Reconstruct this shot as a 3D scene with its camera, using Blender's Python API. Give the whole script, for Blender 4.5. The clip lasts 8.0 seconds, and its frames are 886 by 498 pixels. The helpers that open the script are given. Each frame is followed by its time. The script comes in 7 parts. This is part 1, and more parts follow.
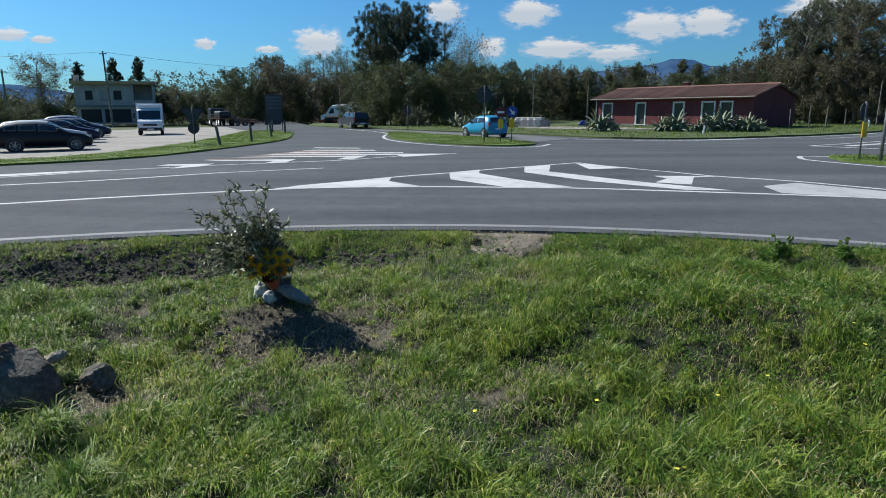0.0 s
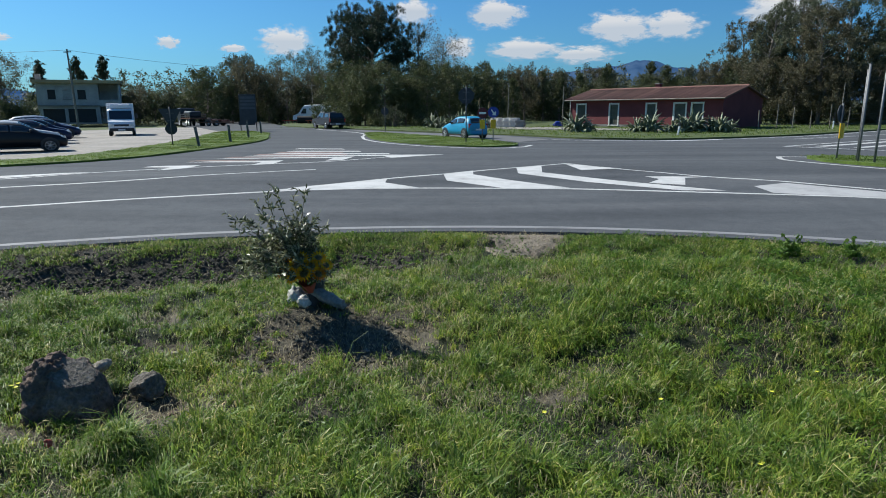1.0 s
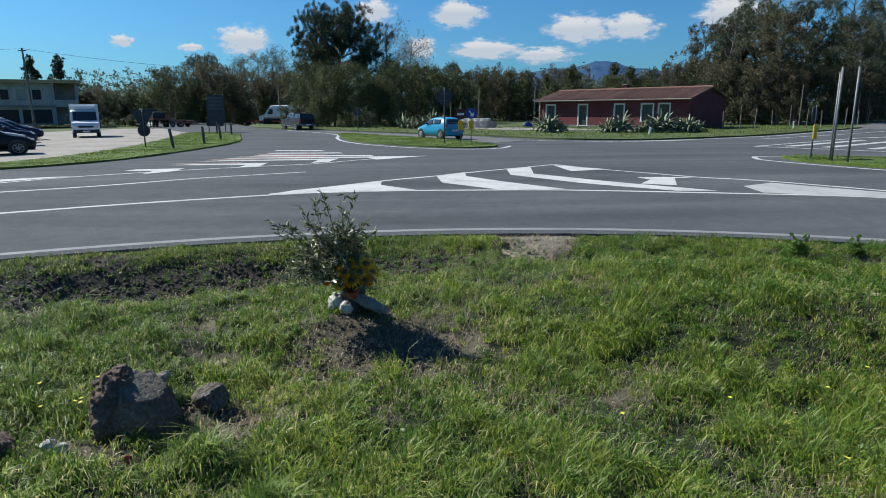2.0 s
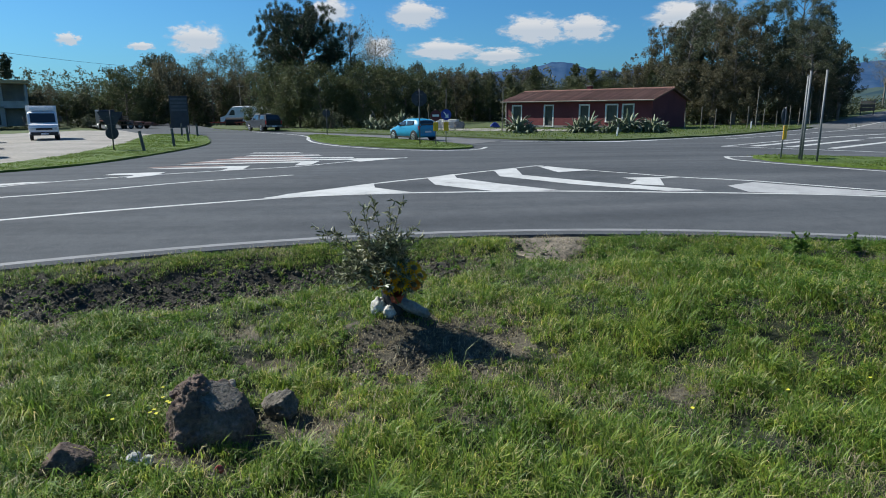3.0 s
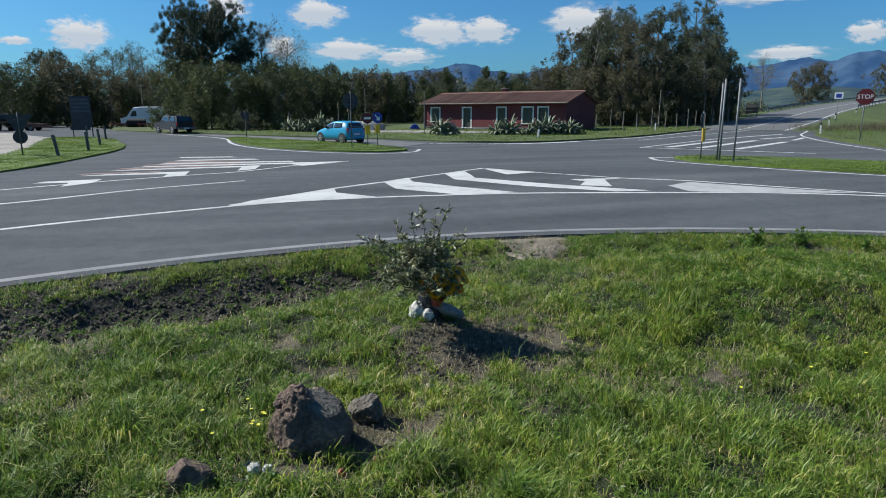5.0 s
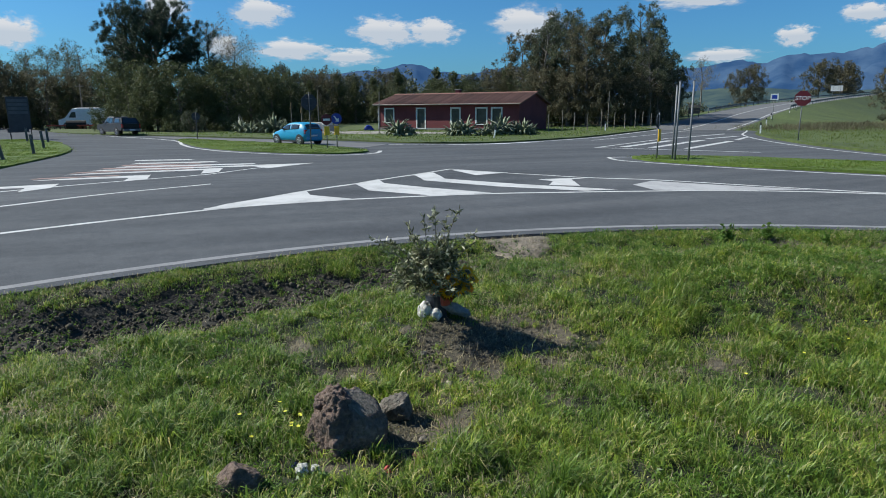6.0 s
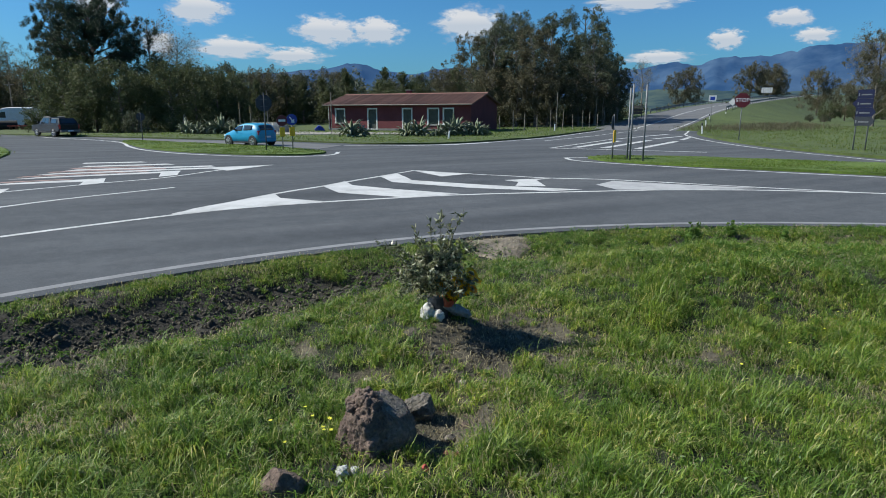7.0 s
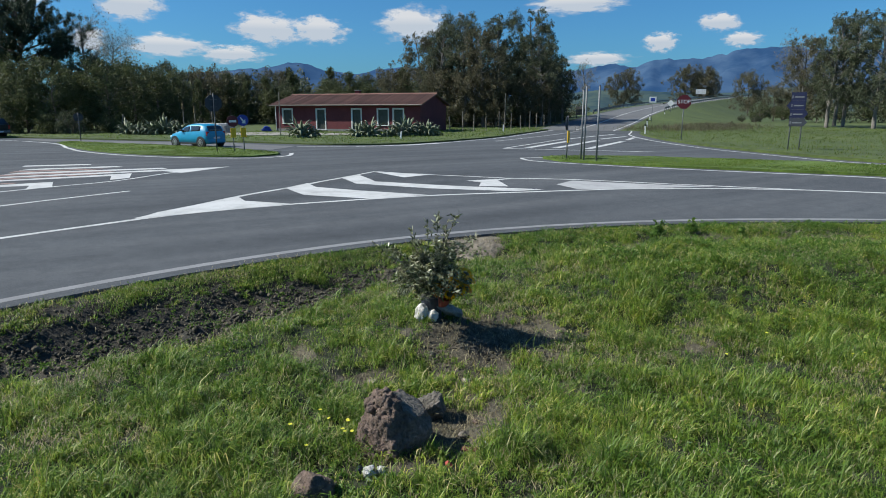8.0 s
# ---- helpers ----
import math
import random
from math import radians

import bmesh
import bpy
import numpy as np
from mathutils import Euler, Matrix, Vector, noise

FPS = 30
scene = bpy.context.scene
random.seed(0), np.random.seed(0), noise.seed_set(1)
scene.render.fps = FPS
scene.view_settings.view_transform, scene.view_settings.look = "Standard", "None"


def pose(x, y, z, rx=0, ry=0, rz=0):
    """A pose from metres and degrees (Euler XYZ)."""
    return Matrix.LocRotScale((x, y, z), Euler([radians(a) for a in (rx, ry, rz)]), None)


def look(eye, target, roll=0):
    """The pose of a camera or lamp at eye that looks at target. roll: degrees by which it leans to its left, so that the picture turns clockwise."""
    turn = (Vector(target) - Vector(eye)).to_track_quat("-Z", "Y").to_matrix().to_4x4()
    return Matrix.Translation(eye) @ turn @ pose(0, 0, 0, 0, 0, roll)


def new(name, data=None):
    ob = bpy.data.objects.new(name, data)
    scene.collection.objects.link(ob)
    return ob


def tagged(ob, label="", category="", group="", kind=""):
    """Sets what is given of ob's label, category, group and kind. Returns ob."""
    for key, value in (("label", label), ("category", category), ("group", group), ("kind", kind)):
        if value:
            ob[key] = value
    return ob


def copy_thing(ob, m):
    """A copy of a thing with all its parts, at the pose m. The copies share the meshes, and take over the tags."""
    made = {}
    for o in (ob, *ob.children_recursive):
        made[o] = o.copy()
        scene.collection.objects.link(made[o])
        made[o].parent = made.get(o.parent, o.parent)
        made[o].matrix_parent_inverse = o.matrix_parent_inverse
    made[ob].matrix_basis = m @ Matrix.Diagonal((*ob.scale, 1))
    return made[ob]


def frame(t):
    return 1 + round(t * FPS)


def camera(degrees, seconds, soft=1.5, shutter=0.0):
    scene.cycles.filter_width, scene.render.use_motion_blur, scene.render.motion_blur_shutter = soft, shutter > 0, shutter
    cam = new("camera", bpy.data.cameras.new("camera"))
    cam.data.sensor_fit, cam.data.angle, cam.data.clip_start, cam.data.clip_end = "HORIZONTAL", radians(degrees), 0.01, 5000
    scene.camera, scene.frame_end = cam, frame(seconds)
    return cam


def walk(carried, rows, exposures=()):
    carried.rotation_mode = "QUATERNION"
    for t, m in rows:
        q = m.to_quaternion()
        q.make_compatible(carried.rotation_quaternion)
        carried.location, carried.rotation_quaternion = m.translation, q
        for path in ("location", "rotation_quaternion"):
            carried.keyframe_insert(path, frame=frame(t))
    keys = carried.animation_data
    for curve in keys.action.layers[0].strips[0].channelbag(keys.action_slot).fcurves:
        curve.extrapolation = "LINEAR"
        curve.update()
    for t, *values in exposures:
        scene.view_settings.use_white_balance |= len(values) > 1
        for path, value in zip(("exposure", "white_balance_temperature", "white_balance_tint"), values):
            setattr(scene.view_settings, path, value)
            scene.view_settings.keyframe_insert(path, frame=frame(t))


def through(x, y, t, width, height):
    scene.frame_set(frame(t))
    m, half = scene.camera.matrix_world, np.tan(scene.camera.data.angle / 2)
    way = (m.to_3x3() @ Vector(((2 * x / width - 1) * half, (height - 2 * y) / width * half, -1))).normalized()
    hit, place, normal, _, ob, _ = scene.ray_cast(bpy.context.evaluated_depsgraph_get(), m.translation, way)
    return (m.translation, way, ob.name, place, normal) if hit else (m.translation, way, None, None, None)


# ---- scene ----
cam = camera(70.4, 8.0, soft=0.95)
PATH = [
    (0, (-0.203, 0.094, 1.824), (-0.305, 2.045, 1.394), -0.4),
    (0.5, (-0.569, 0.069, 1.842), (-0.625, 2.021, 1.411), -0.3),
    (1, (-0.969, 0.046, 1.863), (-0.975, 1.999, 1.433), -0.3),
    (1.5, (-1.406, 0.038, 1.892), (-1.357, 1.99, 1.462), -0.3),
    (3, (-2.822, 0.017, 1.993), (-2.591, 1.956, 1.563), -0.4),
    (3.5, (-3.265, -0.01, 2.018), (-2.967, 1.92, 1.589), -0.4),
    (4, (-3.659, -0.014, 2.047), (-3.29, 1.905, 1.618), -0.4),
    (4.5, (-4.008, -0.032, 2.09), (-3.568, 1.871, 1.66), -0.3),
    (6, (-5.081, 0.026, 2.169), (-4.417, 1.863, 1.74), -0.3),
    (6.5, (-5.425, 0.085, 2.183), (-4.684, 1.892, 1.753), -0.3),
    (7, (-5.76, 0.152, 2.235), (-4.942, 1.926, 1.805), -0.2),
    (7.5, (-6.056, 0.217, 2.254), (-5.162, 1.954, 1.823), -0.2),
    (8, (-6.346, 0.314, 2.277), (-5.377, 2.009, 1.847), -0.1),
]
walk(cam, [(t, look(eye, target, roll)) for t, eye, target, roll in PATH])
# ---- world, sun ----
SUN = Vector((-0.88, 0.47, 0.0)).normalized()
SUN_UP = radians(43)
world = bpy.data.worlds.new("world")
scene.world = world
world.use_nodes = True
wn = world.node_tree.nodes
sky = wn.new("ShaderNodeTexSky")
sky.sky_type = "NISHITA"
sky.sun_disc = False
sky.sun_elevation = SUN_UP
sky.sun_rotation = math.atan2(SUN.x, SUN.y)
sky.altitude = 100
sky.air_density, sky.dust_density, sky.ozone_density = 1.0, 1.0, 3.0
tint = wn.new("ShaderNodeMix")
tint.data_type, tint.blend_type = "RGBA", "MULTIPLY"
tint.inputs[0].default_value, tint.inputs[7].default_value = 1.0, (0.40, 0.92, 1.33, 1)
world.node_tree.links.new(sky.outputs[0], tint.inputs[6])
world.node_tree.links.new(tint.outputs[2], wn["Background"].inputs[0])
wn["Background"].inputs[1].default_value = 0.058
sun = new("sun", bpy.data.lights.new("sun", "SUN"))
sun.data.energy, sun.data.angle, sun.data.color = 5.0, radians(0.53), (0.965, 0.955, 0.88)
sun_at = SUN * math.cos(SUN_UP) + Vector((0, 0, math.sin(SUN_UP)))
sun.matrix_world = look(sun_at * 50, (0, 0, 0))
scene.view_settings.exposure = 0.54


# ---- materials ----
def node_mat(name):
    m = bpy.data.materials.new(name)
    m.use_nodes = True
    return m, m.node_tree.nodes, m.node_tree.links, m.node_tree.nodes["Principled BSDF"]


def noise_tex(n, l, scale, detail, coord="Object", rough=0.6):
    tc, tex = n.new("ShaderNodeTexCoord"), n.new("ShaderNodeTexNoise")
    tex.inputs["Scale"].default_value, tex.inputs["Detail"].default_value = scale, detail
    tex.inputs["Roughness"].default_value = rough
    l.new(tc.outputs[coord], tex.inputs["Vector"])
    return tex


def ramp(n, l, fac, stops):
    r = n.new("ShaderNodeValToRGB")
    while len(r.color_ramp.elements) < len(stops):
        r.color_ramp.elements.new(0.5)
    for e, (p, c) in zip(r.color_ramp.elements, stops):
        e.position, e.color = p, (*c, 1)
    l.new(fac, r.inputs[0])
    return r


def mix(n, l, kind, fac, a, b):
    m = n.new("ShaderNodeMix")
    m.data_type, m.blend_type = "RGBA", kind
    for sock, v in ((m.inputs[0], fac), (m.inputs[6], a), (m.inputs[7], b)):
        if isinstance(v, (int, float)):
            sock.default_value = v
        elif isinstance(v, tuple):
            sock.default_value = (*v, 1)
        else:
            l.new(v, sock)
    return m.outputs[2]


def surface(name, dark, light, big=1.0, fine=20.0, rough=0.8, bump=0.3, metal=0.0, coat=0.0, vary=0.0):
    """A surface whose colour drifts at a large scale and is broken up by fine grain."""
    m, n, l, p = node_mat(name)
    a, b = noise_tex(n, l, big, 5), noise_tex(n, l, fine, 6)
    ra = ramp(n, l, a.outputs["Fac"], [(0.32, dark), (0.68, light)])
    rb = ramp(n, l, b.outputs["Fac"], [(0.25, (0.62, 0.62, 0.62)), (0.75, (1.25, 1.25, 1.25))])
    col = mix(n, l, "MULTIPLY", 1.0, ra.outputs[0], rb.outputs[0])
    if vary:
        info = n.new("ShaderNodeObjectInfo")
        rv = ramp(n, l, info.outputs["Random"], [(0.0, (1 - vary,) * 3), (1.0, (1 + vary,) * 3)])
        col = mix(n, l, "MULTIPLY", 1.0, col, rv.outputs[0])
    l.new(col, p.inputs["Base Color"])
    p.inputs["Roughness"].default_value, p.inputs["Metallic"].default_value = rough, metal
    p.inputs["Coat Weight"].default_value = coat
    if bump:
        bm_ = n.new("ShaderNodeBump")
        bm_.inputs["Strength"].default_value, bm_.inputs["Distance"].default_value = bump, 0.02
        l.new(b.outputs["Fac"], bm_.inputs["Height"])
        l.new(bm_.outputs[0], p.inputs["Normal"])
    return m


def leafy(name, stops, rough=0.55, through=0.3, patch=0.35, patchcol=None, fine=0.0, bright=(1.2, 1.15, 1.0)):
    """Leaves or blades: each island its own tint, with a drift over the ground."""
    m, n, l, p = node_mat(name)
    geo = n.new("ShaderNodeNewGeometry")
    r = ramp(n, l, geo.outputs["Random Per Island"], stops)
    a = noise_tex(n, l, patch, 4)
    ra = ramp(n, l, a.outputs["Fac"], [(0.3, patchcol or (0.72, 0.78, 0.7)), (0.7, bright)])
    col = mix(n, l, "MULTIPLY", 1.0, r.outputs[0], ra.outputs[0])
    if fine:
        b = noise_tex(n, l, fine, 5, rough=0.7)
        rb = ramp(n, l, b.outputs["Fac"], [(0.3, (0.5, 0.6, 0.6)), (0.5, (1.0, 1.0, 1.0)), (0.72, (1.5, 1.3, 0.9))])
        col = mix(n, l, "MULTIPLY", 1.0, col, rb.outputs[0])
        c = noise_tex(n, l, fine * 4.3, 4, rough=0.7)
        rc = ramp(n, l, c.outputs["Fac"], [(0.3, (0.62, 0.62, 0.66)), (0.5, (1.0, 1.0, 1.0)), (0.7, (1.4, 1.32, 1.2))])
        col = mix(n, l, "MULTIPLY", 1.0, col, rc.outputs[0])
    l.new(col, p.inputs["Base Color"])
    p.inputs["Roughness"].default_value = rough
    p.inputs["Specular IOR Level"].default_value = 0.35
    tr, sh = n.new("ShaderNodeBsdfTranslucent"), n.new("ShaderNodeMixShader")
    l.new(col, tr.inputs[0])
    sh.inputs[0].default_value = through
    l.new(p.outputs[0], sh.inputs[1])
    l.new(tr.outputs[0], sh.inputs[2])
    l.new(sh.outputs[0], n["Material Output"].inputs[0])
    return m


def glass_dark(name, tint=(0.02, 0.025, 0.03)):
    m, n, l, p = node_mat(name)
    p.inputs["Base Color"].default_value = (*tint, 1)
    p.inputs["Roughness"].default_value, p.inputs["IOR"].default_value = 0.06, 1.5
    p.inputs["Coat Weight"].default_value, p.inputs["Coat Roughness"].default_value = 0.5, 0.03
    return m


M = {}


def road_asphalt():
    """Asphalt with long darker wheel tracks, pale dust and patches."""
    m, n, l, p = node_mat("asphalt")
    tc, mp = n.new("ShaderNodeTexCoord"), n.new("ShaderNodeMapping")
    mp.inputs["Rotation"].default_value = (0, 0, radians(-12))
    mp.inputs["Scale"].default_value = (0.05, 0.75, 1)
    l.new(tc.outputs["Object"], mp.inputs["Vector"])
    st = n.new("ShaderNodeTexNoise")
    st.inputs["Scale"].default_value, st.inputs["Detail"].default_value = 1.0, 6
    l.new(mp.outputs[0], st.inputs["Vector"])
    big, fine, sp = noise_tex(n, l, 0.18, 5), noise_tex(n, l, 55, 6), noise_tex(n, l, 2.6, 7, rough=0.75)
    c = ramp(n, l, st.outputs["Fac"], [(0.3, (0.062, 0.067, 0.073)), (0.5, (0.08, 0.086, 0.093)), (0.72, (0.104, 0.109, 0.115))])
    c2 = mix(n, l, "MULTIPLY", 1.0, c.outputs[0], ramp(n, l, big.outputs["Fac"], [(0.3, (0.86, 0.86, 0.87)), (0.7, (1.12, 1.12, 1.12))]).outputs[0])
    c3 = mix(n, l, "MULTIPLY", 1.0, c2, ramp(n, l, fine.outputs["Fac"], [(0.28, (0.68, 0.68, 0.68)), (0.74, (1.28, 1.28, 1.28))]).outputs[0])
    c4 = mix(n, l, "MULTIPLY", 1.0, c3, ramp(n, l, sp.outputs["Fac"], [(0.3, (0.82, 0.82, 0.83)), (0.6, (1.06, 1.06, 1.06))]).outputs[0])
    l.new(c4, p.inputs["Base Color"])
    p.inputs["Roughness"].default_value = 0.9
    p.inputs["Specular IOR Level"].default_value = 0.12
    bp = n.new("ShaderNodeBump")
    bp.inputs["Strength"].default_value, bp.inputs["Distance"].default_value = 0.3, 0.012
    l.new(fine.outputs["Fac"], bp.inputs["Height"])
    l.new(bp.outputs[0], p.inputs["Normal"])
    return m


M["asphalt"] = road_asphalt()
M["asphalt_old"] = surface("asphalt_old", (0.09, 0.092, 0.095), (0.13, 0.13, 0.13), 0.5, 40, 0.85, 0.25)
M["concrete"] = surface("concrete", (0.16, 0.16, 0.15), (0.26, 0.25, 0.235), 0.9, 30, 0.9, 0.4)
M["gravel"] = surface("gravel", (0.2, 0.182, 0.16), (0.31, 0.285, 0.255), 0.35, 6, 0.95, 0.5)
M["red_wall"] = surface("red_wall", (0.118, 0.027, 0.031), (0.165, 0.039, 0.043), 0.7, 14, 0.9, 0.15)
M["roof_tile"] = surface("roof_tile", (0.12, 0.06, 0.046), (0.19, 0.098, 0.075), 0.5, 7, 0.9, 0.3, vary=0.3)
M["white_paint"] = surface("white_paint", (0.6, 0.59, 0.55), (0.76, 0.75, 0.71), 1.5, 18, 0.6, 0.1)
M["shutter"] = surface("shutter", (0.055, 0.06, 0.045), (0.09, 0.095, 0.075), 3, 30, 0.7, 0.1)
M["plaster"] = surface("plaster", (0.33, 0.32, 0.3), (0.5, 0.485, 0.455), 0.5, 9, 0.9, 0.1)
M["ochre"] = surface("ochre", (0.38, 0.27, 0.14), (0.5, 0.36, 0.2), 0.5, 9, 0.9, 0.1)
M["zinc"] = surface("zinc", (0.13, 0.135, 0.138), (0.21, 0.215, 0.22), 4, 30, 0.65, 0.05, 0.3)
M["grey_post"] = surface("grey_post", (0.06, 0.065, 0.068), (0.11, 0.116, 0.118), 3, 30, 0.7, 0.1, 0.1)
M["board_stripe"] = surface("board_stripe", (0.045, 0.06, 0.075), (0.07, 0.085, 0.1), 3, 30, 0.6, 0.05)
M["dark_metal"] = surface("dark_metal", (0.018, 0.02, 0.022), (0.035, 0.037, 0.04), 2, 30, 0.5, 0.05)
M["sign_back"] = surface("sign_back", (0.02, 0.025, 0.035), (0.04, 0.045, 0.055), 2, 30, 0.6, 0.05)
M["sign_blue"] = surface("sign_blue", (0.012, 0.035, 0.26), (0.02, 0.055, 0.34), 1.5, 30, 0.45, 0.02)
M["sign_navy"] = surface("sign_navy", (0.006, 0.008, 0.034), (0.01, 0.013, 0.052), 1.5, 30, 0.5, 0.02)
M["sign_red"] = surface("sign_red", (0.08, 0.006, 0.011), (0.12, 0.009, 0.016), 1.5, 30, 0.5, 0.02)
M["sign_white"] = surface("sign_white", (0.66, 0.66, 0.66), (0.78, 0.78, 0.78), 1.5, 30, 0.45, 0.02)
M["sign_yellow"] = surface("sign_yellow", (0.75, 0.42, 0.01), (0.85, 0.5, 0.015), 1.5, 30, 0.45, 0.02)
M["tyre"] = surface("tyre", (0.012, 0.012, 0.012), (0.025, 0.025, 0.025), 5, 60, 0.85, 0.1)
M["rim"] = surface("rim", (0.4, 0.4, 0.41), (0.55, 0.55, 0.56), 5, 60, 0.35, 0.0, 0.8)
M["trim_black"] = surface("trim_black", (0.015, 0.015, 0.016), (0.028, 0.028, 0.03), 5, 60, 0.6, 0.0)
M["car_glass"] = glass_dark("car_glass")
M["lamp_red"] = surface("lamp_red", (0.25, 0.01, 0.012), (0.35, 0.02, 0.02), 5, 60, 0.2, 0.0, coat=0.6)
M["lamp_clear"] = surface("lamp_clear", (0.5, 0.52, 0.54), (0.7, 0.72, 0.74), 5, 60, 0.15, 0.0, coat=0.6)
for nm, c in (("black", (0.008, 0.008, 0.010)), ("navy", (0.01, 0.015, 0.045)), ("silver", (0.45, 0.46, 0.48)), ("white", (0.72, 0.73, 0.74)),
              ("turquoise", (0.008, 0.25, 0.44)), ("anthracite", (0.045, 0.05, 0.06)), ("steel", (0.14, 0.17, 0.22)), ("rust", (0.13, 0.05, 0.03))):
    M["car_" + nm] = surface("car_" + nm, tuple(v * 0.9 for v in c), tuple(v * 1.1 for v in c), 0.8, 90, 0.42, 0.0, 0.0, 0.25)
for c in ("black", "navy", "anthracite"):
    b = M["car_" + c].node_tree.nodes["Principled BSDF"]
    b.inputs["Specular IOR Level"].default_value, b.inputs["Coat Weight"].default_value = 0.25, 0.1
M["bark"] = surface("bark", (0.09, 0.07, 0.055), (0.22, 0.185, 0.155), 1.2, 12, 0.95, 0.6)
M["bark_pale"] = surface("bark_pale", (0.1, 0.088, 0.075), (0.24, 0.215, 0.19), 1.0, 10, 0.9, 0.4)
M["wood_grey"] = surface("wood_grey", (0.14, 0.125, 0.105), (0.26, 0.235, 0.2), 1.5, 22, 0.95, 0.4)
M["cloth_white"] = surface("cloth_white", (0.42, 0.4, 0.37), (0.62, 0.6, 0.56), 7, 45, 0.8, 0.5)
M["terracotta"] = surface("terracotta", (0.14, 0.05, 0.035), (0.2, 0.08, 0.055), 3, 30, 0.85, 0.2)
M["red_paint"] = surface("red_paint", (0.3, 0.045, 0.03), (0.42, 0.08, 0.05), 2, 20, 0.7, 0.1)
M["euc"] = leafy("euc_leaves", [(0.0, (0.045, 0.056, 0.03)), (0.45, (0.075, 0.096, 0.054)), (0.8, (0.115, 0.13, 0.082)), (1.0, (0.16, 0.16, 0.12))], 0.6, 0.3, 0.3, (0.6, 0.62, 0.58))
M["olivegreen"] = leafy("bush_leaves", [(0.0, (0.045, 0.062, 0.024)), (0.6, (0.086, 0.106, 0.042)), (1.0, (0.135, 0.145, 0.07))], 0.6, 0.28, 0.3, (0.6, 0.64, 0.6))
M["pineneedle"] = leafy("pine_needles", [(0.0, (0.014, 0.028, 0.016)), (0.7, (0.034, 0.058, 0.03)), (1.0, (0.07, 0.092, 0.05))], 0.6, 0.12, 0.3)
M["brownleaf"] = leafy("brown_leaves", [(0.0, (0.06, 0.06, 0.036)), (0.6, (0.106, 0.098, 0.06)), (1.0, (0.17, 0.145, 0.105))], 0.7, 0.32, 0.3)
M["greyleaf"] = leafy("grey_leaves", [(0.0, (0.13, 0.12, 0.1)), (0.6, (0.2, 0.185, 0.16)), (1.0, (0.28, 0.25, 0.23))], 0.6, 0.3, 0.3)
M["oleander"] = leafy("olive_leaves", [(0.0, (0.04, 0.05, 0.022)), (0.35, (0.1, 0.116, 0.054)), (0.62, (0.21, 0.22, 0.14)), (0.85, (0.37, 0.37, 0.27)), (1.0, (0.5, 0.5, 0.4))], 0.35, 0.2, 2.0)
M["agave"] = leafy("agave_leaves", [(0.0, (0.11, 0.135, 0.09)), (0.55, (0.2, 0.22, 0.16)), (0.8, (0.34, 0.33, 0.25)), (1.0, (0.42, 0.39, 0.3))], 0.5, 0.05, 1.0)
M["grass"] = leafy("grass_blades", [(0.0, (0.085, 0.158, 0.024)), (0.4, (0.145, 0.238, 0.034)), (0.75, (0.225, 0.312, 0.055)), (0.9, (0.34, 0.36, 0.115)), (1.0, (0.52, 0.47, 0.27))], 0.45, 0.4, 0.6, (0.6, 0.72, 0.68), 5.0, (1.3, 1.18, 1.0))
M["grass_far"] = leafy("verge_blades", [(0.0, (0.08, 0.135, 0.018)), (0.5, (0.11, 0.175, 0.024)), (0.9, (0.145, 0.205, 0.034)), (1.0, (0.22, 0.2, 0.09))], 0.6, 0.4, 0.3, (0.62, 0.68, 0.62))
M["meadow"] = leafy("meadow_blades", [(0.0, (0.07, 0.11, 0.018)), (0.5, (0.1, 0.15, 0.024)), (0.9, (0.135, 0.17, 0.035)), (1.0, (0.22, 0.19, 0.09))], 0.6, 0.35, 0.07, (0.7, 0.75, 0.65))
M["straw"] = leafy("straw_blades", [(0.0, (0.17, 0.14, 0.085)), (0.6, (0.28, 0.24, 0.155)), (1.0, (0.42, 0.37, 0.26))], 0.6, 0.25, 0.6)
M["weed"] = leafy("weed_leaves", [(0.0, (0.06, 0.125, 0.022)), (0.6, (0.10, 0.19, 0.03)), (1.0, (0.16, 0.25, 0.05))], 0.45, 0.45, 0.8)
M["petal"] = leafy("petals", [(0.0, (0.8, 0.36, 0.01)), (1.0, (0.88, 0.58, 0.03))], 0.6, 0.6, 3.0)
M["petal_orange"] = leafy("petals_orange", [(0.0, (0.6, 0.16, 0.02)), (1.0, (0.82, 0.36, 0.03))], 0.6, 0.6, 3.0)
M["lemon"] = leafy("lemon_petals", [(0.0, (0.75, 0.7, 0.03)), (1.0, (0.85, 0.8, 0.15))], 0.6, 0.3, 3.0)


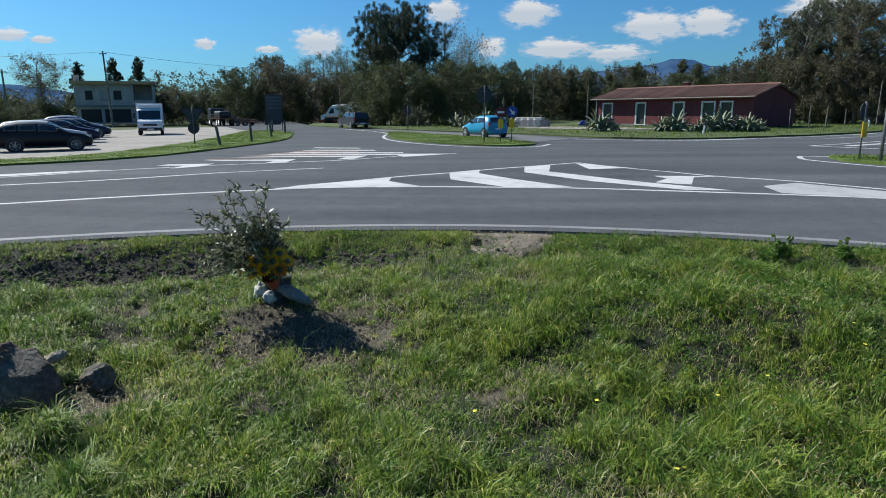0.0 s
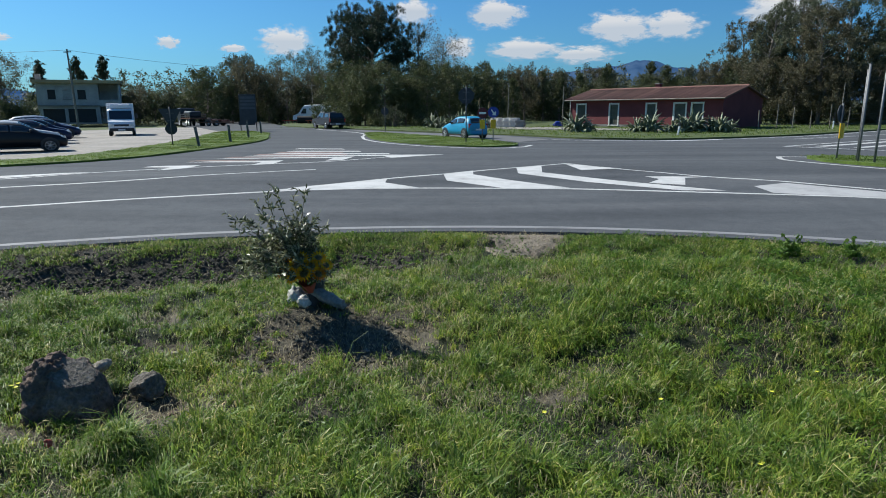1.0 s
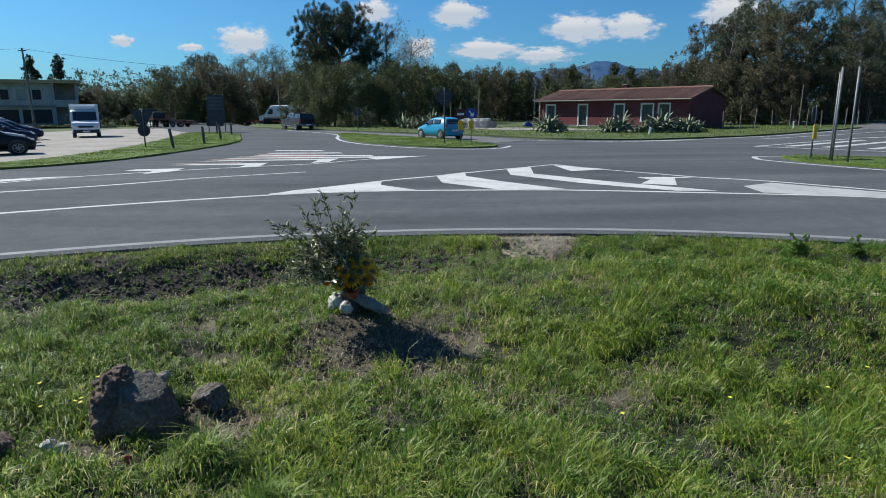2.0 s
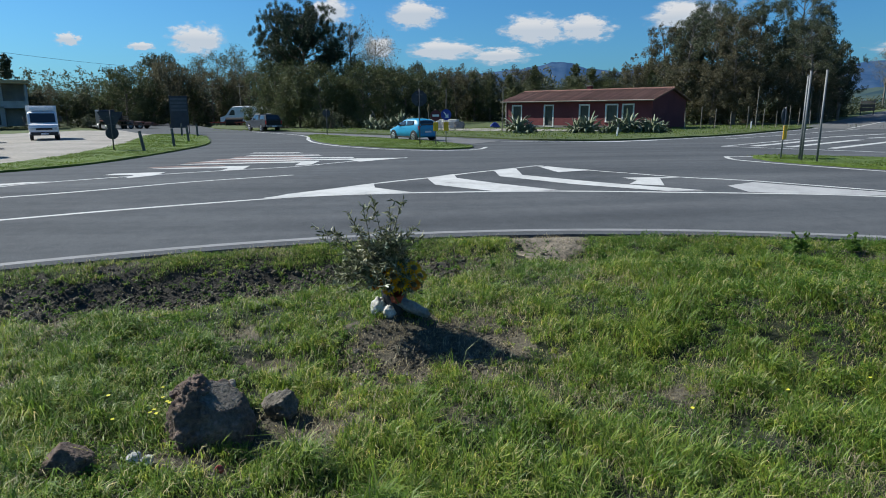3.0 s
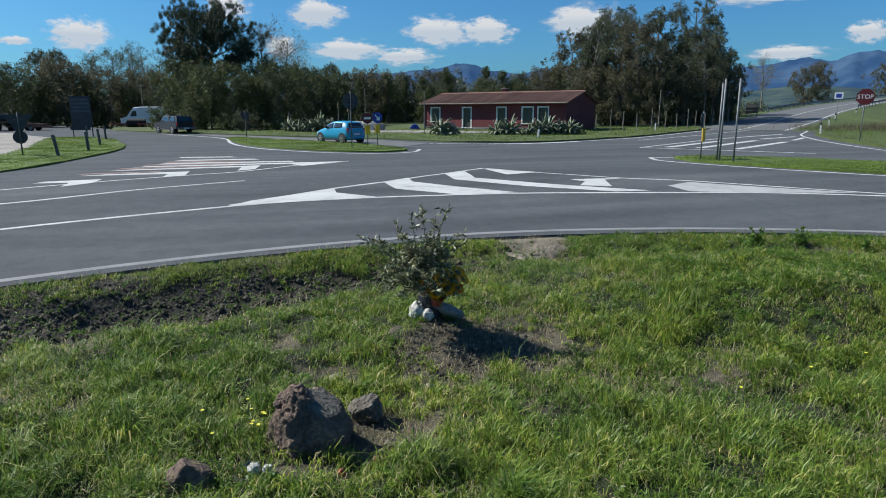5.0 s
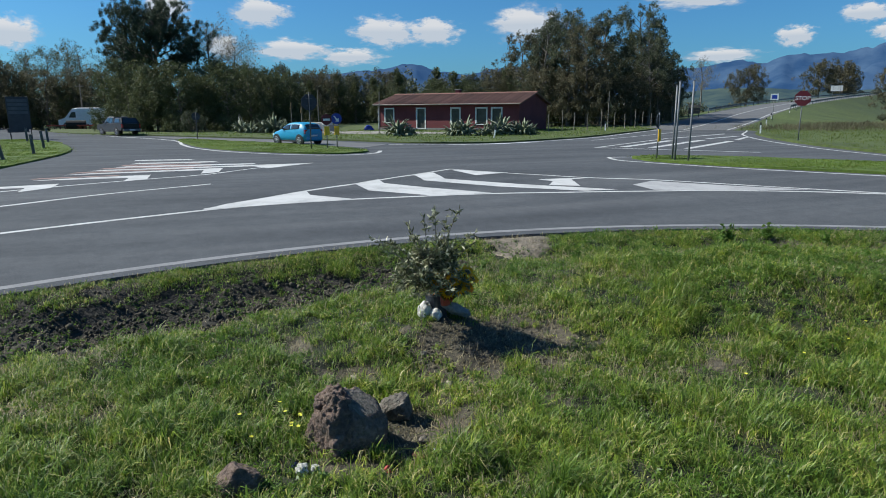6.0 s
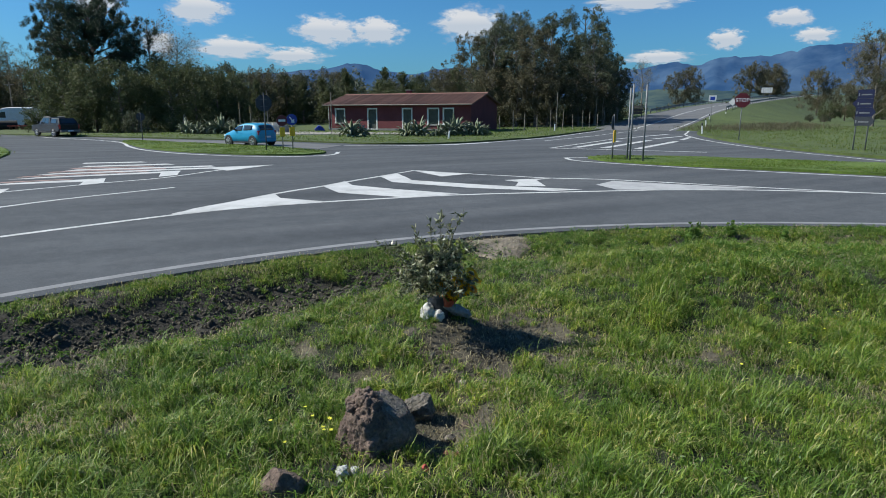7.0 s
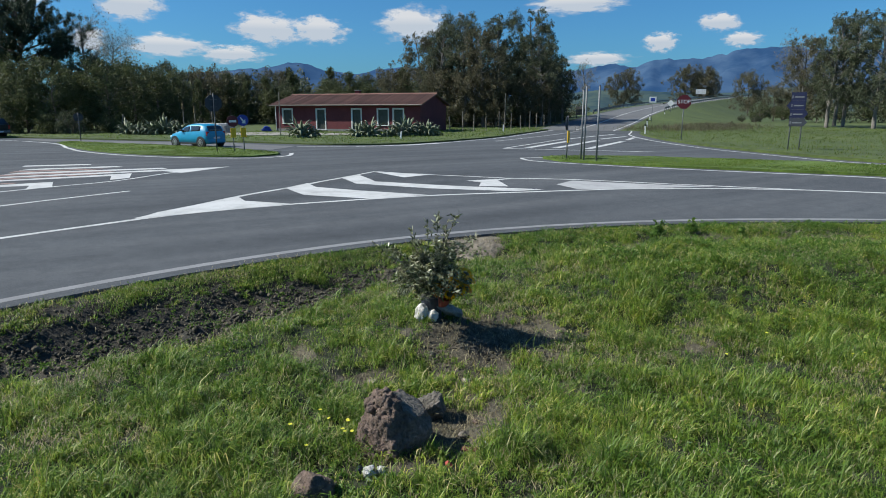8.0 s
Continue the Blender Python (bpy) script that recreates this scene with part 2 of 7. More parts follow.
def field_mat(name, stops, big, fine, bump=0.5):
    m, n, l, p = node_mat(name)
    a, b, c = noise_tex(n, l, big, 6), noise_tex(n, l, fine, 8), noise_tex(n, l, big * 7, 5)
    ra = ramp(n, l, a.outputs["Fac"], stops)
    rc = ramp(n, l, c.outputs["Fac"], [(0.3, (0.7, 0.74, 0.66)), (0.7, (1.25, 1.2, 1.15))])
    rb = ramp(n, l, b.outputs["Fac"], [(0.3, (0.55, 0.55, 0.52)), (0.72, (1.3, 1.3, 1.25))])
    col = mix(n, l, "MULTIPLY", 1.0, mix(n, l, "MULTIPLY", 1.0, ra.outputs[0], rc.outputs[0]), rb.outputs[0])
    l.new(col, p.inputs["Base Color"])
    p.inputs["Roughness"].default_value = 0.95
    bp = n.new("ShaderNodeBump")
    bp.inputs["Strength"].default_value, bp.inputs["Distance"].default_value = bump, 0.06
    l.new(b.outputs["Fac"], bp.inputs["Height"])
    l.new(bp.outputs[0], p.inputs["Normal"])
    return m


M["field"] = field_mat("field", [(0.25, (0.04, 0.06, 0.013)), (0.6, (0.066, 0.094, 0.02)), (0.85, (0.12, 0.12, 0.045))], 0.05, 3.0)
M["turf"] = field_mat("turf", [(0.25, (0.06, 0.10, 0.014)), (0.6, (0.09, 0.145, 0.018)), (0.85, (0.13, 0.15, 0.035))], 0.15, 9.0)
M["soil"] = field_mat("soil", [(0.25, (0.05, 0.043, 0.033)), (0.55, (0.1, 0.087, 0.067)), (0.85, (0.17, 0.148, 0.118))], 0.9, 18.0, 0.9)
M["rock"] = field_mat("rock", [(0.25, (0.075, 0.052, 0.046)), (0.55, (0.195, 0.138, 0.12)), (0.85, (0.33, 0.255, 0.23))], 2.5, 30.0, 1.0)
M["rock_grey"] = field_mat("rock_grey", [(0.25, (0.1, 0.088, 0.08)), (0.55, (0.19, 0.168, 0.155)), (0.85, (0.3, 0.27, 0.255))], 2.5, 28.0, 1.0)
M["stone_pale"] = field_mat("stone_pale", [(0.25, (0.24, 0.21, 0.19)), (0.55, (0.34, 0.3, 0.27)), (0.85, (0.46, 0.42, 0.38))], 2.5, 28.0, 0.7)
M["moss"] = field_mat("moss", [(0.25, (0.1, 0.06, 0.035)), (0.55, (0.15, 0.12, 0.06)), (0.85, (0.2, 0.19, 0.09))], 2.5, 40.0, 1.0)


def worn_paint(name, level):
    """White road paint, rubbed through to the asphalt in spots."""
    m, n, l, p = node_mat(name)
    a, b = noise_tex(n, l, 1.3, 6, rough=0.7), noise_tex(n, l, 30, 6, rough=0.75)
    s = n.new("ShaderNodeMath")
    s.operation = "MULTIPLY_ADD"
    l.new(b.outputs["Fac"], s.inputs[0])
    s.inputs[1].default_value = 0.45
    l.new(a.outputs["Fac"], s.inputs[2])
    r = ramp(n, l, s.outputs[0], [(0.42, (0.12, 0.12, 0.12)), (0.58, level), (0.8, tuple(v * 1.35 for v in level))])
    l.new(r.outputs[0], p.inputs["Base Color"])
    p.inputs["Roughness"].default_value = 0.75
    return m


M["paint"] = worn_paint("road_paint", (0.36, 0.36, 0.355))
M["paint_old"] = worn_paint("old_road_paint", (0.155, 0.155, 0.158))
M["paint_worn"] = worn_paint("worn_road_paint", (0.26, 0.26, 0.26))
M["paint_red"] = surface("paint_red", (0.2, 0.12, 0.1), (0.32, 0.2, 0.17), 0.8, 20, 0.8, 0.1)


def glow_mat(name, dark, light, scale, haze_glow):
    """Far hills; an even blue emission is added to stand for kilometres of hazy air."""
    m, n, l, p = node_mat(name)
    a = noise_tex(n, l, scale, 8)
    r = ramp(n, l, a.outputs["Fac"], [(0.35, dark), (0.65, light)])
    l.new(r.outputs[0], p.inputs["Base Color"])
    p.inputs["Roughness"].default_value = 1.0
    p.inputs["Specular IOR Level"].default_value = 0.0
    p.inputs["Emission Color"].default_value = (*haze_glow, 1)
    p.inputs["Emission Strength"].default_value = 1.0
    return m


# haze is put into the colour: bluish base tones plus a blue emission
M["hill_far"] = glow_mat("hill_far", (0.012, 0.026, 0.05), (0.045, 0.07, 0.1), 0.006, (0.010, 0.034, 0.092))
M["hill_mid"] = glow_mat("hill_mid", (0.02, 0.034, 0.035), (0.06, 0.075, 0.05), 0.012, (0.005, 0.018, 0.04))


def cloud_mat():
    m, n, l, p = node_mat("cloud")
    tc, info = n.new("ShaderNodeTexCoord"), n.new("ShaderNodeObjectInfo")
    ln = n.new("ShaderNodeVectorMath")
    ln.operation = "LENGTH"
    l.new(tc.outputs["Object"], ln.inputs[0])
    tex = n.new("ShaderNodeTexNoise")
    tex.noise_dimensions = "4D"
    tex.inputs["Scale"].default_value, tex.inputs["Detail"].default_value = 1.9, 9
    tex.inputs["Roughness"].default_value = 0.62
    wm = n.new("ShaderNodeMath")
    wm.operation = "MULTIPLY"
    wm.inputs[1].default_value = 40
    l.new(info.outputs["Random"], wm.inputs[0])
    l.new(wm.outputs[0], tex.inputs["W"])
    l.new(tc.outputs["Object"], tex.inputs["Vector"])
    ma = n.new("ShaderNodeMath")
    ma.operation = "MULTIPLY_ADD"
    l.new(tex.outputs["Fac"], ma.inputs[0])
    ma.inputs[1].default_value = -2.1
    ad = n.new("ShaderNodeMath")
    ad.inputs[1].default_value = 0.40
    l.new(ln.outputs["Value"], ad.inputs[0])
    l.new(ad.outputs[0], ma.inputs[2])
    r = ramp(n, l, ma.outputs[0], [(0.0, (0.94, 0.94, 0.94)), (0.14, (0.6, 0.6, 0.6)), (0.28, (0.2, 0.2, 0.2)), (0.48, (0, 0, 0))])
    # cloud shading is painted in: blue-grey undersides, whiter tops, given off as emission
    sh = n.new("ShaderNodeSeparateXYZ")
    l.new(tc.outputs["Object"], sh.inputs[0])
    rc = ramp(n, l, sh.outputs["Y"], [(0.0, (0.72, 0.8, 0.9)), (0.45, (0.95, 0.97, 1.0))])
    em, tr, mx = n.new("ShaderNodeEmission"), n.new("ShaderNodeBsdfTransparent"), n.new("ShaderNodeMixShader")
    l.new(rc.outputs[0], em.inputs[0])
    em.inputs[1].default_value = 0.52
    l.new(r.outputs[0], mx.inputs[0])
    l.new(tr.outputs[0], mx.inputs[1])
    l.new(em.outputs[0], mx.inputs[2])
    l.new(mx.outputs[0], n["Material Output"].inputs[0])
    return m


M["cloud"] = cloud_mat()
# green-brown ground, darkened further to stand for the shade between grass blades
M["ground_gap_shade"] = field_mat("ground_gap_shade", [(0.25, (0.012, 0.017, 0.007)), (0.55, (0.024, 0.032, 0.012)), (0.85, (0.055, 0.056, 0.028))], 0.7, 16.0, 0.9)
M["soil_wet"] = field_mat("soil_wet", [(0.25, (0.016, 0.014, 0.011)), (0.55, (0.036, 0.032, 0.026)), (0.85, (0.07, 0.062, 0.05))], 1.2, 14.0, 1.0)
M["soil_pale"] = field_mat("soil_pale", [(0.25, (0.15, 0.125, 0.105)), (0.55, (0.23, 0.195, 0.165)), (0.85, (0.32, 0.28, 0.24))], 1.2, 22.0, 0.8)
# ---- mesh helpers ----
from mathutils import geometry


def part(name, bm, material, parent=None, label="", smooth=False):
    """Links a bmesh as one mesh object, under a thing or a part."""
    me = bpy.data.meshes.new(name)
    bm.normal_update()
    bm.to_mesh(me)
    bm.free()
    me.materials.append(material)
    if smooth:
        me.polygons.foreach_set("use_smooth", [True] * len(me.polygons))
    ob = new(name, me)
    ob.parent = parent
    return tagged(ob, label)


def from_arrays(name, verts, faces, material, parent=None, smooth=False):
    me = bpy.data.meshes.new(name)
    me.from_pydata(verts, [], faces)
    me.materials.append(material)
    if smooth:
        me.polygons.foreach_set("use_smooth", [True] * len(me.polygons))
    ob = new(name, me)
    ob.parent = parent
    return ob


def thing(name, label, category, m, group=""):
    ob = new(name)
    ob.empty_display_size = 0.1
    ob.matrix_world = m
    return tagged(ob, label, category, group)


def box(bm, x0, x1, y0, y1, z0, z1, bevel=0.0):
    r = bmesh.ops.create_cube(bm, size=1, matrix=Matrix.LocRotScale(((x0 + x1) / 2, (y0 + y1) / 2, (z0 + z1) / 2), None, (x1 - x0, y1 - y0, z1 - z0)))
    if bevel:
        edges = list({e for v in r["verts"] for e in v.link_edges})
        bmesh.ops.bevel(bm, geom=edges, offset=bevel, segments=2, affect="EDGES", profile=0.5)
    return bm


def boxed(*a, bevel=0.0):
    return box(bmesh.new(), *a, bevel=bevel)


def tube(bm, p, q, r0, r1=None, n=8, caps=True):
    p, q = Vector(p), Vector(q)
    d = q - p
    m = Matrix.Translation((p + q) / 2) @ d.to_track_quat("Z", "Y").to_matrix().to_4x4()
    bmesh.ops.create_cone(bm, cap_ends=caps, segments=n, radius1=r0, radius2=r0 if r1 is None else r1, depth=d.length, matrix=m)
    return bm


def tubed(*a, **k):
    return tube(bmesh.new(), *a, **k)


def disc(bm, m, r, thick, n=24):
    bmesh.ops.create_cone(bm, cap_ends=True, segments=n, radius1=r, radius2=r, depth=thick, matrix=m)
    return bm


def prism(bm, outline, z0, z1, m=None):
    """An upright block on a plan outline."""
    low = [bm.verts.new((x, y, z0)) for x, y in outline]
    top = [bm.verts.new((x, y, z1)) for x, y in outline]
    n = len(outline)
    bm.faces.new(low[::-1])
    bm.faces.new(top)
    for i in range(n):
        bm.faces.new((low[i], low[(i + 1) % n], top[(i + 1) % n], top[i]))
    if m is not None:
        bmesh.ops.transform(bm, matrix=m, verts=low + top)
    return bm


def smooth_line(pts, step=0.5, closed=False):
    """Catmull-Rom through plan points."""
    out, n = [], len(pts)
    p = [Vector(q) for q in pts]
    for i in range(n if closed else n - 1):
        a, b = p[i], p[(i + 1) % n]
        z = p[i - 1] if i or closed else a * 2 - b
        c = p[(i + 2) % n] if closed or i + 2 < n else b * 2 - a
        k = max(1, int((b - a).length / step))
        for j in range(k):
            t = j / k
            out.append(0.5 * (2 * a + (b - z) * t + (2 * z - 5 * a + 4 * b - c) * t * t + (3 * a - z - 3 * b + c) * t ** 3))
    if not closed:
        out.append(p[-1])
    return out


def inside(poly, x, y):
    hit, n = False, len(poly)
    j = n - 1
    for i in range(n):
        xi, yi, xj, yj = poly[i][0], poly[i][1], poly[j][0], poly[j][1]
        if (yi > y) != (yj > y) and x < (xj - xi) * (y - yi) / (yj - yi) + xi:
            hit = not hit
        j = i
    return hit


def smoothstep(a, b, x):
    t = min(1.0, max(0.0, (x - a) / (b - a)))
    return t * t * (3 - 2 * t)


def hill_noise(x, y, s):
    return noise.noise(Vector((x * s, y * s, 3.7)))


# ---- the lie of the land ----
def edge_y(x):
    """The near edge line of the main road."""
    u = min(9.5, max(-10.0, x))
    return 11.80 - 0.0579 * u - 0.02943 * u * u - 0.00017 * u ** 3 + (-0.0579 - 0.05886 * u - 0.00051 * u * u) * (x - u)


def road_z(x, y):
    """The main road is banked: its near edge lies lower."""
    return -0.30 + 0.035 * min(8.6, max(0.0, y - edge_y(x)))


def ridge_z(x):
    return -0.50 + 0.32 * smoothstep(-1.5, 2.0, x) - 0.08 * smoothstep(4, 8, x)


def ground_z(x, y):
    s = (edge_y(x) - 0.38 - y) / (1 + 0.25 * min(abs(x + 1.7), 8) / 8)
    if s < -0.25:
        return -0.5
    deep = 0.78 - 0.24 * smoothstep(-4.0, -0.8, x)
    if s < 0.0:
        z = -0.5 + 0.13 * smoothstep(-0.25, 0.0, s)
    else:
        down = smoothstep(0.15, 1.15, s)
        up = smoothstep(1.5, 2.9, s)
        z = -0.37 * (1 - down) - deep * down
        z += (ridge_z(x) + deep) * up
        z += (-0.63 - ridge_z(x)) * smoothstep(4.1, 5.7, s)
    k = smoothstep(0.1, 0.6, s)
    z += k * (0.06 * hill_noise(x, y, 0.9) + 0.075 * hill_noise(x, y, 2.0) + 0.04 * hill_noise(x, y, 5.5))
    if x < 1 and 0.6 < s < 2.6:
        w = math.exp(-((s - 1.55) / 0.5) ** 2) * smoothstep(0.0, -1.5, x)
        z += w * (0.12 * hill_noise(x, y, 3.4) + 0.07 * hill_noise(x + 5, y, 7.5))
    # mound under the sapling and the hollow beside the boulder
    z += 0.10 * math.exp(-((x + 2.45) ** 2 + (y - 7.3) ** 2) / 0.3)
    z -= 0.16 * math.exp(-((x + 3.68) ** 2 + (y - 4.78) ** 2) / 0.09)
    z -= 0.12 * math.exp(-((x + 4.4) ** 2 + (y - 7.2) ** 2) / 0.12) + 0.1 * math.exp(-((x + 3.9) ** 2 + (y - 6.3) ** 2) / 0.1)
    return z


GRAVEL_SPOT = [(-0.35, 11.42), (0.4, 11.45), (1.05, 11.4), (1.2, 11.05), (0.95, 10.65), (0.5, 10.35), (0.1, 10.05), (-0.2, 10.4), (-0.3, 10.9)]


def bare(x, y):
    """How bare the soil is, 0 to 1."""
    s = edge_y(x) - 0.38 - y
    n = 0.35 * hill_noise(x, y, 1.7) + 0.35 * hill_noise(x, y, 4.5)
    wide = 0.62 + 0.45 * smoothstep(-2.5, -6.0, x)
    b = math.exp(-((s - 1.45) / wide) ** 2) * (1.55 * smoothstep(-0.2, -2.2, x) + 0.62 * smoothstep(2.9, 3.8, x))
    b = max(b, 1.25 * math.exp(-(((x + 2.15) / 1.05) ** 2 + ((y - 6.45) / 0.66) ** 2)))
    b = max(b, 0.55 * math.exp(-(((x + 2.9) / 0.8) ** 2 + ((y - 6.0) / 0.5) ** 2)))
    b = max(b, 1.1 * math.exp(-(((x + 3.45) / 0.5) ** 2 + ((y - 4.9) / 0.4) ** 2)))
    b = max(b, 0.7 * math.exp(-(((x + 4.4) / 0.3) ** 2 + ((y - 7.2) / 0.28) ** 2)), 0.75 * math.exp(-(((x + 3.9) / 0.35) ** 2 + ((y - 6.3) / 0.25) ** 2)))
    b = max(b, 0.5 * math.exp(-(((x + 0.05) / 0.4) ** 2 + ((y - 5.1) / 0.22) ** 2)), 0.5 * math.exp(-(((x + 2.1) / 0.4) ** 2 + ((y - 4.9) / 0.25) ** 2)), 0.45 * math.exp(-(((x + 6.3) / 0.4) ** 2 + ((y - 5.9) / 0.3) ** 2)))
    b = max(b, 0.75 * math.exp(-(((x + 4.4) / 0.35) ** 2 + ((y - 4.5) / 0.2) ** 2)))
    b = max(b, 1.3 if inside(GRAVEL_SPOT, x, y) else 0.0)
    return b + (n if b > 0.12 else 0.5 * max(0, n - 0.25))


def axis(fine0, fine1, step, far0, far1, grow=1.35):
    a = list(np.arange(fine0, fine1 + 1e-6, step))
    d = step
    while a[-1] < far1:
        d *= grow
        a.append(a[-1] + d)
    d, b = step, [fine0]
    while b[-1] > far0:
        d *= grow
        b.append(b[-1] - d)
    return b[:0:-1] + a


def build_ground():
    xs, ys = axis(-13, 11, 0.13, -4200, 4200), axis(1.0, 11.9, 0.1, -900, 4600)
    nx = len(xs)
    verts = [(x, y, ground_z(x, y) if -60 < x < 60 and y < 14 else -0.5) for y in ys for x in xs]
    faces = [(j * nx + i, j * nx + i + 1, (j + 1) * nx + i + 1, (j + 1) * nx + i) for j in range(len(ys) - 1) for i in range(nx - 1)]
    ob = from_arrays("ground", verts, faces, M["soil"], smooth=True)
    ob.data.materials.append(M["field"])
    ob.data.materials.append(M["ground_gap_shade"])
    ob.data.materials.append(M["soil_wet"])
    for i, q in enumerate(ob.data.polygons):
        c = verts[q.vertices[0]]
        if not (-11.5 < c[0] < 10.6 and 1.95 < c[1] < 13):
            q.material_index = 1
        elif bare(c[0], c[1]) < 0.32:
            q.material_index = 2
        elif edge_y(c[0]) - c[1] < 3.4 and c[0] < 0:
            q.material_index = 3
    return tagged(ob, "rough grassy ground with brown soil beside the road", "ground", kind="structure")


build_ground()

# near asphalt edge, then the whole junction as one sheet
near = [(x, edge_y(x) + 8.6) for x in np.arange(-60, 40.1, 0.5)]
ROAD = near + [(70, 10), (70, 75), (56, 71.2), (30, 49.8), (24.2, 45.3), (17.5, 41.5), (12.6, 40.0), (9, 42), (6, 52), (-6, 64), (-14, 71), (-22, 84),
               (-32, 112), (-60, 165), (-75, 165), (-42, 100), (-30, 74), (-40, 40), (-60, 20)]


def flat_sheet(name, outline, z, material, thick=0.0):
    bm = bmesh.new()
    vs = [bm.verts.new((x, y, z)) for x, y in outline]
    f = bm.faces.new(vs)
    if f.normal.z < 0 or sum((outline[i - 1][0] - p[0]) * (outline[i - 1][1] + p[1]) for i, p in enumerate(outline)) > 0:
        f.normal_flip()
    if thick:
        r = bmesh.ops.extrude_edge_only(bm, edges=list(bm.edges))
        for v in r["geom"]:
            if isinstance(v, bmesh.types.BMVert):
                v.co.z -= thick
    bmesh.ops.triangulate(bm, faces=[q for q in bm.faces if len(q.verts) > 4])
    return part(name, bm, material)


road = tagged(flat_sheet("road", ROAD, 0.0, M["asphalt"], 0.1), "worn grey asphalt of a road junction", "road", kind="structure")


def banked_lane():
    """The banked carriageway between the near edge and the level junction."""
    qs = [-0.38, -0.37, -0.2, 0.0, 1.5, 3.0, 5.0, 7.0, 8.6]
    verts, faces = [], []
    xs = list(np.arange(-60, 40.1, 0.25))
    for x in xs:
        for i, q in enumerate(qs):
            y = edge_y(x) + q + (0.03 * hill_noise(x, 0, 1.5) if q < -0.3 else 0.0)
            verts.append((x, y, road_z(x, y) - (0.16 if i == 0 else 0.0) - (0.012 if i == 1 else 0)))
    k = len(qs)
    for j in range(len(xs) - 1):
        faces += [(j * k + i, (j + 1) * k + i, (j + 1) * k + i + 1, j * k + i + 1) for i in range(k - 1)]
    return tagged(from_arrays("main_road", verts, faces, M["asphalt"], smooth=False), "worn grey asphalt of the banked main road", "road", kind="structure")


banked_lane()


def ribbon(name, pts, width, z, material, parent=None, width2=None):
    """A painted line along plan points."""
    line = smooth_line(pts, 0.6)
    verts, faces = [], []
    for i, p in enumerate(line):
        d = (line[min(i + 1, len(line) - 1)] - line[max(i - 1, 0)]).normalized()
        w = (width if width2 is None else width + (width2 - width) * i / (len(line) - 1)) / 2
        for q in (Vector((p.x - d.y * w, p.y + d.x * w)), Vector((p.x + d.y * w, p.y - d.x * w))):
            verts.append((q.x, q.y, road_z(q.x, q.y) + z))
        if i:
            faces.append((2 * i - 2, 2 * i - 1, 2 * i + 1, 2 * i))
    return from_arrays(name, verts, faces, material, parent)


def patch(name, pts, z=0.004, material=None, parent=None):
    bm = bmesh.new()
    f = bm.faces.new([bm.verts.new((x, y, 0)) for x, y in pts])
    f.normal_update()
    if f.normal.z < 0:
        f.normal_flip()
    bmesh.ops.triangulate(bm, faces=list(bm.faces))
    bmesh.ops.subdivide_edges(bm, edges=list(bm.edges), cuts=7, use_grid_fill=True)
    for v in bm.verts:
        v.co.z = road_z(v.co.x, v.co.y) + z
    return part(name, bm, material or M["paint"], parent)


P = M["paint"]
marks = []
# edge line, asphalt-coloured kerb strip
marks.append(ribbon("edge_line", [(x, edge_y(x)) for x in np.arange(-40, 30.1, 1.5)], 0.19, 0.004, M["paint_old"]))
# hatched island in the middle of the junction
lane = [(-40, -3), (-20, 8.6), (-10.8, 13.55), (-8.5, 14.75), (-6.4, 15.65), (-4.5, 16.3), (-2.2, 16.58), (-0.4, 16.55), (2.2, 16.3), (4.8, 15.62), (7.2, 14.85), (8.9, 14.15), (11.5, 12.5), (14.3, 9.9), (21, 2), (27, -6)]
marks.append(ribbon("lane_line", lane, 0.15, 0.004, P))
marks.append(ribbon("gore_line", [(-5.4, 16.15), (-2.62, 18.4), (-0.75, 19.5), (1.2, 20.85), (3.4, 22.6)], 0.15, 0.0045, P))
marks.append(ribbon("gore_line", [(3.4, 22.6), (4.45, 20.65), (6.4, 18.2), (8.1, 16.9), (10.6, 14.0), (12.6, 11.7)], 0.13, 0.0045, P))
marks.append(patch("gore_paint", [(-5.4, 16.1), (-4.9, 16.75), (-2.64, 18.37), (-2.63, 17.6), (-1.65, 16.66), (-3.2, 16.45)], 0.008))
marks.append(patch("chevron", [(-1.01, 19.4), (-0.07, 20.1), (-0.09, 19.2), (0.9, 17.95), (2.33, 16.4), (0.58, 16.5), (-0.9, 17.92)], 0.008))
marks.append(patch("chevron", [(1.42, 21.1), (2.33, 21.55), (2.05, 19.54), (3.9, 17.55), (6.03, 15.6), (5.01, 15.75), (3.0, 17.4), (1.29, 19.38)], 0.008))
marks.append(patch("chevron", [(3.28, 22.35), (4.78, 20.44), (3.36, 20.02)], 0.008))
marks.append(patch("chevron", [(4.86, 18.33), (5.73, 18.2), (6.6, 18.0), (5.86, 17.9), (5.39, 16.62), (4.56, 17.08), (5.09, 17.76)], 0.008))
marks.append(patch("arrow_paint", [(7.0, 16.2), (8.0, 16.6), (9.5, 14.85), (11.0, 13.3), (9.0, 14.15), (6.95, 15.1)], 0.008, M["paint_worn"]))
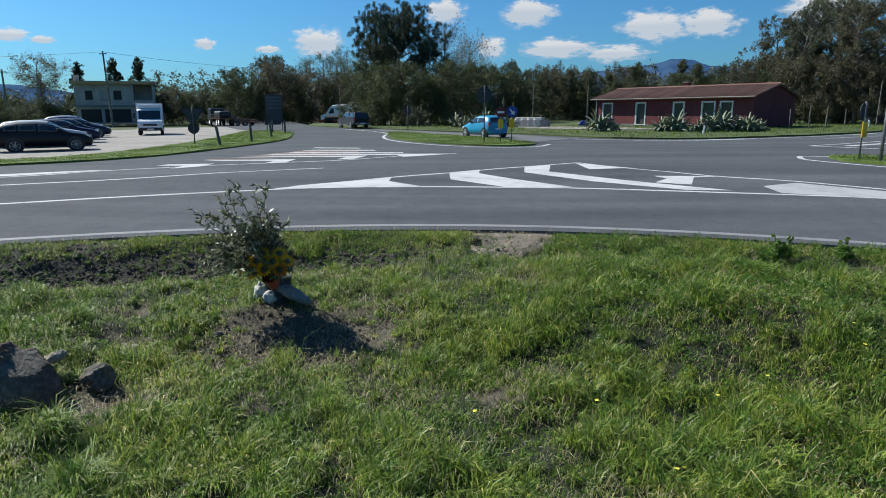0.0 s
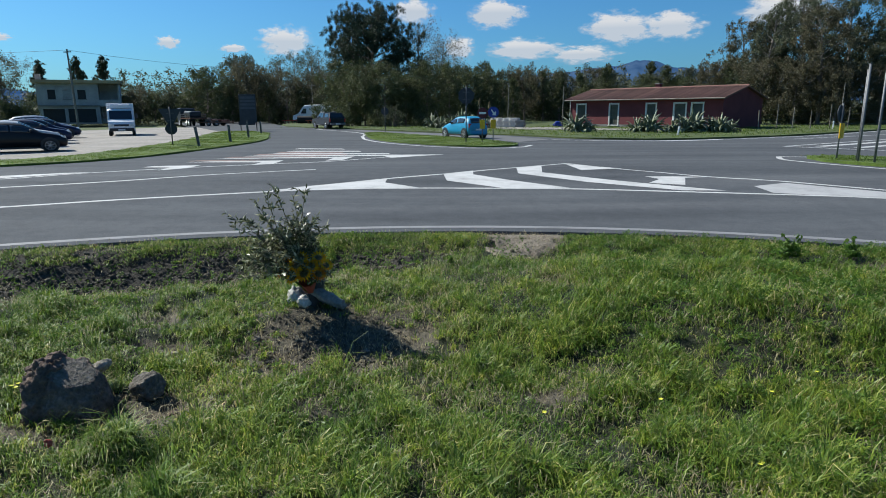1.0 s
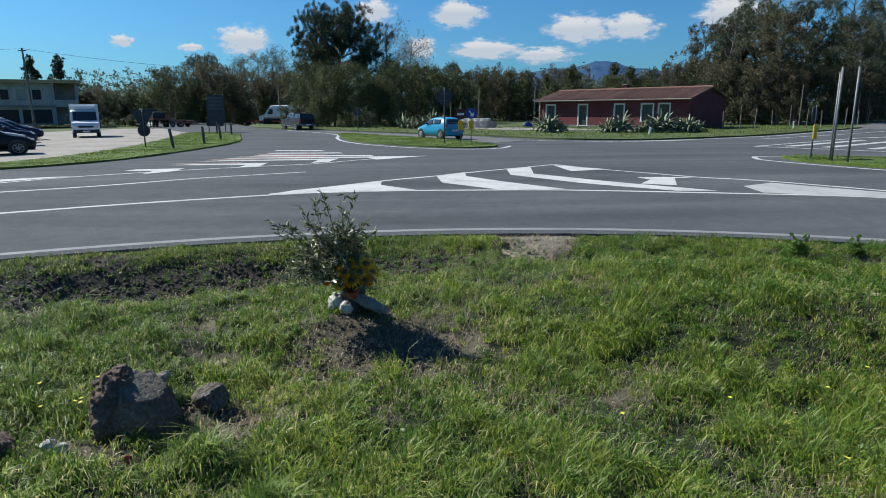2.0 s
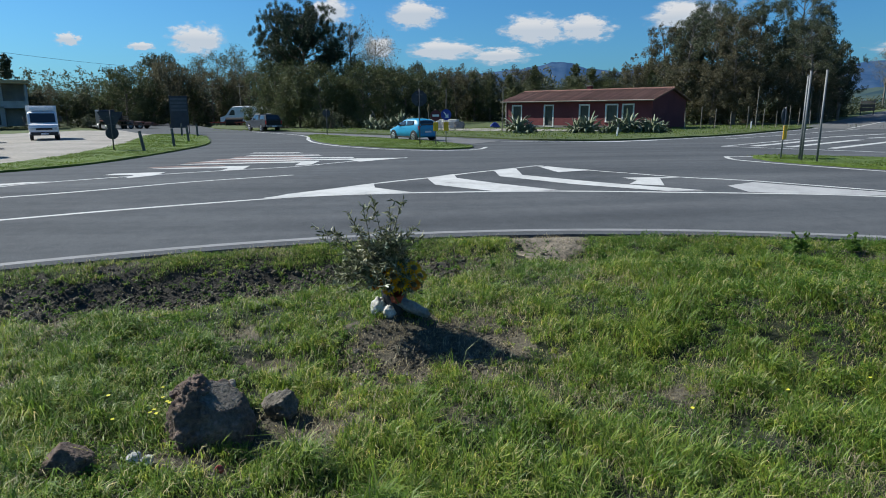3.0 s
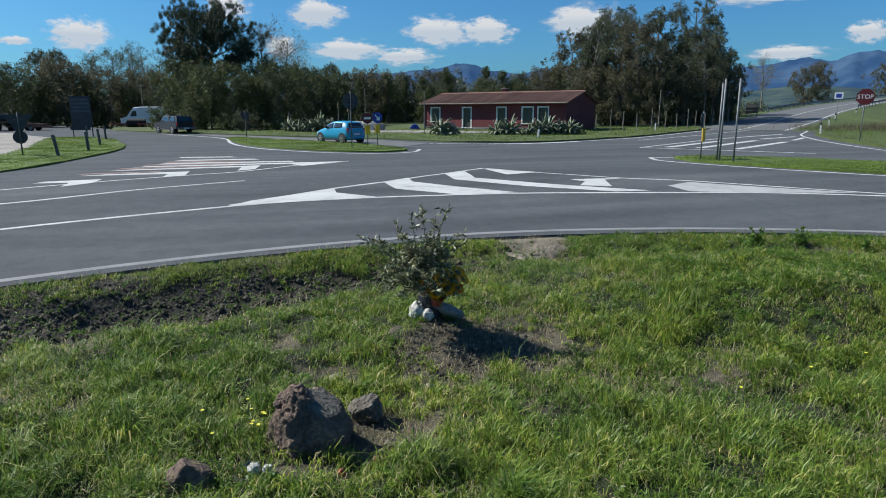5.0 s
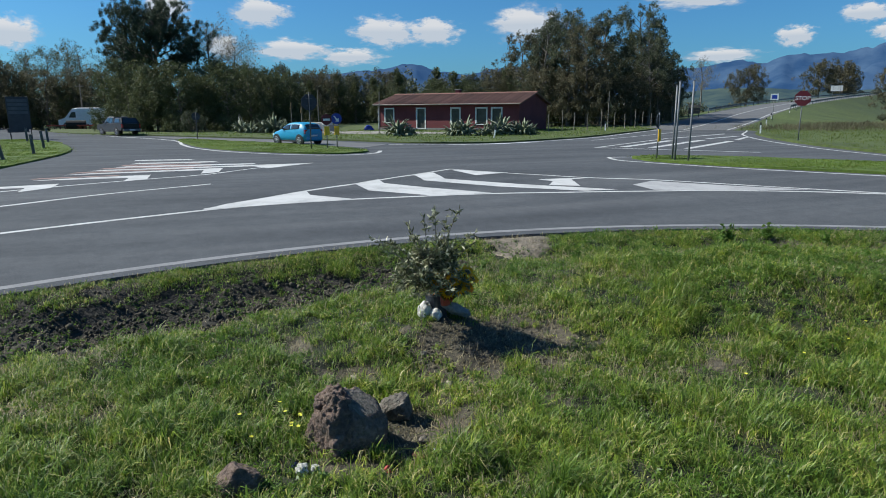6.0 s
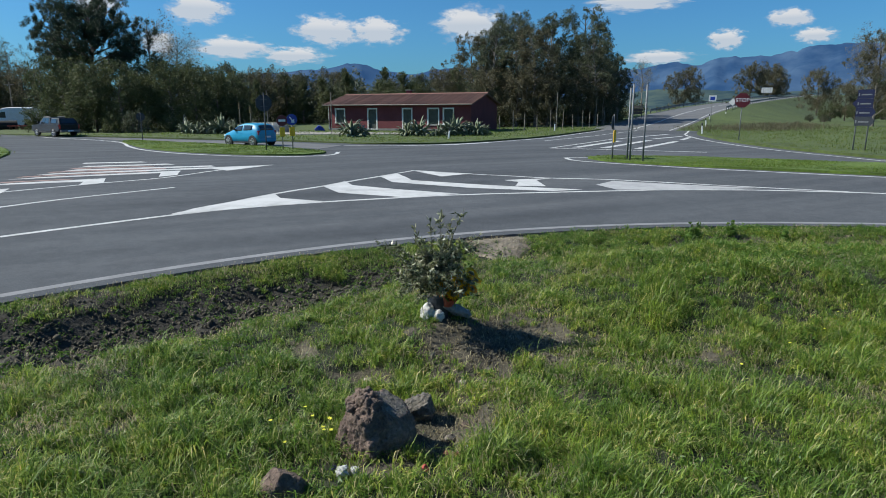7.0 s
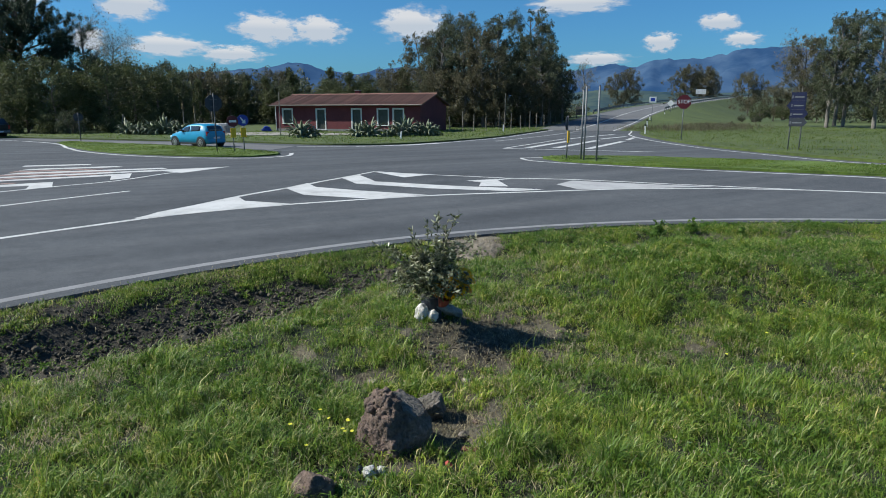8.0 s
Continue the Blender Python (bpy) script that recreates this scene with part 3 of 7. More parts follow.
# lines of the far lane
marks.append(ribbon("lane_line", [(-40, 0.5), (-20, 12.2), (-12.7, 16.15), (-10.3, 17.5), (-7.95, 19.2), (-5.2, 20.72)], 0.14, 0.004, P))
marks.append(ribbon("lane_line", [(-40, 3.5), (-20, 15), (-14.1, 17.9), (-12.3, 19.8), (-9.7, 21.7), (-7.3, 23.05), (-5.4, 24.0), (-3.4, 26.1), (-1.05, 27.7)], 0.15, 0.004, P))
marks.append(patch("arrow_paint", [(-16.5, 17.0), (-13.9, 18.4), (-12.2, 20.1), (-13.0, 19.9), (-15.2, 18.5)], 0.006))
for q, w in (([(-11.42, 21.8), (-11.25, 22.3), (-9.68, 22.61), (-9.69, 21.42), (-10.34, 20.6), (-10.4, 21.69)], P), ([(-10.76, 23.92), (-9.93, 24.3), (-7.23, 24.67), (-7.22, 23.1), (-7.89, 22.6), (-7.84, 23.79)], P),
             ([(-10.28, 25.65), (-9.43, 26.1), (-4.75, 26.6), (-4.95, 24.8), (-5.57, 24.4), (-5.47, 25.87)], P), ([(-9.65, 27.04), (-9.11, 27.5), (-3.49, 27.6), (-1.07, 27.6), (-3.13, 25.75), (-3.61, 26.95)], P),
             ([(-8.93, 28.4), (-8.47, 29.0), (-3.48, 28.55), (-3.36, 27.95)], P), ([(-8.51, 30.1), (-8.21, 30.7), (-5.1, 30.5), (-4.86, 29.8)], P), ([(-8.55, 32.1), (-8.45, 32.7), (-6.2, 32.3), (-5.9, 31.7)], P),
             ([(-10.9, 24.4), (-10.7, 24.8), (-8.2, 25.0), (-8.3, 24.75)], M["paint_red"]), ([(-10.1, 26.3), (-9.9, 26.7), (-5.8, 26.95), (-5.9, 26.75)], M["paint_red"]), ([(-9.4, 27.9), (-9.2, 28.3), (-5.2, 28.0), (-5.3, 27.75)], M["paint_red"]), ([(-8.8, 29.3), (-8.6, 29.8), (-5.6, 29.4), (-5.7, 29.1)], M["paint_red"])):
    marks.append(patch("hatch_paint", q, 0.006, w))
# lines round the islands and along the far edge
marks.append(ribbon("island_line", [(-14.5, 68), (-8.3, 55.6), (-7.0, 47), (-6.2, 42.6), (-4.6, 38.3), (-2.5, 35), (-0.6, 33.1), (1.3, 32.2), (3.0, 32.9), (3.8, 34.9)], 0.22, 0.004, P))
marks.append(ribbon("edge_line", [(4.4, 43.2), (6.2, 41.2), (9, 39.5), (12.6, 39.2), (17.5, 40.9), (24.2, 44.6), (30, 49.2), (44, 60.7)], 0.2, 0.004, P))
marks.append(patch("give_way_paint", [(9.3, 39.0), (13.0, 38.6), (16.5, 39.9), (16.2, 40.2), (12.9, 39.1), (9.4, 39.35)], 0.006))
marks.append(ribbon("island_line", [(12.4, 25.4), (11.8, 24.0), (12.0, 22.6), (13.2, 19.3), (15.1, 15.6), (17.6, 11.2), (22, 3), (26, -6)], 0.2, 0.004, P))
marks.append(ribbon("island_line", [(12.4, 25.4), (14.2, 24.9), (15.2, 24.6)], 0.18, 0.004, P))
marks.append(ribbon("centre_line", [(21.2, 40.4), (29, 45.3), (37.1, 51.0), (46.5, 58), (55.4, 65.0)], 0.16, 0.004, P))
for a, b, w in (((16.3, 32.4), (28.4, 40.8), 0.2), ((18.0, 32.2), (26, 37.6), 0.5), ((19.2, 31.0), (28.5, 37.2), 0.5), ((20.4, 29.4), (29, 35.0), 0.45), ((16.3, 32.4), (21.5, 25.2), 0.25), ((28.5, 40.6), (39, 46), 0.35), ((30.5, 38.9), (36.0, 41.5), 0.4), ((31, 36.5), (35, 39.6), 0.35)):
    marks.append(ribbon("hatch_line", [a, b], w, 0.005, P))
marks.append(ribbon("edge_line", [(58, 62), (45.5, 50.0), (39.6, 44.6), (35.2, 39.4), (31.0, 33.4), (27.0, 26.4), (24.8, 20.8), (23.4, 16), (23.6, 11), (25.5, 4), (30, -6)], 0.18, 0.004, P))
for o in marks:
    o.parent = road


# ---- raised grass ----
def slab(name, outline, h, material, label, step=0.7, dome=0.0, kerb=None):
    ring = smooth_line(outline, step, True)
    bm = bmesh.new()
    c = sum(ring, Vector((0, 0))) / len(ring)
    rows = []
    for inset, z in ((0, -0.02), (0.0, h * 0.55), (0.0, h)):
        row = []
        for i, p in enumerate(ring):
            d = (ring[(i + 1) % len(ring)] - ring[i - 1]).normalized()
            nrm = Vector((-d.y, d.x))
            row.append(bm.verts.new((p.x + nrm.x * inset, p.y + nrm.y * inset, z + (0.03 * hill_noise(p.x, p.y, 0.8) if z > 0 else 0))))
        rows.append(row)
    n = len(ring)
    for a, b in zip(rows, rows[1:]):
        for i in range(n):
            bm.faces.new((a[i], a[(i + 1) % n], b[(i + 1) % n], b[i]))
    for tri in geometry.tessellate_polygon([[v.co.xy.to_3d() for v in rows[-1]]]):
        bm.faces.new([rows[-1][q] for q in tri])
    bmesh.ops.recalc_face_normals(bm, faces=list(bm.faces))
    return tagged(part(name, bm, material), label, "ground", kind="structure"), ring


ISLAND_MID = [(-7.6, 54.5), (-6.5, 46.2), (-5.6, 42.4), (-4.0, 38.6), (-1.9, 35.6), (-0.3, 33.8), (1.4, 33.0), (2.6, 33.6), (3.1, 35.4), (2.2, 38.6), (0.4, 43.4), (-2.6, 48.6), (-5.2, 53.2), (-6.8, 56.2)][::-1]
ISLAND_RIGHT = [(12.9, 24.3), (12.6, 22.7), (13.8, 19.3), (15.7, 15.7), (18.2, 11.3), (22.6, 3), (27, -6), (30, -6), (25.5, 3), (22.3, 11.5), (21.2, 16.4), (18.6, 20.6), (16.4, 23.3), (14.4, 24.7)]
VERGE_LEFT = [(-40, 8), (-24, 17.3), (-17.3, 21.8), (-14.6, 24.6), (-13.4, 28.2), (-12.9, 33), (-12.6, 38.5), (-13.1, 43.5), (-14.8, 50.2), (-16.4, 55.6), (-19.4, 60.5), (-22.0, 60.8), (-20.4, 52), (-18.6, 44.5),
              (-17.4, 37), (-16.9, 31), (-17.2, 26.8), (-18.6, 23.9), (-21, 21.6), (-26, 18.2), (-41, 9.5)]
BANK = [(60, 61.8), (46.2, 49.2), (40.3, 43.8), (36.0, 38.6), (31.8, 32.8), (27.8, 25.9), (25.5, 20.4), (24.2, 15.8), (24.5, 11), (26.4, 4), (31, -7), (140, -30), (170, 60), (110, 72)]
FAR_FIELD = [(-14.2, 71.5), (-10, 66.3), (-6.0, 60.8), (-1.0, 54.4), (3.2, 49.6), (6.0, 45.2), (8.6, 41.6), (12.8, 40.0), (17.5, 41.8), (24.2, 45.5), (30, 50.1), (56, 71.6), (66, 81), (66, 150), (-25, 150), (-24, 92)]
for nm, ol, h, mt, lb in (("traffic_island", ISLAND_MID, 0.08, "turf", "grassed traffic island with a pale kerb edge"),
                          ("traffic_island", ISLAND_RIGHT, 0.1, "turf", "long grassed traffic island at the road fork"),
                          ("grass_verge", VERGE_LEFT, 0.08, "turf", "bright grass verge between road and car park"),
                          ("grass_bank", BANK, 0.14, "field", "green meadow beside the climbing road"),
                          ("grass_field", FAR_FIELD, 0.10, "field", "grass field round the red house")):
    slab(nm, ol, h, M[mt], lb, 0.9)
lot = [(-60, 0), (-41, 10.2), (-26, 18.6), (-20.2, 22.5), (-17.6, 25.8), (-16.6, 30), (-17.0, 37), (-18.3, 44.5), (-20.0, 52), (-21.6, 60.5), (-25, 66), (-31, 78), (-36, 79), (-39, 66), (-44, 58), (-52, 46), (-60, 20)]
tagged(flat_sheet("car_park", lot, 0.02, M["gravel"], 0.05), "pale gravel car park", "car park", kind="structure")
yard = [(3.6, 70), (9.5, 66.5), (13.2, 63), (17, 59), (19, 55.6), (17.5, 54), (12, 56.5), (7, 59.5), (3, 64)]
tagged(flat_sheet("gravel_yard", yard, 0.15, M["gravel"], 0.1), "pale gravel yard before the red house", "yard", kind="structure")
slip = [(3.6, 38.3), (6.0, 41.4), (3.1, 48.2), (-1.2, 53.0), (-6.2, 59.4), (-10.4, 64.8), (-9, 60), (-7, 56.6), (-5, 53.6), (-2.2, 48.9), (0.8, 43.6)]
tagged(flat_sheet("slip_road", slip, 0.012, M["asphalt_old"], 0.05), "pale worn asphalt of a slip road", "road", kind="structure")
sv, sf = [], []
for i in range(56):
    for j in range(44):
        sv.append((-0.75 + i * 0.0375, 9.1 + j * 0.05))
sz = [(x, y, ground_z(x, y) + (0.025 if inside(GRAVEL_SPOT, x + 0.3 * hill_noise(x, y, 3.5), y + 0.25 * hill_noise(y, x, 4.5)) else -0.05)) for x, y in sv]
sf = [(i * 44 + j, (i + 1) * 44 + j, (i + 1) * 44 + j + 1, i * 44 + j + 1) for i in range(55) for j in range(43)]
spot = from_arrays("gravel_spot", sz, sf, M["soil_pale"], smooth=True)
tagged(spot, "bare pale stony soil at the roadside", "soil", kind="structure")


# ---- the road that climbs away to the hills ----
CLIMB = [(43.7, 57.0, 0.0), (55.9, 65.9, 0.55), (79.1, 83.0, 1.85), (117.4, 109.7, 3.35), (179.5, 147.4, 5.6), (266.7, 195.4, 8.5), (360, 240, 10.0)]


def build_climb():
    line = smooth_line(CLIMB, 4.0)
    def strip(name, offs, material, label, cat):
        verts, faces = [], []
        k = len(offs)
        for i, p in enumerate(line):
            d = (line[min(i + 1, len(line) - 1)] - line[max(i - 1, 0)])
            d = Vector((d.x, d.y)).normalized()
            for o, dz in offs:
                z = p.z + dz
                if dz < -0.5:
                    z = min(p.z - 0.02, max(0.0, p.z + dz))
                verts.append((p.x + d.y * o, p.y - d.x * o, z))
            if i:
                a, b = (i - 1) * k, i * k
                faces += [(a + j, a + j + 1, b + j + 1, b + j) for j in range(k - 1)]
        ob = from_arrays(name, verts, faces, material)
        return tagged(ob, label, cat, kind="structure")
    strip("climbing_road", [(-5.0, 0.02), (5.0, 0.02)], M["asphalt_old"], "asphalt road climbing towards the hills", "road")
    strip("road_bank", [(5.0, 0.015), (6.5, -0.02), (18.0, -7.0), (30, -9.5)], M["field"], "grassy slope below the climbing road", "ground")
    strip("road_bank", [(-30, -9.5), (-18.0, -7.0), (-6.5, -0.02), (-5.0, 0.015)], M["field"], "grassy slope below the climbing road", "ground")
    strip("centre_line", [(-0.1, 0.03), (0.1, 0.03)], M["paint"], "painted white line on the climbing road", "road marking")
    strip("edge_line", [(4.3, 0.03), (4.5, 0.03)], M["paint"], "painted white line on the climbing road", "road marking")
    return line


climb_line = build_climb()


# ---- hills and clouds ----
def build_hills(name, crest, dist, material, label, seed):
    """A range of hills; crest: bearing in degrees from +y to the right, and height in metres."""
    verts, faces = [], []
    rows = 14
    n = 0
    for k in range(len(crest) - 1):
        (a0, h0), (a1, h1) = crest[k], crest[k + 1]
        steps = max(2, int((a1 - a0) * 3))
        for j in range(steps):
            t = j / steps
            s = t * t * (3 - 2 * t)
            a, h = radians(a0 + (a1 - a0) * t), h0 + (h1 - h0) * s
            for r in range(rows):
                q = r / (rows - 1)
                d = dist * (0.72 + 0.28 * q)
                z = h * q ** 1.4 * (1 + 0.35 * noise.noise(Vector((a * 30, q * 4, seed))) * (1 - q) * 2)
                z += h * 0.05 * noise.noise(Vector((a * 90, q * 9, seed)))
                verts.append((d * math.sin(a), d * math.cos(a), z - 3))
            if n:
                faces += [((n - 1) * rows + r, (n - 1) * rows + r + 1, n * rows + r + 1, n * rows + r) for r in range(rows - 1)]
            n += 1
    return tagged(from_arrays(name, verts, faces, material, smooth=True), label, "hills", kind="structure")


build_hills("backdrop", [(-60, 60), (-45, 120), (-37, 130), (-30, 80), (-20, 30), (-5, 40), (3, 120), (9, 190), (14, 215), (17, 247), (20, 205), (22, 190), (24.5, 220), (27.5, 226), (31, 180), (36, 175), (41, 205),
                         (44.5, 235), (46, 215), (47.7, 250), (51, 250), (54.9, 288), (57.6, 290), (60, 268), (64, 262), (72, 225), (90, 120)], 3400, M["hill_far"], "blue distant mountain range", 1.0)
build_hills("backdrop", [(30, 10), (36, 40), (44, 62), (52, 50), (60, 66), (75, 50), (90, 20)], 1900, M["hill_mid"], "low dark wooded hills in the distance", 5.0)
CLOUDS = [(-189, 4228, 622, 234, 162), (332, 4253, 611, 342, 180), (1120, 4240, 515, 420, 190), (1480, 4290, 535, 360, 170), (100, 4192, 391, 180, 140), (510, 4212, 385, 450, 130),
          (900, 4260, 355, 380, 110), (-997, 4145, 434, 306, 180), (-1727, 4105, 428, 126, 79), (-1320, 4118, 390, 144, 50), (-2974, 4054, 493, 216, 90), (-2758, 4059, 463, 144, 50),
          (1934, 3744, 534, 450, 220), (2838, 3259, 662, 576, 126), (3622, 2782, 548, 234, 126), (3281, 2947, 426, 198, 126), (3736, 2691, 443, 216, 90), (2926, 3123, 321, 396, 90)]
for x, y, z, w, h in CLOUDS:
    bm = bmesh.new()
    bmesh.ops.create_grid(bm, x_segments=1, y_segments=1, size=1.6)
    o = part("cloud", bm, M["cloud"])
    o.matrix_world = look((x, y, z), (x * 2, y * 2, z * 2)) @ Matrix.Diagonal((-w * 0.52, h * 0.5, 1, 1))
    o.visible_shadow = False
    tagged(o, "small white fair-weather cloud in the blue sky", "cloud", "clouds", "structure")


# ---- trees ----
def leaf_cloud(rng, centres, count, size, long=1.0, droop=0.0, spread=0.5, tri=False, tall=0.85):
    """Many small pointed leaves scattered round clump centres (x, y, z, radius), as arrays."""
    c = np.array(centres, float)
    w = c[:, 3] ** 2
    pick = rng.choice(len(c), count, p=w / w.sum())
    d = rng.normal(size=(count, 3))
    d /= np.linalg.norm(d, axis=1)[:, None]
    r = c[pick, 3] * rng.random(count) ** spread
    pos = c[pick, :3] + d * r[:, None] * np.array([1, 1, tall])
    ax = rng.normal(size=(count, 3))
    ax[:, 2] -= droop
    ax /= np.linalg.norm(ax, axis=1)[:, None]
    sd = np.cross(ax, rng.normal(size=(count, 3)))
    sd /= np.linalg.norm(sd, axis=1)[:, None] + 1e-9
    nr = np.cross(ax, sd)
    s = size * (0.55 + 0.9 * rng.random(count))[:, None]
    a, b = pos - ax * s * long, pos + ax * s * long
    if tri:
        v = np.stack([a + sd * s * 0.42, b, a - sd * s * 0.42], axis=1).reshape(-1, 3)
        return v, np.arange(count * 3).reshape(-1, 3)
    m = pos + nr * s * 0.25
    v = np.stack([a, m + sd * s * 0.55, b, m - sd * s * 0.55], axis=1).reshape(-1, 3)
    f = np.arange(count * 4).reshape(-1, 4)
    return v, f


def mesh_from(name, v, f, material, parent):
    me = bpy.data.meshes.new(name)
    me.vertices.add(len(v))
    me.vertices.foreach_set("co", np.asarray(v, np.float32).ravel())
    k = f.shape[1]
    me.loops.add(f.size)
    me.loops.foreach_set("vertex_index", f.ravel().astype(np.int32))
    me.polygons.add(len(f))
    me.polygons.foreach_set("loop_start", np.arange(0, f.size, k, dtype=np.int32))
    me.polygons.foreach_set("loop_total", np.full(len(f), k, np.int32))
    me.update(calc_edges=True)
    me.materials.append(material)
    ob = new(name, me)
    ob.parent = parent
    return ob


def limb(bm, pts, r0, r1, n=6):
    k = len(pts) - 1
    for i in range(k):
        tube(bm, pts[i], pts[i + 1], r0 + (r1 - r0) * i / k, r0 + (r1 - r0) * (i + 1) / k, n, caps=False)


def tufts(rng, clumps, k, f):
    """Breaks each leaf clump into smaller tufts on its outside, with gaps between them."""
    out = []
    for x, y, z, r in clumps:
        for _ in range(k):
            d = rng.normal(size=3)
            d /= np.linalg.norm(d)
            q = r * (0.55 + 0.4 * rng.random())
            out.append((x + d[0] * q, y + d[1] * q, max(0.1, z + (d[2] * 0.8 + 0.1) * q), r * f * (0.7 + 0.6 * rng.random())))
    return out


def tree(seed, height, spread, base, label, leaf, bark, count, size, shape="oval", droop=0.3, clump=1.0, gaps=1.0, limbs=1.0):
    """A tree at the origin: bent trunk, limbs, and leaf clumps at their ends. base: height of the lowest clumps."""
    rng = np.random.default_rng(seed)
    top = thing("tree", label, "tree", Matrix(), "trees")
    bm = bmesh.new()
    n = 7
    lean = rng.normal(size=2) * 0.04 * height
    spine = []
    for i in range(n + 1):
        t = i / n
        spine.append(Vector((lean[0] * t * t + rng.normal() * 0.05 * spread * t, lean[1] * t * t + rng.normal() * 0.05 * spread * t, height * 0.9 * t)))
    rad = 0.014 * height + 0.04
    spine[0].z = -0.1
    limb(bm, spine, rad, rad * 0.2, 8)
    clumps = []
    k = int((15 + height * 1.4) * limbs)
    for i in range(k):
        t = base / height + (0.95 - base / height) * (i + rng.random()) / k
        at = t * n / 0.95
        j = min(int(at), n - 1)
        p = spine[j].lerp(spine[j + 1], min(1.0, at - j))
        u = (t - base / height) / (1 - base / height)
        if shape == "oval":
            w = spread * (0.45 + 0.75 * math.sin(math.pi * min(1, u * 0.85 + 0.12)))
        elif shape == "cone":
            w = spread * (1.05 - 0.9 * u)
        elif shape == "umbrella":
            w = spread * (0.4 + 0.75 * u) if u < 0.8 else spread * 1.0
        else:
            w = spread * (0.9 - 0.35 * u)
        a = i * 2.4 + rng.normal() * 0.5
        out = w * (0.45 + 0.55 * rng.random())
        q = p + Vector((math.cos(a) * out, math.sin(a) * out, height * (0.03 + 0.06 * rng.random())))
        mid = p.lerp(q, 0.5) + Vector((0, 0, -0.03 * height * rng.random()))
        limb(bm, [p - Vector((0, 0, 0.05 * height)), mid, q], rad * 0.35 * (1.1 - t * 0.7), rad * 0.06, 5)
        r = clump * spread * (0.24 + 0.2 * rng.random()) * gaps
        clumps.append((q.x, q.y, q.z, r))
        clumps.append((*mid.lerp(q, 0.3), r * 0.7))
        if shape != "umbrella":
            s = q + Vector((rng.normal() * r, rng.normal() * r, -r * 0.8))
            clumps.append((s.x, s.y, max(base * 0.6, s.z), r * 0.75))
    clumps.append((spine[-1].x, spine[-1].y, height - 0.24 * spread * clump, 0.25 * spread * clump))
    part("trunk", bm, bark, top, smooth=True)
    clumps = tufts(rng, clumps, 7, 0.42)
    v, f = leaf_cloud(rng, clumps, int(count * 2.8), size * 0.56, 1.1, droop, 0.5, True, 1.3)
    mesh_from("crown", v, f, leaf, top)
    return top


def bush(seed, height, spread, label, leaf, count, size):
    rng = np.random.default_rng(seed)
    top = thing("bush", label, "bush", Matrix(), "bushes")
    bm = bmesh.new()
    clumps = []
    for i in range(int(14 + 3 * height)):
        a, r = rng.random() * 6.28, spread * math.sqrt(rng.random())
        h = height * (0.22 + 0.75 * rng.random()) * (1 - 0.35 * (r / spread) ** 2)
        q = Vector((r * math.cos(a), r * math.sin(a), h))
        limb(bm, [Vector((q.x * 0.2, q.y * 0.2, -0.1)), Vector((q.x * 0.6, q.y * 0.6, h * 0.55)), q], 0.05, 0.015, 5)
        clumps.append((*q, spread * (0.28 + 0.2 * rng.random())))
        clumps.append((q.x, q.y, h * 0.5, spread * 0.34))
    part("branchwork", bm, M["bark"], top, smooth=True)
    clumps = tufts(rng, clumps, 6, 0.4)
    v, f = leaf_cloud(rng, clumps, int(count * 2.3), size * 0.62, 1.0, 0.2, 0.6, True)
    v[:, 2] = np.maximum(v[:, 2], 0.02)
    mesh_from("crown", v, f, leaf, top)
    return top


def pine_tree(seed, label):
    """A big pine: a forked trunk and a broad lobed dome of needle tufts on rising limbs."""
    rng = np.random.default_rng(seed)
    top = thing("tree", label, "tree", Matrix(), "trees")
    bm = bmesh.new()
    limb(bm, [Vector((0, 0, -0.1)), Vector((0.15, 0.1, 3.5)), Vector((-0.1, 0.2, 7.0)), Vector((0.2, 0, 10.5)), Vector((0.1, 0, 14.5))], 0.36, 0.09, 9)
    pads = []
    for i in range(54):
        u = (i + 0.5) / 54
        a, cz = i * 2.39996 + rng.normal() * 0.25, 1.0 - 1.6 * u
        d = Vector((math.cos(a) * math.sqrt(max(0.0, 1 - cz * cz)), math.sin(a) * math.sqrt(max(0.0, 1 - cz * cz)), cz))
        k = (0.72 + 0.3 * rng.random()) * (1 + 0.3 * noise.noise(d * 2.1 + Vector((seed, 0, 0))))
        e = Vector((d.x * 6.4 * k, d.y * 6.4 * k, 11.4 + d.z * 5.2 * k))
        s = Vector((0, 0, max(6.6, e.z - 1.4 - 0.32 * Vector((e.x, e.y)).length)))
        mid = s.lerp(e, 0.55) + Vector((0, 0, -0.25))
        limb(bm, [s, mid, e], 0.11, 0.03, 6)
        for q, r in ((e, 0.8), (mid.lerp(e, 0.5), 0.75), (mid, 0.6)):
            for _ in range(10):
                o = q + Vector((rng.normal() * r * 0.8, rng.normal() * r * 0.8, rng.normal() * r * 0.5 + 0.15))
                pads.append((o.x, o.y, o.z, 0.17 + 0.17 * rng.random()))
    part("trunk", bm, M["bark"], top, smooth=True)
    v, f = leaf_cloud(rng, pads, 130000, 0.052, 2.6, -0.7, 0.45, True, 1.5)
    mesh_from("crown", v, f, M["pineneedle"], top)
    return top


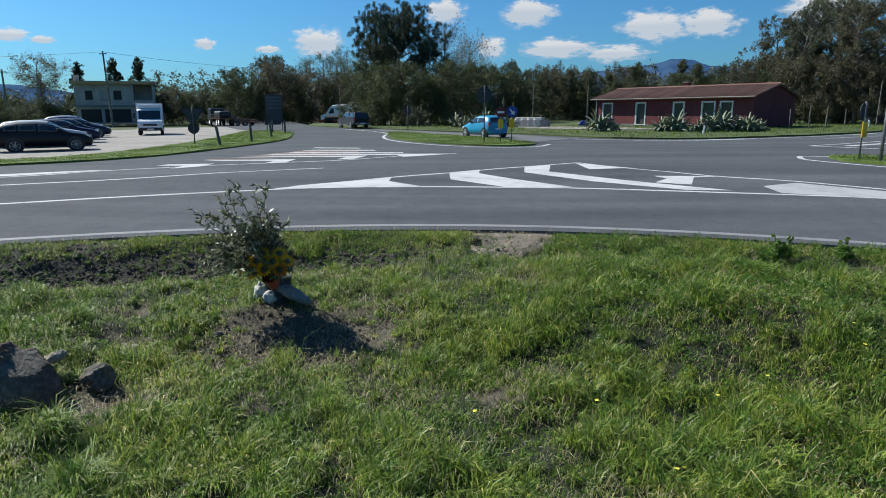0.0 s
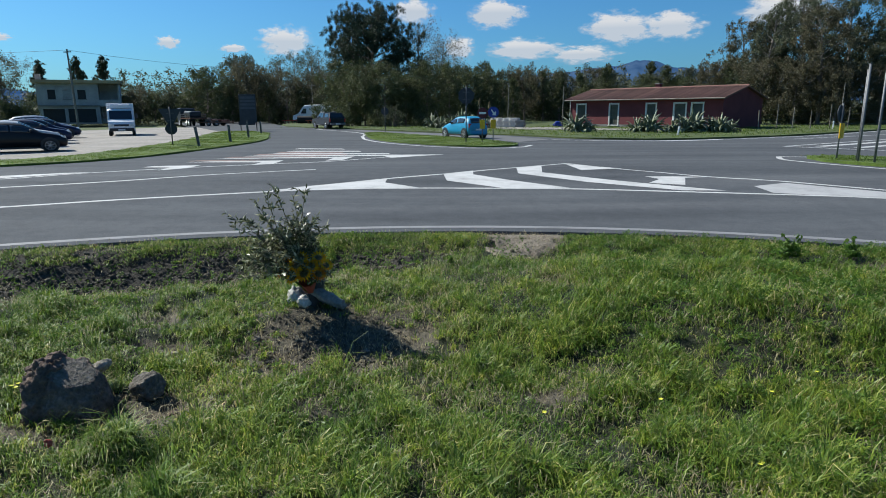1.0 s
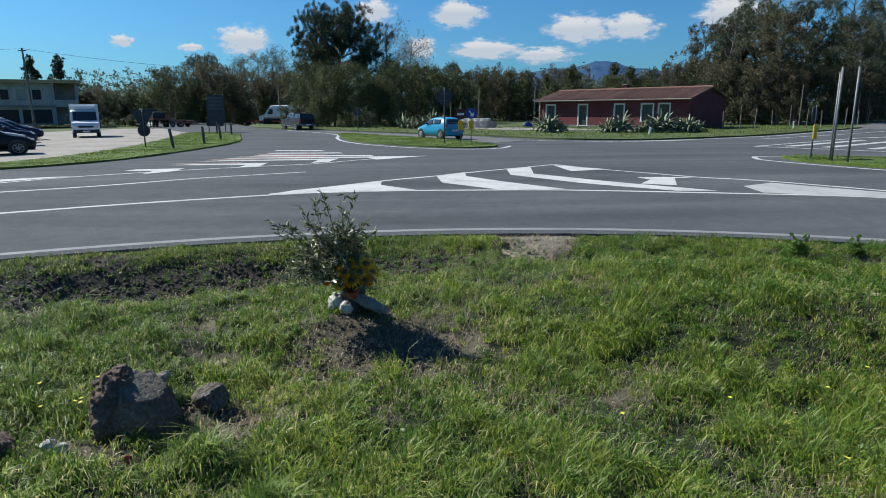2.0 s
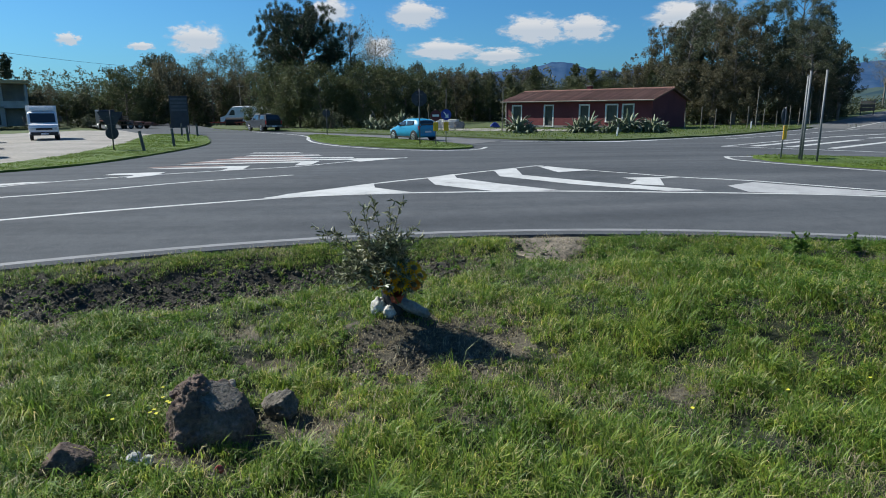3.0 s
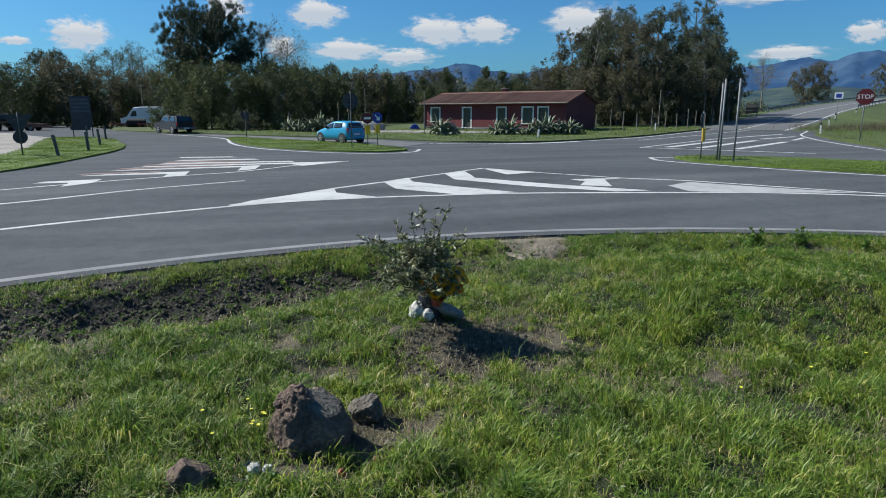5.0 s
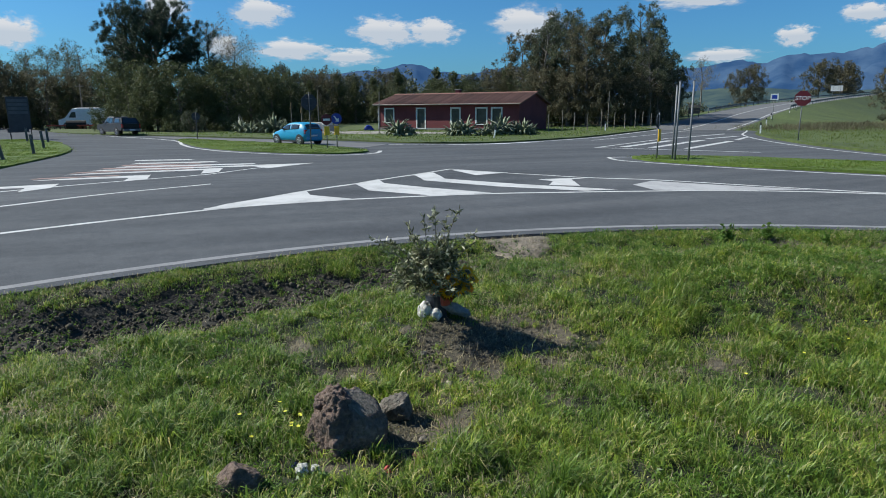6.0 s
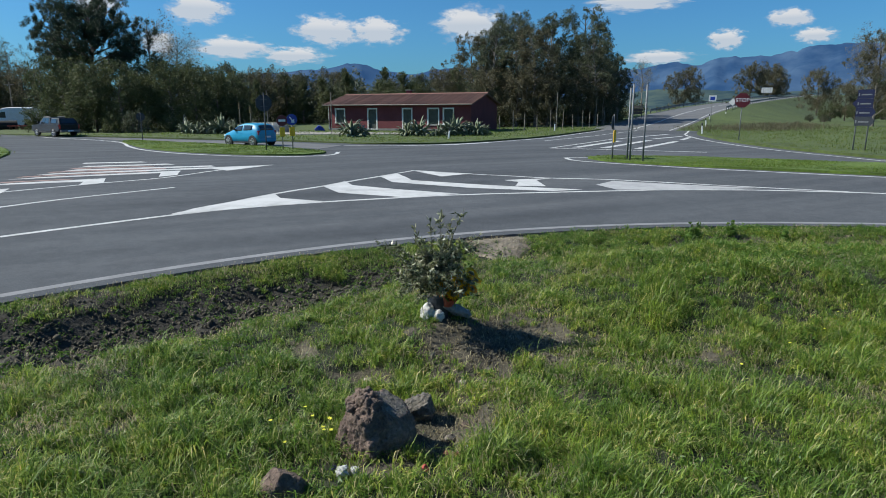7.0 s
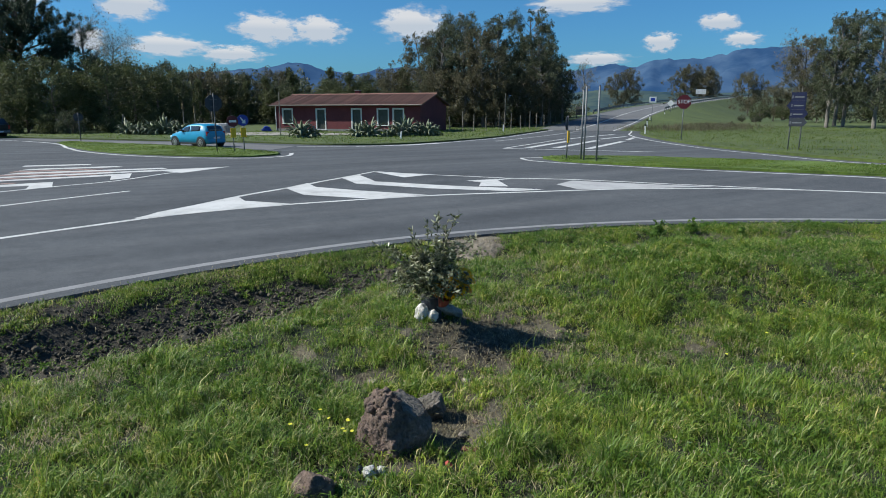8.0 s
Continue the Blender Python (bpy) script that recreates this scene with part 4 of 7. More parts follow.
def plant(ob, spots, seed, zs=(0.9, 1.12), z0=0.05):
    """Sets the first spot with the model itself, the rest with copies."""
    rng = random.Random(seed)
    for i, s in enumerate(spots):
        x, y = s[0], s[1]
        k = s[2] if len(s) > 2 else rng.uniform(*zs)
        if len(s) < 4 and y > 60:
            k *= 0.91 if 3 < x < 60 and y > 95 else 0.91 if x < -20 else 0.9 if x < 7 and y < 92 else 1.0
            x, y = x * 1.025, y * 1.025
        z = s[3] if len(s) > 3 else z0
        m = Matrix.Translation((x, y, z)) @ pose(0, 0, 0, 0, 0, rng.uniform(0, 360)) @ Matrix.Diagonal((k * rng.uniform(0.92, 1.1), k * rng.uniform(0.92, 1.1), k, 1))
        if i == 0:
            ob.matrix_world = m
        else:
            copy_thing(ob, m)


EUC = "tall olive-green eucalyptus with a loose open crown"
DENSE = "dark green evergreen tree at the wood's edge"
e1 = tree(11, 16.5, 3.4, 3.6, EUC, M["euc"], M["bark_pale"], 8500, 0.17, "oval", 0.8, 0.7, 1.0, 1.3)
e2 = tree(12, 15.0, 2.9, 3.0, EUC, M["euc"], M["bark_pale"], 7200, 0.17, "oval", 0.8, 0.7, 1.0, 1.3)
e3 = tree(13, 13.5, 2.8, 2.2, "brownish eucalyptus with thin upper branches", M["brownleaf"], M["bark_pale"], 5200, 0.18, "oval", 0.8, 0.8)
d1 = tree(21, 9.5, 3.1, 0.9, DENSE, M["olivegreen"], M["bark"], 4600, 0.2, "oval", 0.3, 1.05)
d2 = tree(22, 8.6, 2.8, 0.7, DENSE, M["olivegreen"], M["bark"], 4300, 0.2, "oval", 0.3, 1.05)
d3 = tree(23, 10.5, 2.4, 1.2, "slender dark evergreen tree in the wood", M["euc"], M["bark"], 3800, 0.21, "oval", 0.4, 1.0)
d4 = tree(24, 9.0, 2.9, 0.9, "brownish-green tree in the wood", M["brownleaf"], M["bark"], 3800, 0.21, "oval", 0.4, 1.0)
c1 = tree(31, 11.0, 1.9, 1.2, "slim dark green cypress-like tree", M["olivegreen"], M["bark"], 3400, 0.2, "cone", 0.3, 0.95)
pine = pine_tree(41, "large dark green pine with a broad lobed crown")
bare1 = tree(42, 14.5, 3.1, 5.5, "half-bare grey poplar with thin twigs", M["greyleaf"], M["bark_pale"], 1900, 0.16, "oval", 0.2, 1.0)
airy = tree(43, 12.5, 2.6, 3.5, "thin airy eucalyptus with sparse grey-green leaves", M["euc"], M["bark_pale"], 2000, 0.13, "oval", 0.6, 0.8)
umb = tree(44, 9.0, 4.6, 4.6, "sparse umbrella-shaped tree with dark bare limbs", M["brownleaf"], M["bark"], 2600, 0.14, "umbrella", 0.0, 0.55, 1.0, 1.5)
arau = tree(45, 12.0, 2.2, 4.0, "dark tiered conifer behind the pale building", M["pineneedle"], M["bark"], 3000, 0.22, "cone", 0.0, 0.7)
s1 = bush(51, 4.2, 2.3, "dense dark green shrub at the wood's edge", M["olivegreen"], 4200, 0.15)
s2 = bush(52, 2.6, 1.5, "low grey-green shrub in rough grass", M["euc"], 2600, 0.11)

plant(pine, [(-11.3, 94.0, 1.0, 0.0)], 1)
plant(bare1, [(-4.6, 92.5, 1.0), (-1.5, 95, 0.9), (118, 138, 0.9, 2.5), (63, 92, 0.9), (79.5, 52.5, 0.85), (84, 50, 1.0)], 2)
plant(airy, [(-34.3, 134.1, 1.22), (-31.2, 131.2, 1.12), (-28.9, 137.4, 1.26), (-25.5, 129.5, 1.08), (-22, 133, 1.0), (-33, 126, 1.0), (-27.5, 127, 1.02)], 3)
plant(e1, [(41.7, 77.7), (49.3, 72.0, 1.02), (44.8, 85.2, 1.05), (54.4, 80.8, 0.85), (47.2, 67.5, 0.76), (38.6, 80.5, 0.85)], 4)
plant(e2, [(36.2, 75.5, 0.9), (43.8, 72.3, 1.12), (51.6, 68.5, 0.72), (60.1, 80.3, 0.7), (73.8, 45.3, 1.0, 0.1), (78.9, 46.1, 1.05, 0.1), (74, 40, 0.95, 0.1)], 5)
plant(e3, [(36.0, 80.2, 0.95), (49.6, 83.0, 1.05), (54.2, 74.0, 0.9), (40.0, 70.5, 1.0), (76.0, 50.0, 0.9, 0.1), (57, 86, 0.9), (33.2, 83.5, 0.62)], 6)
plant(d1, [(-13.6, 81.8), (-7.9, 76.5), (-3.0, 77.3, 1.05), (2.6, 84.7, 1.05), (-10.4, 86), (-1.1, 88.5, 1.1), (-39.0, 103.7, 1.2), (-23.9, 107, 0.85), (-53.2, 116, 0.72), (-42.1, 116.6, 0.85), (15.1, 112), (31.4, 104), (44.3, 100), (-14.5, 104, 0.9)], 7)
plant(d2, [(-10.5, 77.5), (-5.6, 77.2), (-0.3, 80.5, 1.1), (5.6, 90.8, 1.05), (-7.2, 85.2, 1.15), (2.1, 90.7, 1.1), (-35.2, 103.9), (-29.6, 105), (-58.7, 115.7, 0.7), (-47.6, 116.3, 0.72), (9.3, 116), (23.1, 108), (36, 102), (49.5, 112), (-14.5, 95)], 8)
plant(d3, [(-4.2, 86.3, 0.95), (5.2, 94.8, 1.0), (-36.5, 118.9, 1.5), (-50.4, 116.2, 0.66), (-39.4, 120, 1.5), (6.5, 125.8), (12.2, 118), (19.4, 113), (27.3, 112), (34, 110), (40.1, 108), (46.6, 118), (52.4, 110), (30, 120), (8.4, 104)], 9)
plant(d4, [(-32.4, 104, 1.2), (-26.8, 106), (-21.1, 106, 0.95), (-55.9, 116, 0.7), (-44.9, 118, 0.78), (-33.8, 117), (17.9, 118), (26.6, 122), (38, 119.7), (43.8, 104, 1.1), (12.1, 105), (55.3, 100, 1.0), (127.1, 93.3, 1.0, 1.0), (38.5, 73.0, 0.72, 0.05), (42.0, 70.8, 0.7, 0.05), (46.0, 69.6, 0.66, 0.05), (49.8, 69.2, 0.62, 0.05), (36.0, 76.0, 0.8, 0.05), (119.5, 82, 0.75, 0.0), (113, 73.4, 0.65, 0.0), (123.6, 75.3, 0.8, 0.0), (116.7, 67.1, 0.65, 0.0), (127.4, 68.4, 0.8, 0.0), (120, 60.6, 0.75, 0.0), (130.7, 61.3, 0.85, 0.0)], 10)
plant(c1, [(29.4, 121.4, 1.05), (36, 117, 1.1), (20.8, 123, 0.95), (41.0, 96, 0.98), (15.3, 106, 0.85), (33, 99, 0.9), (-46.2, 119.5, 0.72), (9.5, 98, 0.72), (25, 104, 0.9), (5.0, 101, 0.8), (-61, 112, 0.8), (18, 106, 0.75), (22, 109, 0.85), (47.5, 108, 1.0)], 11)
plant(umb, [(-64.3, 93, 1.12, 0.0)], 12)
plant(arau, [(-75.7, 120, 0.95, 0.0), (-68.5, 120, 1.06, 0.0), (-63.7, 120, 1.06, 0.0)], 13)
plant(s1, [(-15.8, 79.5, 0.8), (-12.2, 76.2, 0.95), (-8.4, 73.6, 0.9), (-3.4, 73.4, 0.75), (0.6, 76.5, 0.8), (4.4, 84, 0.9), (-19, 106, 0.8), (-26, 108, 0.9), (-32, 104.5, 0.8), (-36, 101, 0.9), (-56, 74, 1.1), (-58, 80, 1.2), (-61, 88, 1.2), (-54, 67, 1.0), (-69, 88, 1.3), (-66, 80, 1.3), (-62, 72, 1.2), (37, 73.5, 0.9), (41.5, 74.5, 0.95), (45.5, 71, 0.85), (50.5, 71.5, 0.9), (55.5, 74, 0.9), (60, 78.5, 0.85), (47, 79, 1.1), (53, 80, 1.1), (58, 83, 1.1), (42, 80, 1.1), (-70, 90, 1.7, 0.0), (-66.8, 89, 1.7, 0.0), (-63.6, 90, 1.5, 0.0), (-60.5, 91, 1.15, 0.0), (-73.5, 92, 1.7, 0.0), (-77, 93, 1.7, 0.0), (101.5, 73, 1.0, 0.6), (104, 70, 0.9, 0.6), (106, 66.5, 1.1, 0.6), (108, 63, 0.95, 0.6), (110, 59.5, 1.05, 0.6), (111.5, 56, 1.0, 0.6), (113, 52, 1.1, 0.6)], 14)
plant(s2, [(-6.6, 71.2, 1.0), (-40, 92, 0.8), (-46, 90, 0.9), (48, 84, 0.9), (62, 88, 0.9), (70, 92, 1.0), (78, 96, 1.0), (86, 98, 0.9), (92, 104, 1.2), (101, 108, 1.3), (96, 70, 0.6), (104, 78, 0.6), (76, 60, 0.3), (64, 52, 0.25)], 15)
plant(tree(46, 10.5, 3.6, 1.6, "rounded brown-green tree beside the climbing road", M["brownleaf"], M["bark"], 5200, 0.24, "oval", 0.2, 1.0),
      [(132, 136.6, 1.1, 2.0), (210, 180, 1.25, 5.5), (222, 180, 1.2, 5.5), (232, 186, 1.1, 6.0)], 16)


def far_woods():
    """The woods behind, which nobody could count."""
    rng = np.random.default_rng(7)
    cl = []
    for x0, x1, y0, y1, h, k in ((-75, 75, 128, 150, 9, 190), (-130, -60, 120, 170, 6.5, 70), (66, 130, 118, 190, 4, 60), (100, 150, 20, 62, 9, 60), (-75, -25, 119, 130, 6.2, 60), (5, 60, 112, 128, 7.2, 90)):
        for _ in range(k):
            x, y, t = rng.uniform(x0, x1), rng.uniform(y0, y1), h * rng.uniform(0.75, 1.2)
            for z in np.linspace(0.12, 0.95, 5):
                cl.append((x + rng.normal() * 0.6, y + rng.normal() * 0.6, t * z, 2.0 * (1.15 - 0.75 * z) + 0.35))
    v, f = leaf_cloud(rng, cl, 190000, 0.27, 1.0, 0.3, 0.5, True)
    ob = mesh_from("woods", v, f, M["euc"], None)
    tagged(ob, "dense mixed woods in the background", "woods", kind="stuff")


far_woods()


# ---- the red house ----
def red_house():
    L, W, Z, EAVE, RIDGE = 17.3, 8.6, 0.1, 2.95, 4.08
    top = thing("house", "low red-plastered house with a brown tiled gable roof", "house", pose(13.1, 72.1, 0, 0, 0, -48))
    wins = [(0.9, 2.2, 0.95, 2.5), (5.1, 6.3, 0.3, 2.5), (9.4, 10.6, 0.3, 2.5), (12.4, 13.75, 0.8, 2.5), (14.2, 15.45, 0.85, 2.5)]
    # front wall in piers, aprons and lintels round the real openings
    x = 0.0
    for a, b, z0, z1 in wins:
        part("pier", boxed(x, a, 0, 0.3, Z, EAVE), M["red_wall"], top)
        part("apron", boxed(a, b, 0, 0.3, Z, z0), M["red_wall"], top)
        part("lintel", boxed(a, b, 0, 0.3, z1, EAVE), M["red_wall"], top)
        x = b
    part("pier", boxed(x, L, 0, 0.3, Z, EAVE), M["red_wall"], top)
    part("wall", boxed(0, L, W - 0.3, W, Z, EAVE), M["red_wall"], top)
    for x0, x1 in ((0, 0.3), (L - 0.3, L)):
        bm = bmesh.new()
        pts = [(0.3, Z), (W - 0.3, Z), (W - 0.3, EAVE), (W / 2, RIDGE - 0.12), (0.3, EAVE)]
        a = [bm.verts.new((x0, y, z)) for y, z in pts]
        b = [bm.verts.new((x1, y, z)) for y, z in pts]
        bm.faces.new(a[::-1])
        bm.faces.new(b)
        for i in range(5):
            bm.faces.new((a[i], a[(i + 1) % 5], b[(i + 1) % 5], b[i]))
        bmesh.ops.recalc_face_normals(bm, faces=list(bm.faces))
        part("wall", bm, M["red_wall"], top)
    part("plinth", boxed(-0.02, L + 0.02, -0.03, 0.0, 0.0, 0.36), M["concrete"], top, "grey concrete plinth")
    part("floor", boxed(0.1, L - 0.1, 0.1, W - 0.1, 0.0, 0.14), M["concrete"], top)
    for a, b, z0, z1 in wins:
        w = part("window", boxed(a + 0.1, b - 0.1, 0.12, 0.16, z0 + 0.05, z1 - 0.1), M["shutter"], top, "closed dark grey-green louvred shutters")
        bm = bmesh.new()
        for q in ((a - 0.03, a + 0.11, z0, z1 + 0.06), (b - 0.11, b + 0.03, z0, z1 + 0.06), (a + 0.11, b - 0.11, z1 - 0.1, z1 + 0.06)):
            box(bm, q[0], q[1], -0.035, 0.14, q[2], q[3])
        part("window_frame", bm, M["white_paint"], w, "white-painted frame")
        part("sill", boxed(a - 0.08, b + 0.08, -0.08, 0.12, z0 - 0.07, z0), M["white_paint"], w)
        bm = bmesh.new()
        box(bm, (a + b) / 2 - 0.025, (a + b) / 2 + 0.025, 0.1, 0.118, z0 + 0.05, z1 - 0.1)
        for k in range(int((z1 - z0 - 0.2) / 0.11)):
            z = z0 + 0.1 + k * 0.11
            box(bm, a + 0.14, b - 0.14, 0.108, 0.12, z, z + 0.05)
        part("louvre", bm, M["shutter"], w)
    # roof: two pitched slabs, ribs of tiles, ridge, gutter
    OH = 0.5
    rise = RIDGE - EAVE
    for side in (0, 1):
        bm = bmesh.new()
        y0, y1 = (-OH, W / 2) if side == 0 else (W + OH, W / 2)
        z0, z1 = EAVE - rise * OH / (W / 2) + 0.1, RIDGE
        v = [bm.verts.new(p) for p in ((-0.35, y0, z0), (L + 0.35, y0, z0), (L + 0.35, y1, z1), (-0.35, y1, z1))]
        f = bm.faces.new(v)
        r = bmesh.ops.extrude_face_region(bm, geom=[f])
        for q in r["geom"]:
            if isinstance(q, bmesh.types.BMVert):
                q.co.z -= 0.12
        bmesh.ops.recalc_face_normals(bm, faces=list(bm.faces))
        roof = part("roof", bm, M["roof_tile"], top, "brown-red tiled roof slope")
        if side == 0:
            # tile courses: a shared half-round rib, laid row by row
            bm = bmesh.new()
            ln = (Vector((0, W / 2 + OH, z1 - z0))).length
            for k in range(7):
                a0, a1 = math.pi * k / 7, math.pi * (k + 1) / 7
                q = [bm.verts.new((0.085 * math.cos(a), t * 0.98, 0.07 * math.sin(a) + (0.0 if t else 0.025))) for a in (a0, a1) for t in (0.0, ln)]
                bm.faces.new((q[0], q[1], q[3], q[2]))
            me = bpy.data.meshes.new("roof_tile")
            bm.to_mesh(me)
            bm.free()
            me.materials.append(M["roof_tile"])
            pitch = math.degrees(math.atan2(z1 - z0, W / 2 + OH))
            for k in range(70):
                o = new("roof_tile", me)
                o.parent = roof
                o.matrix_basis = pose(-0.25 + k * 0.259, y0, z0 + 0.003, pitch, 0, 0)
    part("ridge_cap", tubed((-0.36, W / 2, RIDGE + 0.0), (L + 0.36, W / 2, RIDGE + 0.0), 0.13, n=10), M["roof_tile"], top, "row of pale ridge tiles")
    part("gutter", tubed((-0.36, -OH - 0.06, EAVE - 0.08), (L + 0.36, -OH - 0.06, EAVE - 0.08), 0.07, n=8), M["wood_grey"], top, "pale gutter along the eave")
    part("downpipe", tubed((0.08, -0.06, 0.2), (0.08, -0.06, EAVE - 0.1), 0.045, n=8), M["white_paint"], top)
    bm = boxed(7.6, 8.1, W / 2 + 0.4, W / 2 + 0.9, RIDGE - 0.3, RIDGE + 0.45)
    ch = part("chimney", bm, M["red_wall"], top)
    part("chimney_cap", boxed(7.52, 8.18, W / 2 + 0.32, W / 2 + 0.98, RIDGE + 0.45, RIDGE + 0.53), M["concrete"], ch)
    return top


red_house()


# ---- the pale two-storey building ----
def pale_building():
    top = thing("building", "pale grey two-storey building with a flat ochre-edged roof", "building", pose(-67.9, 106, 0.0, 0, 0, 25) @ Matrix.Diagonal((0.82, 1, 0.95, 1)))
    wins = [(1.9, 3.3, 4.3, 5.9), (4.6, 6.0, 4.3, 5.9), (7.2, 8.7, 4.3, 5.9), (0.8, 4.6, 0.3, 2.6), (5.2, 10.2, 0.3, 2.6)]
    part("wall", boxed(0, 11, 0.35, 8, 0, 7.0), M["plaster"], top)
    for z0, z1, row in ((0, 3.2, wins[3:]), (3.2, 7.0, wins[:3])):
        x = 0.0
        for a, b, c, d in row:
            part("pier", boxed(x, a, 0, 0.35, z0, z1), M["plaster"], top)
            part("apron", boxed(a, b, 0, 0.35, z0, c), M["plaster"], top)
            part("lintel", boxed(a, b, 0, 0.35, d, z1), M["plaster"], top)
            x = b
        part("pier", boxed(x, 11, 0, 0.35, z0, z1), M["plaster"], top)
    for i, (a, b, c, d) in enumerate(wins):
        w = part("window", boxed(a, b, 0.25, 0.3, c, d), M["plaster"] if i == 1 else M["trim_black"], top, "bricked-up window" if i == 1 else "dark window")
        part("sill", boxed(a - 0.1, b + 0.1, -0.08, 0.2, c - 0.1, c), M["concrete"], w)
    part("ledge", boxed(-0.1, 11, -0.35, 0, 3.05, 3.3), M["concrete"], top)
    part("roof", boxed(-0.6, 15.4, -0.8, 8.4, 7.0, 7.55), M["ochre"], top, "flat roof with an ochre edge")
    bm = bmesh.new()
    box(bm, 11, 15, 3.2, 8, 0, 7.0)
    box(bm, 14.6, 15, 0, 3.2, 0, 7.0)
    box(bm, 11, 14.6, 0, 3.2, 3.0, 3.25)
    part("loggia", bm, M["plaster"], top, "shaded open loggia")
    part("parapet", boxed(11, 14.6, 0, 0.2, 3.25, 4.2), M["plaster"], top)
    part("chimney", boxed(-0.2, 0.7, 2, 3, 7.55, 8.6), M["plaster"], top)
    return top


pale_building()


# ---- signs and posts ----
def plate(outline, y0, y1):
    """A plate in the x-z plane."""
    bm = bmesh.new()
    a = [bm.verts.new((x, y0, z)) for x, z in outline]
    b = [bm.verts.new((x, y1, z)) for x, z in outline]
    n = len(outline)
    bm.faces.new(a)
    bm.faces.new(b[::-1])
    for i in range(n):
        bm.faces.new((a[i], b[i], b[(i + 1) % n], a[(i + 1) % n]))
    bmesh.ops.recalc_face_normals(bm, faces=list(bm.faces))
    return bm


def ngon(n, r, cz, turn=0.0, cx=0.0):
    return [(cx + r * math.cos(turn + 2 * math.pi * i / n), cz + r * math.sin(turn + 2 * math.pi * i / n)) for i in range(n)]


def text_part(words, size, m, material, parent, name="lettering"):
    cu = bpy.data.curves.new(name, "FONT")
    cu.body, cu.size, cu.align_x, cu.align_y, cu.extrude = words, size, "CENTER", "CENTER", 0.002
    ob = new(name + "_text", cu)
    me = bpy.data.meshes.new_from_object(ob.evaluated_get(bpy.context.evaluated_depsgraph_get()))
    bpy.data.objects.remove(ob)
    me.materials.clear()
    me.materials.append(material)
    o = new(name, me)
    o.parent = parent
    o.matrix_basis = m
    return o


def post(parent, h, r=0.03, x=0.0, y=0.0, material=None, name="post"):
    return part(name, tubed((x, y, -0.15), (x, y, h), r, n=10), material or M["zinc"], parent, smooth=True)


def stop_sign(x, y, z, rz):
    top = thing("stop_sign", "red octagonal stop sign on a grey post", "road sign", pose(x, y, z, 0, 0, rz))
    post(top, 3.15, 0.035)
    p = part("sign_plate", plate(ngon(8, 0.52, 2.75, math.pi / 8), -0.06, -0.035), M["sign_red"], top, "dark red octagonal plate")
    text_part("STOP", 0.37, pose(0, -0.066, 2.75, 90), M["sign_white"], p)


def round_sign(x, y, z, rz, kind):
    if kind == "no_entry":
        top = thing("no_entry_sign", "red no-entry sign above a yellow panel on a post", "road sign", pose(x, y, z, 0, 0, rz))
        p = part("sign_plate", plate(ngon(28, 0.31, 1.62), -0.055, -0.035), M["sign_red"], top, "red disc")
        part("bar", plate([(-0.2, 1.56), (0.2, 1.56), (0.2, 1.68), (-0.2, 1.68)], -0.06, -0.0555), M["sign_white"], p, "white bar")
    else:
        top = thing("keep_right_sign", "blue arrow sign above a yellow panel on a post", "road sign", pose(x, y, z, 0, 0, rz))
        p = part("sign_plate", plate(ngon(28, 0.32, 1.66), -0.055, -0.035), M["sign_blue"], top, "blue disc")
        part("arrow", plate([(-0.16, 1.80), (-0.11, 1.84), (0.05, 1.64), (0.14, 1.72), (0.15, 1.48), (-0.08, 1.50), (-0.01, 1.58)], -0.06, -0.0555), M["sign_white"], p, "white slanting arrow")
    post(top, 1.95, 0.03)
    part("panel", boxed(-0.15, 0.15, -0.075, -0.035, 0.72, 1.24, bevel=0.012), M["sign_yellow"], top, "yellow reflective panel")


def back_sign(x, y, z, rz, kind, label, hgt):
    """A sign seen from behind: its bare grey back and brackets."""
    top = thing("road_sign", label, "road sign", pose(x, y, z, 0, 0, rz))
    post(top, hgt, 0.035, 0.0, 0.0, M["grey_post"])
    if kind == "triangle":
        o = [(-0.6, hgt - 0.1), (0.6, hgt - 0.1), (0.03, hgt - 1.12), (-0.03, hgt - 1.12)]
    elif kind == "octagon":
        o = ngon(8, 0.48, hgt - 0.55, math.pi / 8)
    else:
        o = ngon(28, 0.33, hgt - 0.35)
    p = part("sign_plate", plate(o, 0.04, 0.06), M["sign_back"], top, "dark bare back of the plate")
    for k in (0.35, 0.75):
        part("bracket", boxed(-0.2, 0.2, 0.028, 0.042, hgt - k - 0.02, hgt - k + 0.02), M["grey_post"], p)
    return top


stop_sign(31.9, 32.1, 0.12, -42)
round_sign(1.25, 37.4, 0.1, 2, "no_entry")
round_sign(1.92, 37.9, 0.1, 2, "keep_right")
back_sign(0.3, 37.3, 0.1, 4, "octagon", "octagonal road sign seen from behind on a grey post", 3.15)
s = back_sign(-16.0, 35.2, 0.1, 20, "triangle", "upturned triangular give-way sign with a round sign below", 2.05)
part("sign_plate", plate(ngon(26, 0.31, 0.86), 0.04, 0.06), M["sign_back"], s, "round dark plate")
back_sign(-6.2, 56.6, 0.1, 5, "round", "round road sign seen from behind", 2.1)

